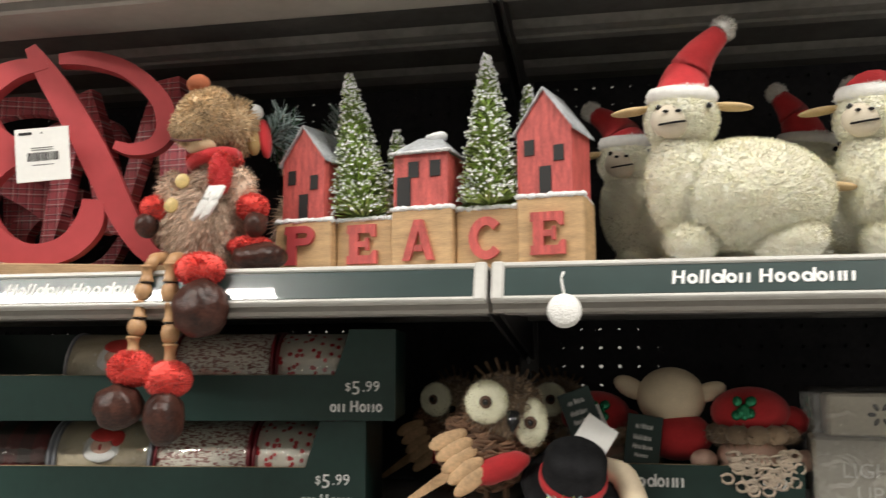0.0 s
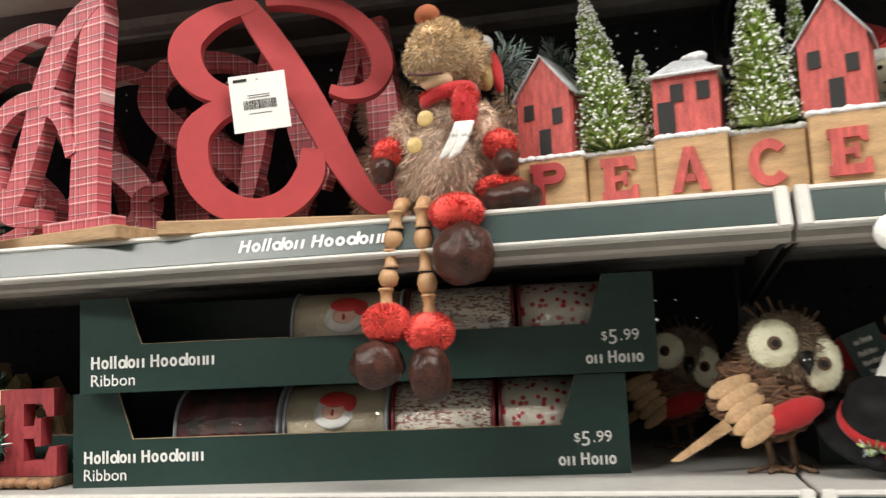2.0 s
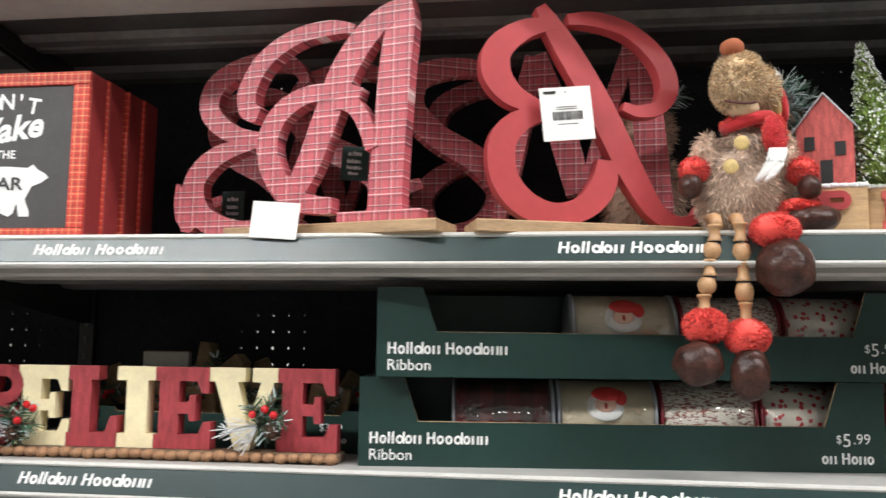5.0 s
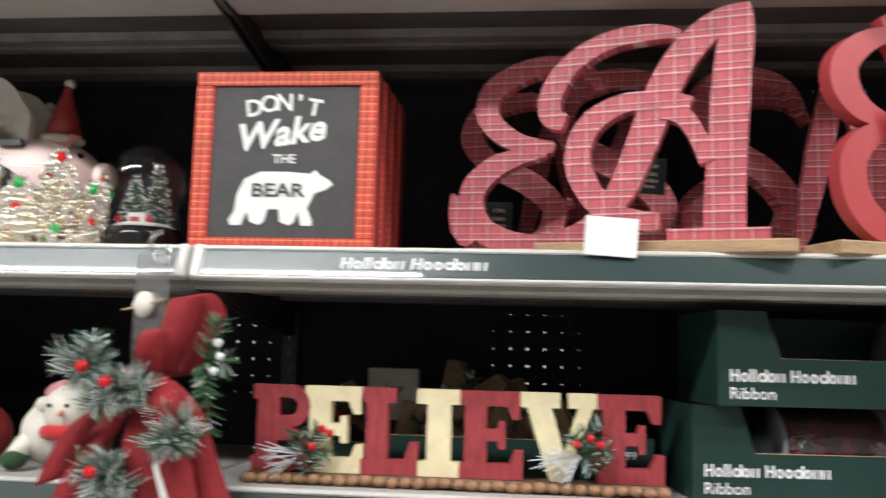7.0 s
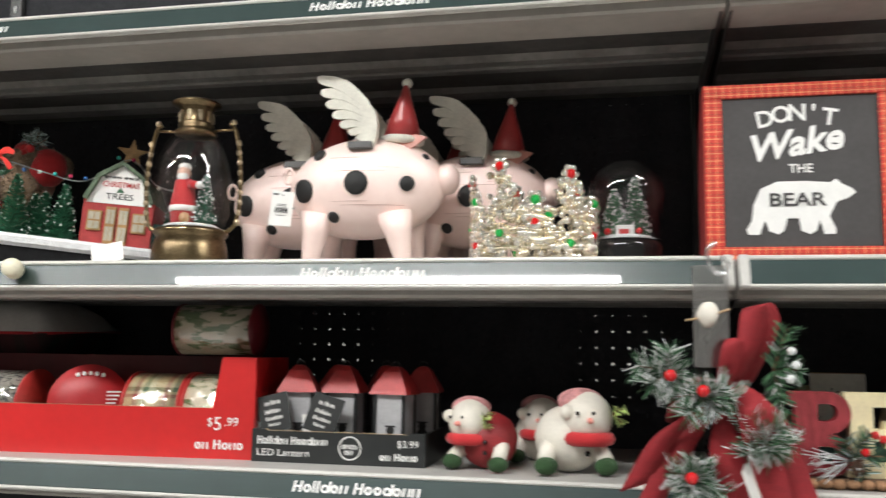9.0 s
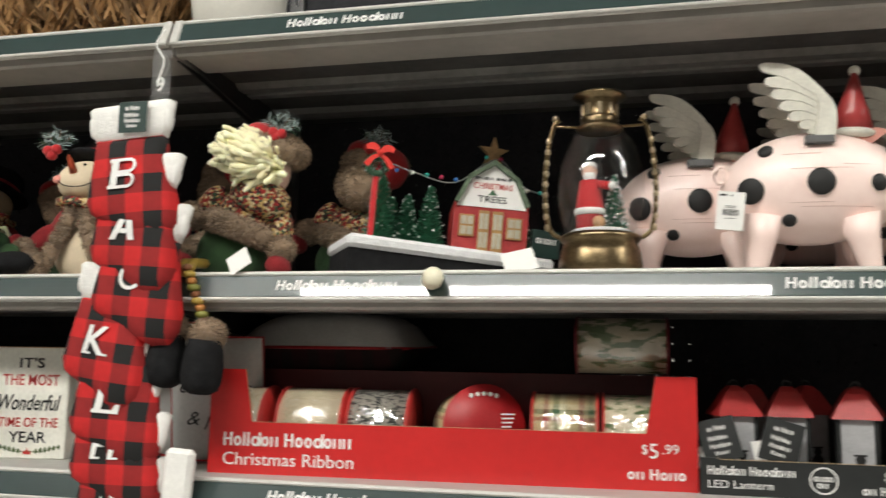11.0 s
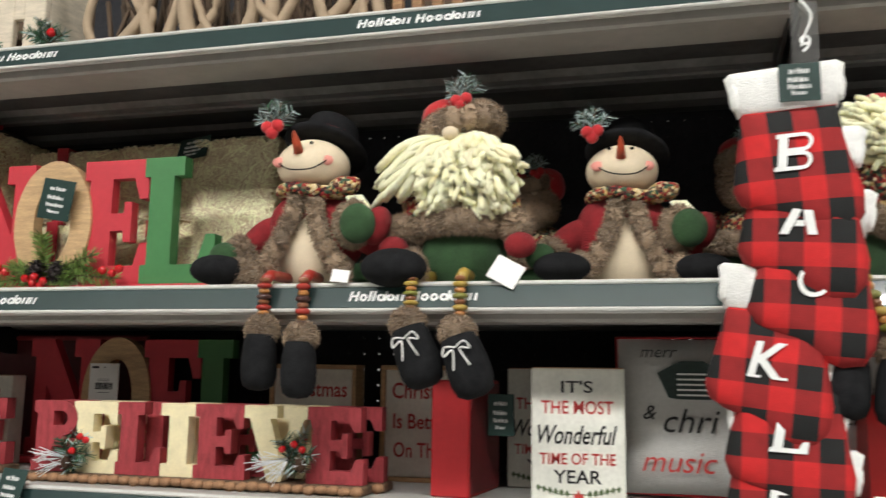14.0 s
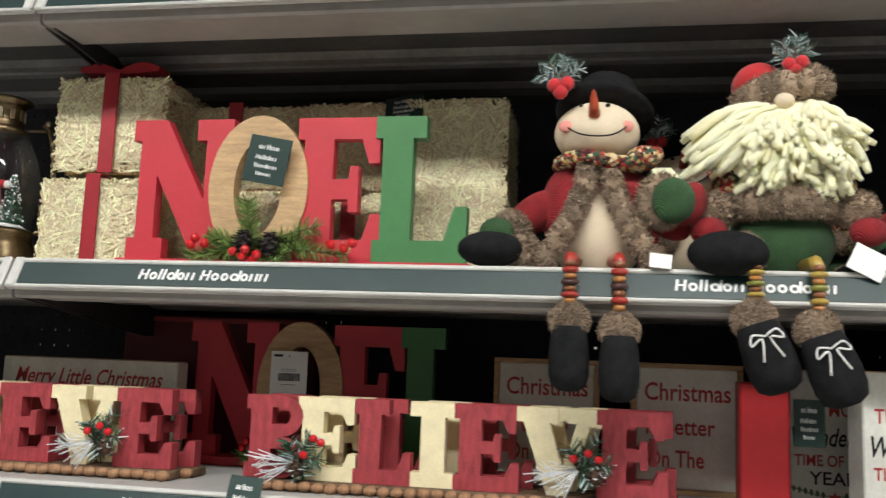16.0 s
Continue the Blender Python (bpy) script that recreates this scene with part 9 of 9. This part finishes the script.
part("twine", Geo().tube([(-0.026, -0.012, -0.070), (-0.004, -0.016, -0.066), (0.018, -0.012, -0.058)], 0.0012, KRAFT, 5), st)
bow = thing("bow_spray", pose(-1.338, 0.742, 1.400), "red cloth bow spray with frosted pine and berries", "bow", "bow sprays")
BOWNEEDLE = mat("mixed_green_needles", (0.05, 0.13, 0.06), 0.6, 0, 0.5, 200, 0, island=0.8)
CLOTH = mat("red_corded_cloth", (0.27, 0.010, 0.016), 0.75, 0, 0.15, 40, 0.5, 400, stretch=(1, 1, 3))
g = Geo()
sheet(g, [(0.002, 0.010, 0.0), (0.020, -0.004, 0.040), (0.030, 0.002, 0.086), (0.044, 0.024, 0.062), (0.020, 0.024, 0.006)], [0.020, 0.034, 0.036, 0.032, 0.020], CLOTH, (0.75, 0.6, 0.2))
part("loop", g, bow)
g = Geo()
sheet(g, [(-0.004, 0.0, 0.0), (0.0, -0.016, 0.024), (0.004, -0.020, 0.046), (0.010, -0.004, 0.050), (0.010, 0.010, 0.010)], [0.018, 0.026, 0.026, 0.024, 0.018], CLOTH, (0.8, 0.6, 0.1))
part("loop", g, bow)
g = Geo()
sheet(g, [(-0.006, 0.004, -0.002), (-0.034, -0.008, -0.004), (-0.058, -0.004, -0.014), (-0.048, 0.010, -0.020), (-0.010, 0.010, -0.006)], [0.022, 0.034, 0.034, 0.030, 0.020], CLOTH, (0.2, 0.2, 0.95))
part("loop", g, bow)
for pts, wd in (([(-0.008, -0.004, -0.006), (-0.040, -0.012, -0.045), (-0.066, -0.010, -0.090), (-0.086, -0.006, -0.130)], (0.020, 0.034, 0.036, 0.028)),
                ([(0.0, -0.006, -0.006), (-0.004, -0.014, -0.050), (0.004, -0.012, -0.095), (-0.010, -0.008, -0.150)], (0.020, 0.036, 0.040, 0.038)),
                ([(-0.004, -0.010, -0.004), (-0.030, -0.026, -0.020), (-0.062, -0.022, -0.046), (-0.094, -0.012, -0.098)], (0.020, 0.032, 0.036, 0.030)),
                ([(0.006, -0.006, 0.002), (0.020, -0.026, -0.018), (0.030, -0.022, -0.060), (0.046, -0.014, -0.118)], (0.020, 0.034, 0.032, 0.026)),
                ([(0.010, 0.0, -0.002), (0.034, -0.008, -0.030), (0.050, -0.006, -0.075), (0.074, -0.002, -0.130)], (0.022, 0.036, 0.040, 0.034))):
    g = Geo()
    sheet(g, pts, wd, CLOTH, (1, 0.1, 0.35))
    part("tail", g, bow)
for k, c in enumerate(((-0.060, -0.016, 0.012), (-0.024, -0.026, -0.008), (-0.036, -0.020, -0.090), (0.030, -0.022, -0.050))):
    g = Geo()
    sprig(g, c, [(c[0] + (0.010 + 0.006 * ((3 * k + 7 * i) % 5)) * math.cos(a + 0.5 * k), c[1] - 0.004 * (i % 4), c[2] + (0.008 + 0.006 * ((k + 3 * i) % 4)) * math.sin(a + 0.5 * k)) for i, a in enumerate(np.linspace(0.4, 5.8, 6))], BOWNEEDLE, 150, 0.023, 120 + k, SNOW, None, 0.42, 0.0006)
    part("pine_spray", g, bow, "frosted pine spray")
for c in ((-0.058, -0.036, 0.014), (-0.028, -0.046, 0.000), (-0.040, -0.040, -0.084)):
    part("berry", Geo().ball(c, 0.0062, BERRY, 12), bow)
g = Geo()
sprig(g, (0.046, 0.010, 0.020), [(0.060, 0.006, 0.062), (0.050, 0.004, -0.010), (0.070, 0.008, 0.020), (0.056, 0.004, -0.050)], BOWNEEDLE, 90, 0.018, 131, SNOW, None, 0.15)
part("pine_spray", g, bow)
for c in ((0.062, 0.0, 0.040), (0.066, -0.002, 0.026), (0.060, -0.002, 0.012)):
    part("snowy_bud", Geo().ball(c, 0.0045, SNOW, 8), bow)
price_card(pose(-1.303, 0.728, 1.290, 0, -18, 0), 0.030, 0.044, "white card tag hung on the bow spray", False)

# ---- what shows of the top shelf ----
RAFFIA = mat("brown_raffia", (0.26, 0.14, 0.05), 0.8, 0, 0.4, 60, 0, island=0.8)
t = thing("raffia_bundle", pose(-2.72, 0.86, TOP), "bundle of brown raffia strands on the top shelf", "raffia bundle")
rnd = random.Random(31)
v, f = [], []
for k in range(1500):
    x, y = rnd.uniform(-0.16, 0.15), rnd.uniform(-0.05, 0.10)
    a = rnd.uniform(0.3, 2.8)
    L = rnd.uniform(0.05, 0.14)
    p = Vector((x, y, rnd.uniform(0.002, 0.05)))
    q = p + Vector((L * math.cos(a) * 0.6, rnd.uniform(-0.02, 0.02), L * math.sin(a)))
    s = Vector((rnd.uniform(-1, 1), rnd.uniform(-1, 1), 0)).normalized() * rnd.uniform(0.001, 0.004)
    o = len(v)
    v += [p - s, p + s, q + s, q - s]
    f.append([o, o + 1, o + 2, o + 3])
tagged(part("raffia", Geo().add(v, f, RAFFIA), t), kind="stuff")
part("core", Geo().ball((0, 0.04, 0.06), (0.14, 0.06, 0.06), CONE, 20), t)
t = thing("white_pot", pose(-2.495, 0.862, TOP), "white glazed pot on the top shelf", "pot")
part("body", Geo().lathe([(0.0, 0), (0.050, 0), (0.058, 0.006), (0.064, 0.05), (0.068, 0.10), (0.064, 0.102), (0.0, 0.100)], mat("white_glaze", (0.68, 0.66, 0.60), 0.3, 0, 0.05, 30, 0.02), 32), t)
part("foot_ring", Geo().lathe([(0.052, -0.0), (0.060, 0.0), (0.060, 0.005), (0.052, 0.005)], mat("white_glaze", (0.68, 0.66, 0.60), 0.3), 32), t)


DRIFT = mat("weathered_driftwood", (0.36, 0.27, 0.18), 0.85, 0, 0.35, 40, 0.5, 160, island=0.6)
DRIFTDARK = mat("dark_twig_wood", (0.10, 0.065, 0.04), 0.9, 0, 0.4, 60, 0.5, 160, island=0.6)
LIMEWASH = mat("limewashed_wood", (0.62, 0.54, 0.42), 0.75, 0, 0.16, 35, 0.3, 140, stretch=(1, 1, 5))


def driftwood(M, w, h, count, seed, label):
    """A sculpture of crossing, bowed branches on a dark twig core."""
    t = thing("driftwood_sculpture", M, label, "driftwood", "driftwood sculptures")
    rnd = random.Random(seed)
    part("plinth", Geo().box(0, -0.010, 0, w, 0.090, 0.010, DRIFTDARK, 0.002), t)
    for k in range(count):
        x = w * (k + rnd.uniform(0.2, 0.8)) / count
        lean, bow, y = rnd.uniform(-0.075, 0.075), rnd.uniform(-0.030, 0.030), rnd.uniform(-0.004, 0.012)
        x1 = min(max(x + lean, 0.006), w - 0.006)
        r = rnd.uniform(0.0055, 0.0105)
        run = spline([(x, y, 0.008), (x + (x1 - x) * 0.4 + bow, y + rnd.uniform(-0.006, 0.006), h * 0.36), (x + (x1 - x) * 0.8 + bow * 0.4, y, h * 0.70), (x1, y + 0.006, h * rnd.uniform(0.9, 1.05))], 5)
        part("branch", Geo().tube(run, [r * (1.1 - 0.4 * i / len(run)) for i in range(len(run))], DRIFT, 9), t)
    g = Geo()
    for k in range(count * 7):
        x, y = rnd.uniform(0.01, w - 0.01), rnd.uniform(0.028, 0.075)
        g.tube([(x, y, 0.008), (min(max(x + rnd.uniform(-0.05, 0.05), 0.004), w - 0.004), y + rnd.uniform(-0.008, 0.008), h * rnd.uniform(0.5, 0.95))], rnd.uniform(0.002, 0.0045), DRIFTDARK, 5)
    tagged(part("twigs", g, t), kind="stuff")
    return t


driftwood(pose(-3.455, 0.835, TOP), 0.235, 0.150, 9, 51, "pale driftwood branches bowed together on the top shelf")
driftwood(pose(-3.205, 0.838, TOP), 0.190, 0.140, 8, 52, "pale driftwood branches crossing on the top shelf")
driftwood(pose(-4.020, 0.838, TOP), 0.220, 0.150, 9, 53, "pale driftwood sculpture farther along the top shelf")
t = thing("slatted_crate", pose(-3.010, 0.836, TOP), "brown slatted wooden crate on the top shelf", "crate")
for k in range(5):
    part("slat", Geo().box(k * 0.026, 0, 0.010, k * 0.026 + 0.014, 0.008, 0.120, mat("orange_brown_slat", (0.30, 0.16, 0.07), 0.7, 0, 0.3, 40, 0.2, 150, stretch=(1, 1, 6)), 0.001), t)
part("bottom_rail", Geo().box(-0.004, -0.003, 0, 0.122, 0.012, 0.0098, OAK, 0.001), t)
part("back_board", Geo().box(-0.004, 0.090, 0, 0.122, 0.098, 0.120, DRIFTDARK, 0.001), t)
part("floor_board", Geo().box(-0.004, 0.0122, 0.001, 0.122, 0.0898, 0.008, OAK, 0.001), t)

house = thing("wooden_house", pose(-3.715, 0.838, TOP), "limewashed wooden house with open windows and pine trim", "ornament")
for x, w in ((0, 0.030), (0.052, 0.030), (0.104, 0.024), (0.146, 0.036)):
    part("wall_post", Geo().box(x, 0, 0.012, x + w, 0.012, 0.150, LIMEWASH, 0.0015), house)
for x, w, z in ((0.0302, 0.0216, 0.076), (0.0822, 0.0216, 0.060), (0.1282, 0.0176, 0.070)):
    part("lintel", Geo().box(x, 0.001, z, x + w, 0.011, 0.150, LIMEWASH, 0.001), house)
part("sill", Geo().box(-0.003, -0.006, 0, 0.185, 0.014, 0.0118, LIMEWASH, 0.0015), house)
for x in (0, 0.172):
    part("side_wall", Geo().box(x, 0.0122, 0, x + 0.010, 0.100, 0.150, LIMEWASH, 0.001), house)
part("back_wall", Geo().box(0, 0.1002, 0, 0.182, 0.108, 0.150, DRIFTDARK, 0.001), house)
g = Geo()
for q, (cx, cz) in enumerate(((0.066, 0.018), (0.096, 0.016), (0.190, 0.030), (0.205, 0.020))):
    c = (cx, -0.012, cz)
    sprig(g, c, [(c[0] + 0.024, -0.016, cz + 0.012), (c[0] - 0.020, -0.016, cz + 0.010), (c[0] + 0.004, -0.018, cz + 0.024)], DEEPNEEDLE, 70, 0.014, 140 + q, FROST, None, 0.25)
part("pine_trim", g, house, "green pine trim")
for cx, cz in ((0.108, 0.030), (0.112, 0.016), (0.214, 0.034)):
    part("berry", Geo().ball((cx, -0.022, cz), 0.0065, BERRY, 10), house)
t = thing("straw_gourd", pose(-3.800, 0.850, TOP), "round tan straw gourd on the top shelf", "gourd")
part("gourd", Geo().lathe([(0.0, 0), (0.034, 0.002), (0.052, 0.022), (0.056, 0.048), (0.042, 0.082), (0.020, 0.104), (0.010, 0.122), (0.0, 0.124)], mat("ochre_straw", (0.40, 0.24, 0.08), 0.8, 0, 0.4, 60, 0.6, 200, stretch=(6, 6, 1)), 28), t)
part("base_ring", Geo().tube([(0.034 * math.cos(a), 0.034 * math.sin(a), 0.004) for a in np.linspace(0, 2 * math.pi, 24)], 0.004, DRIFTDARK, 6), t)
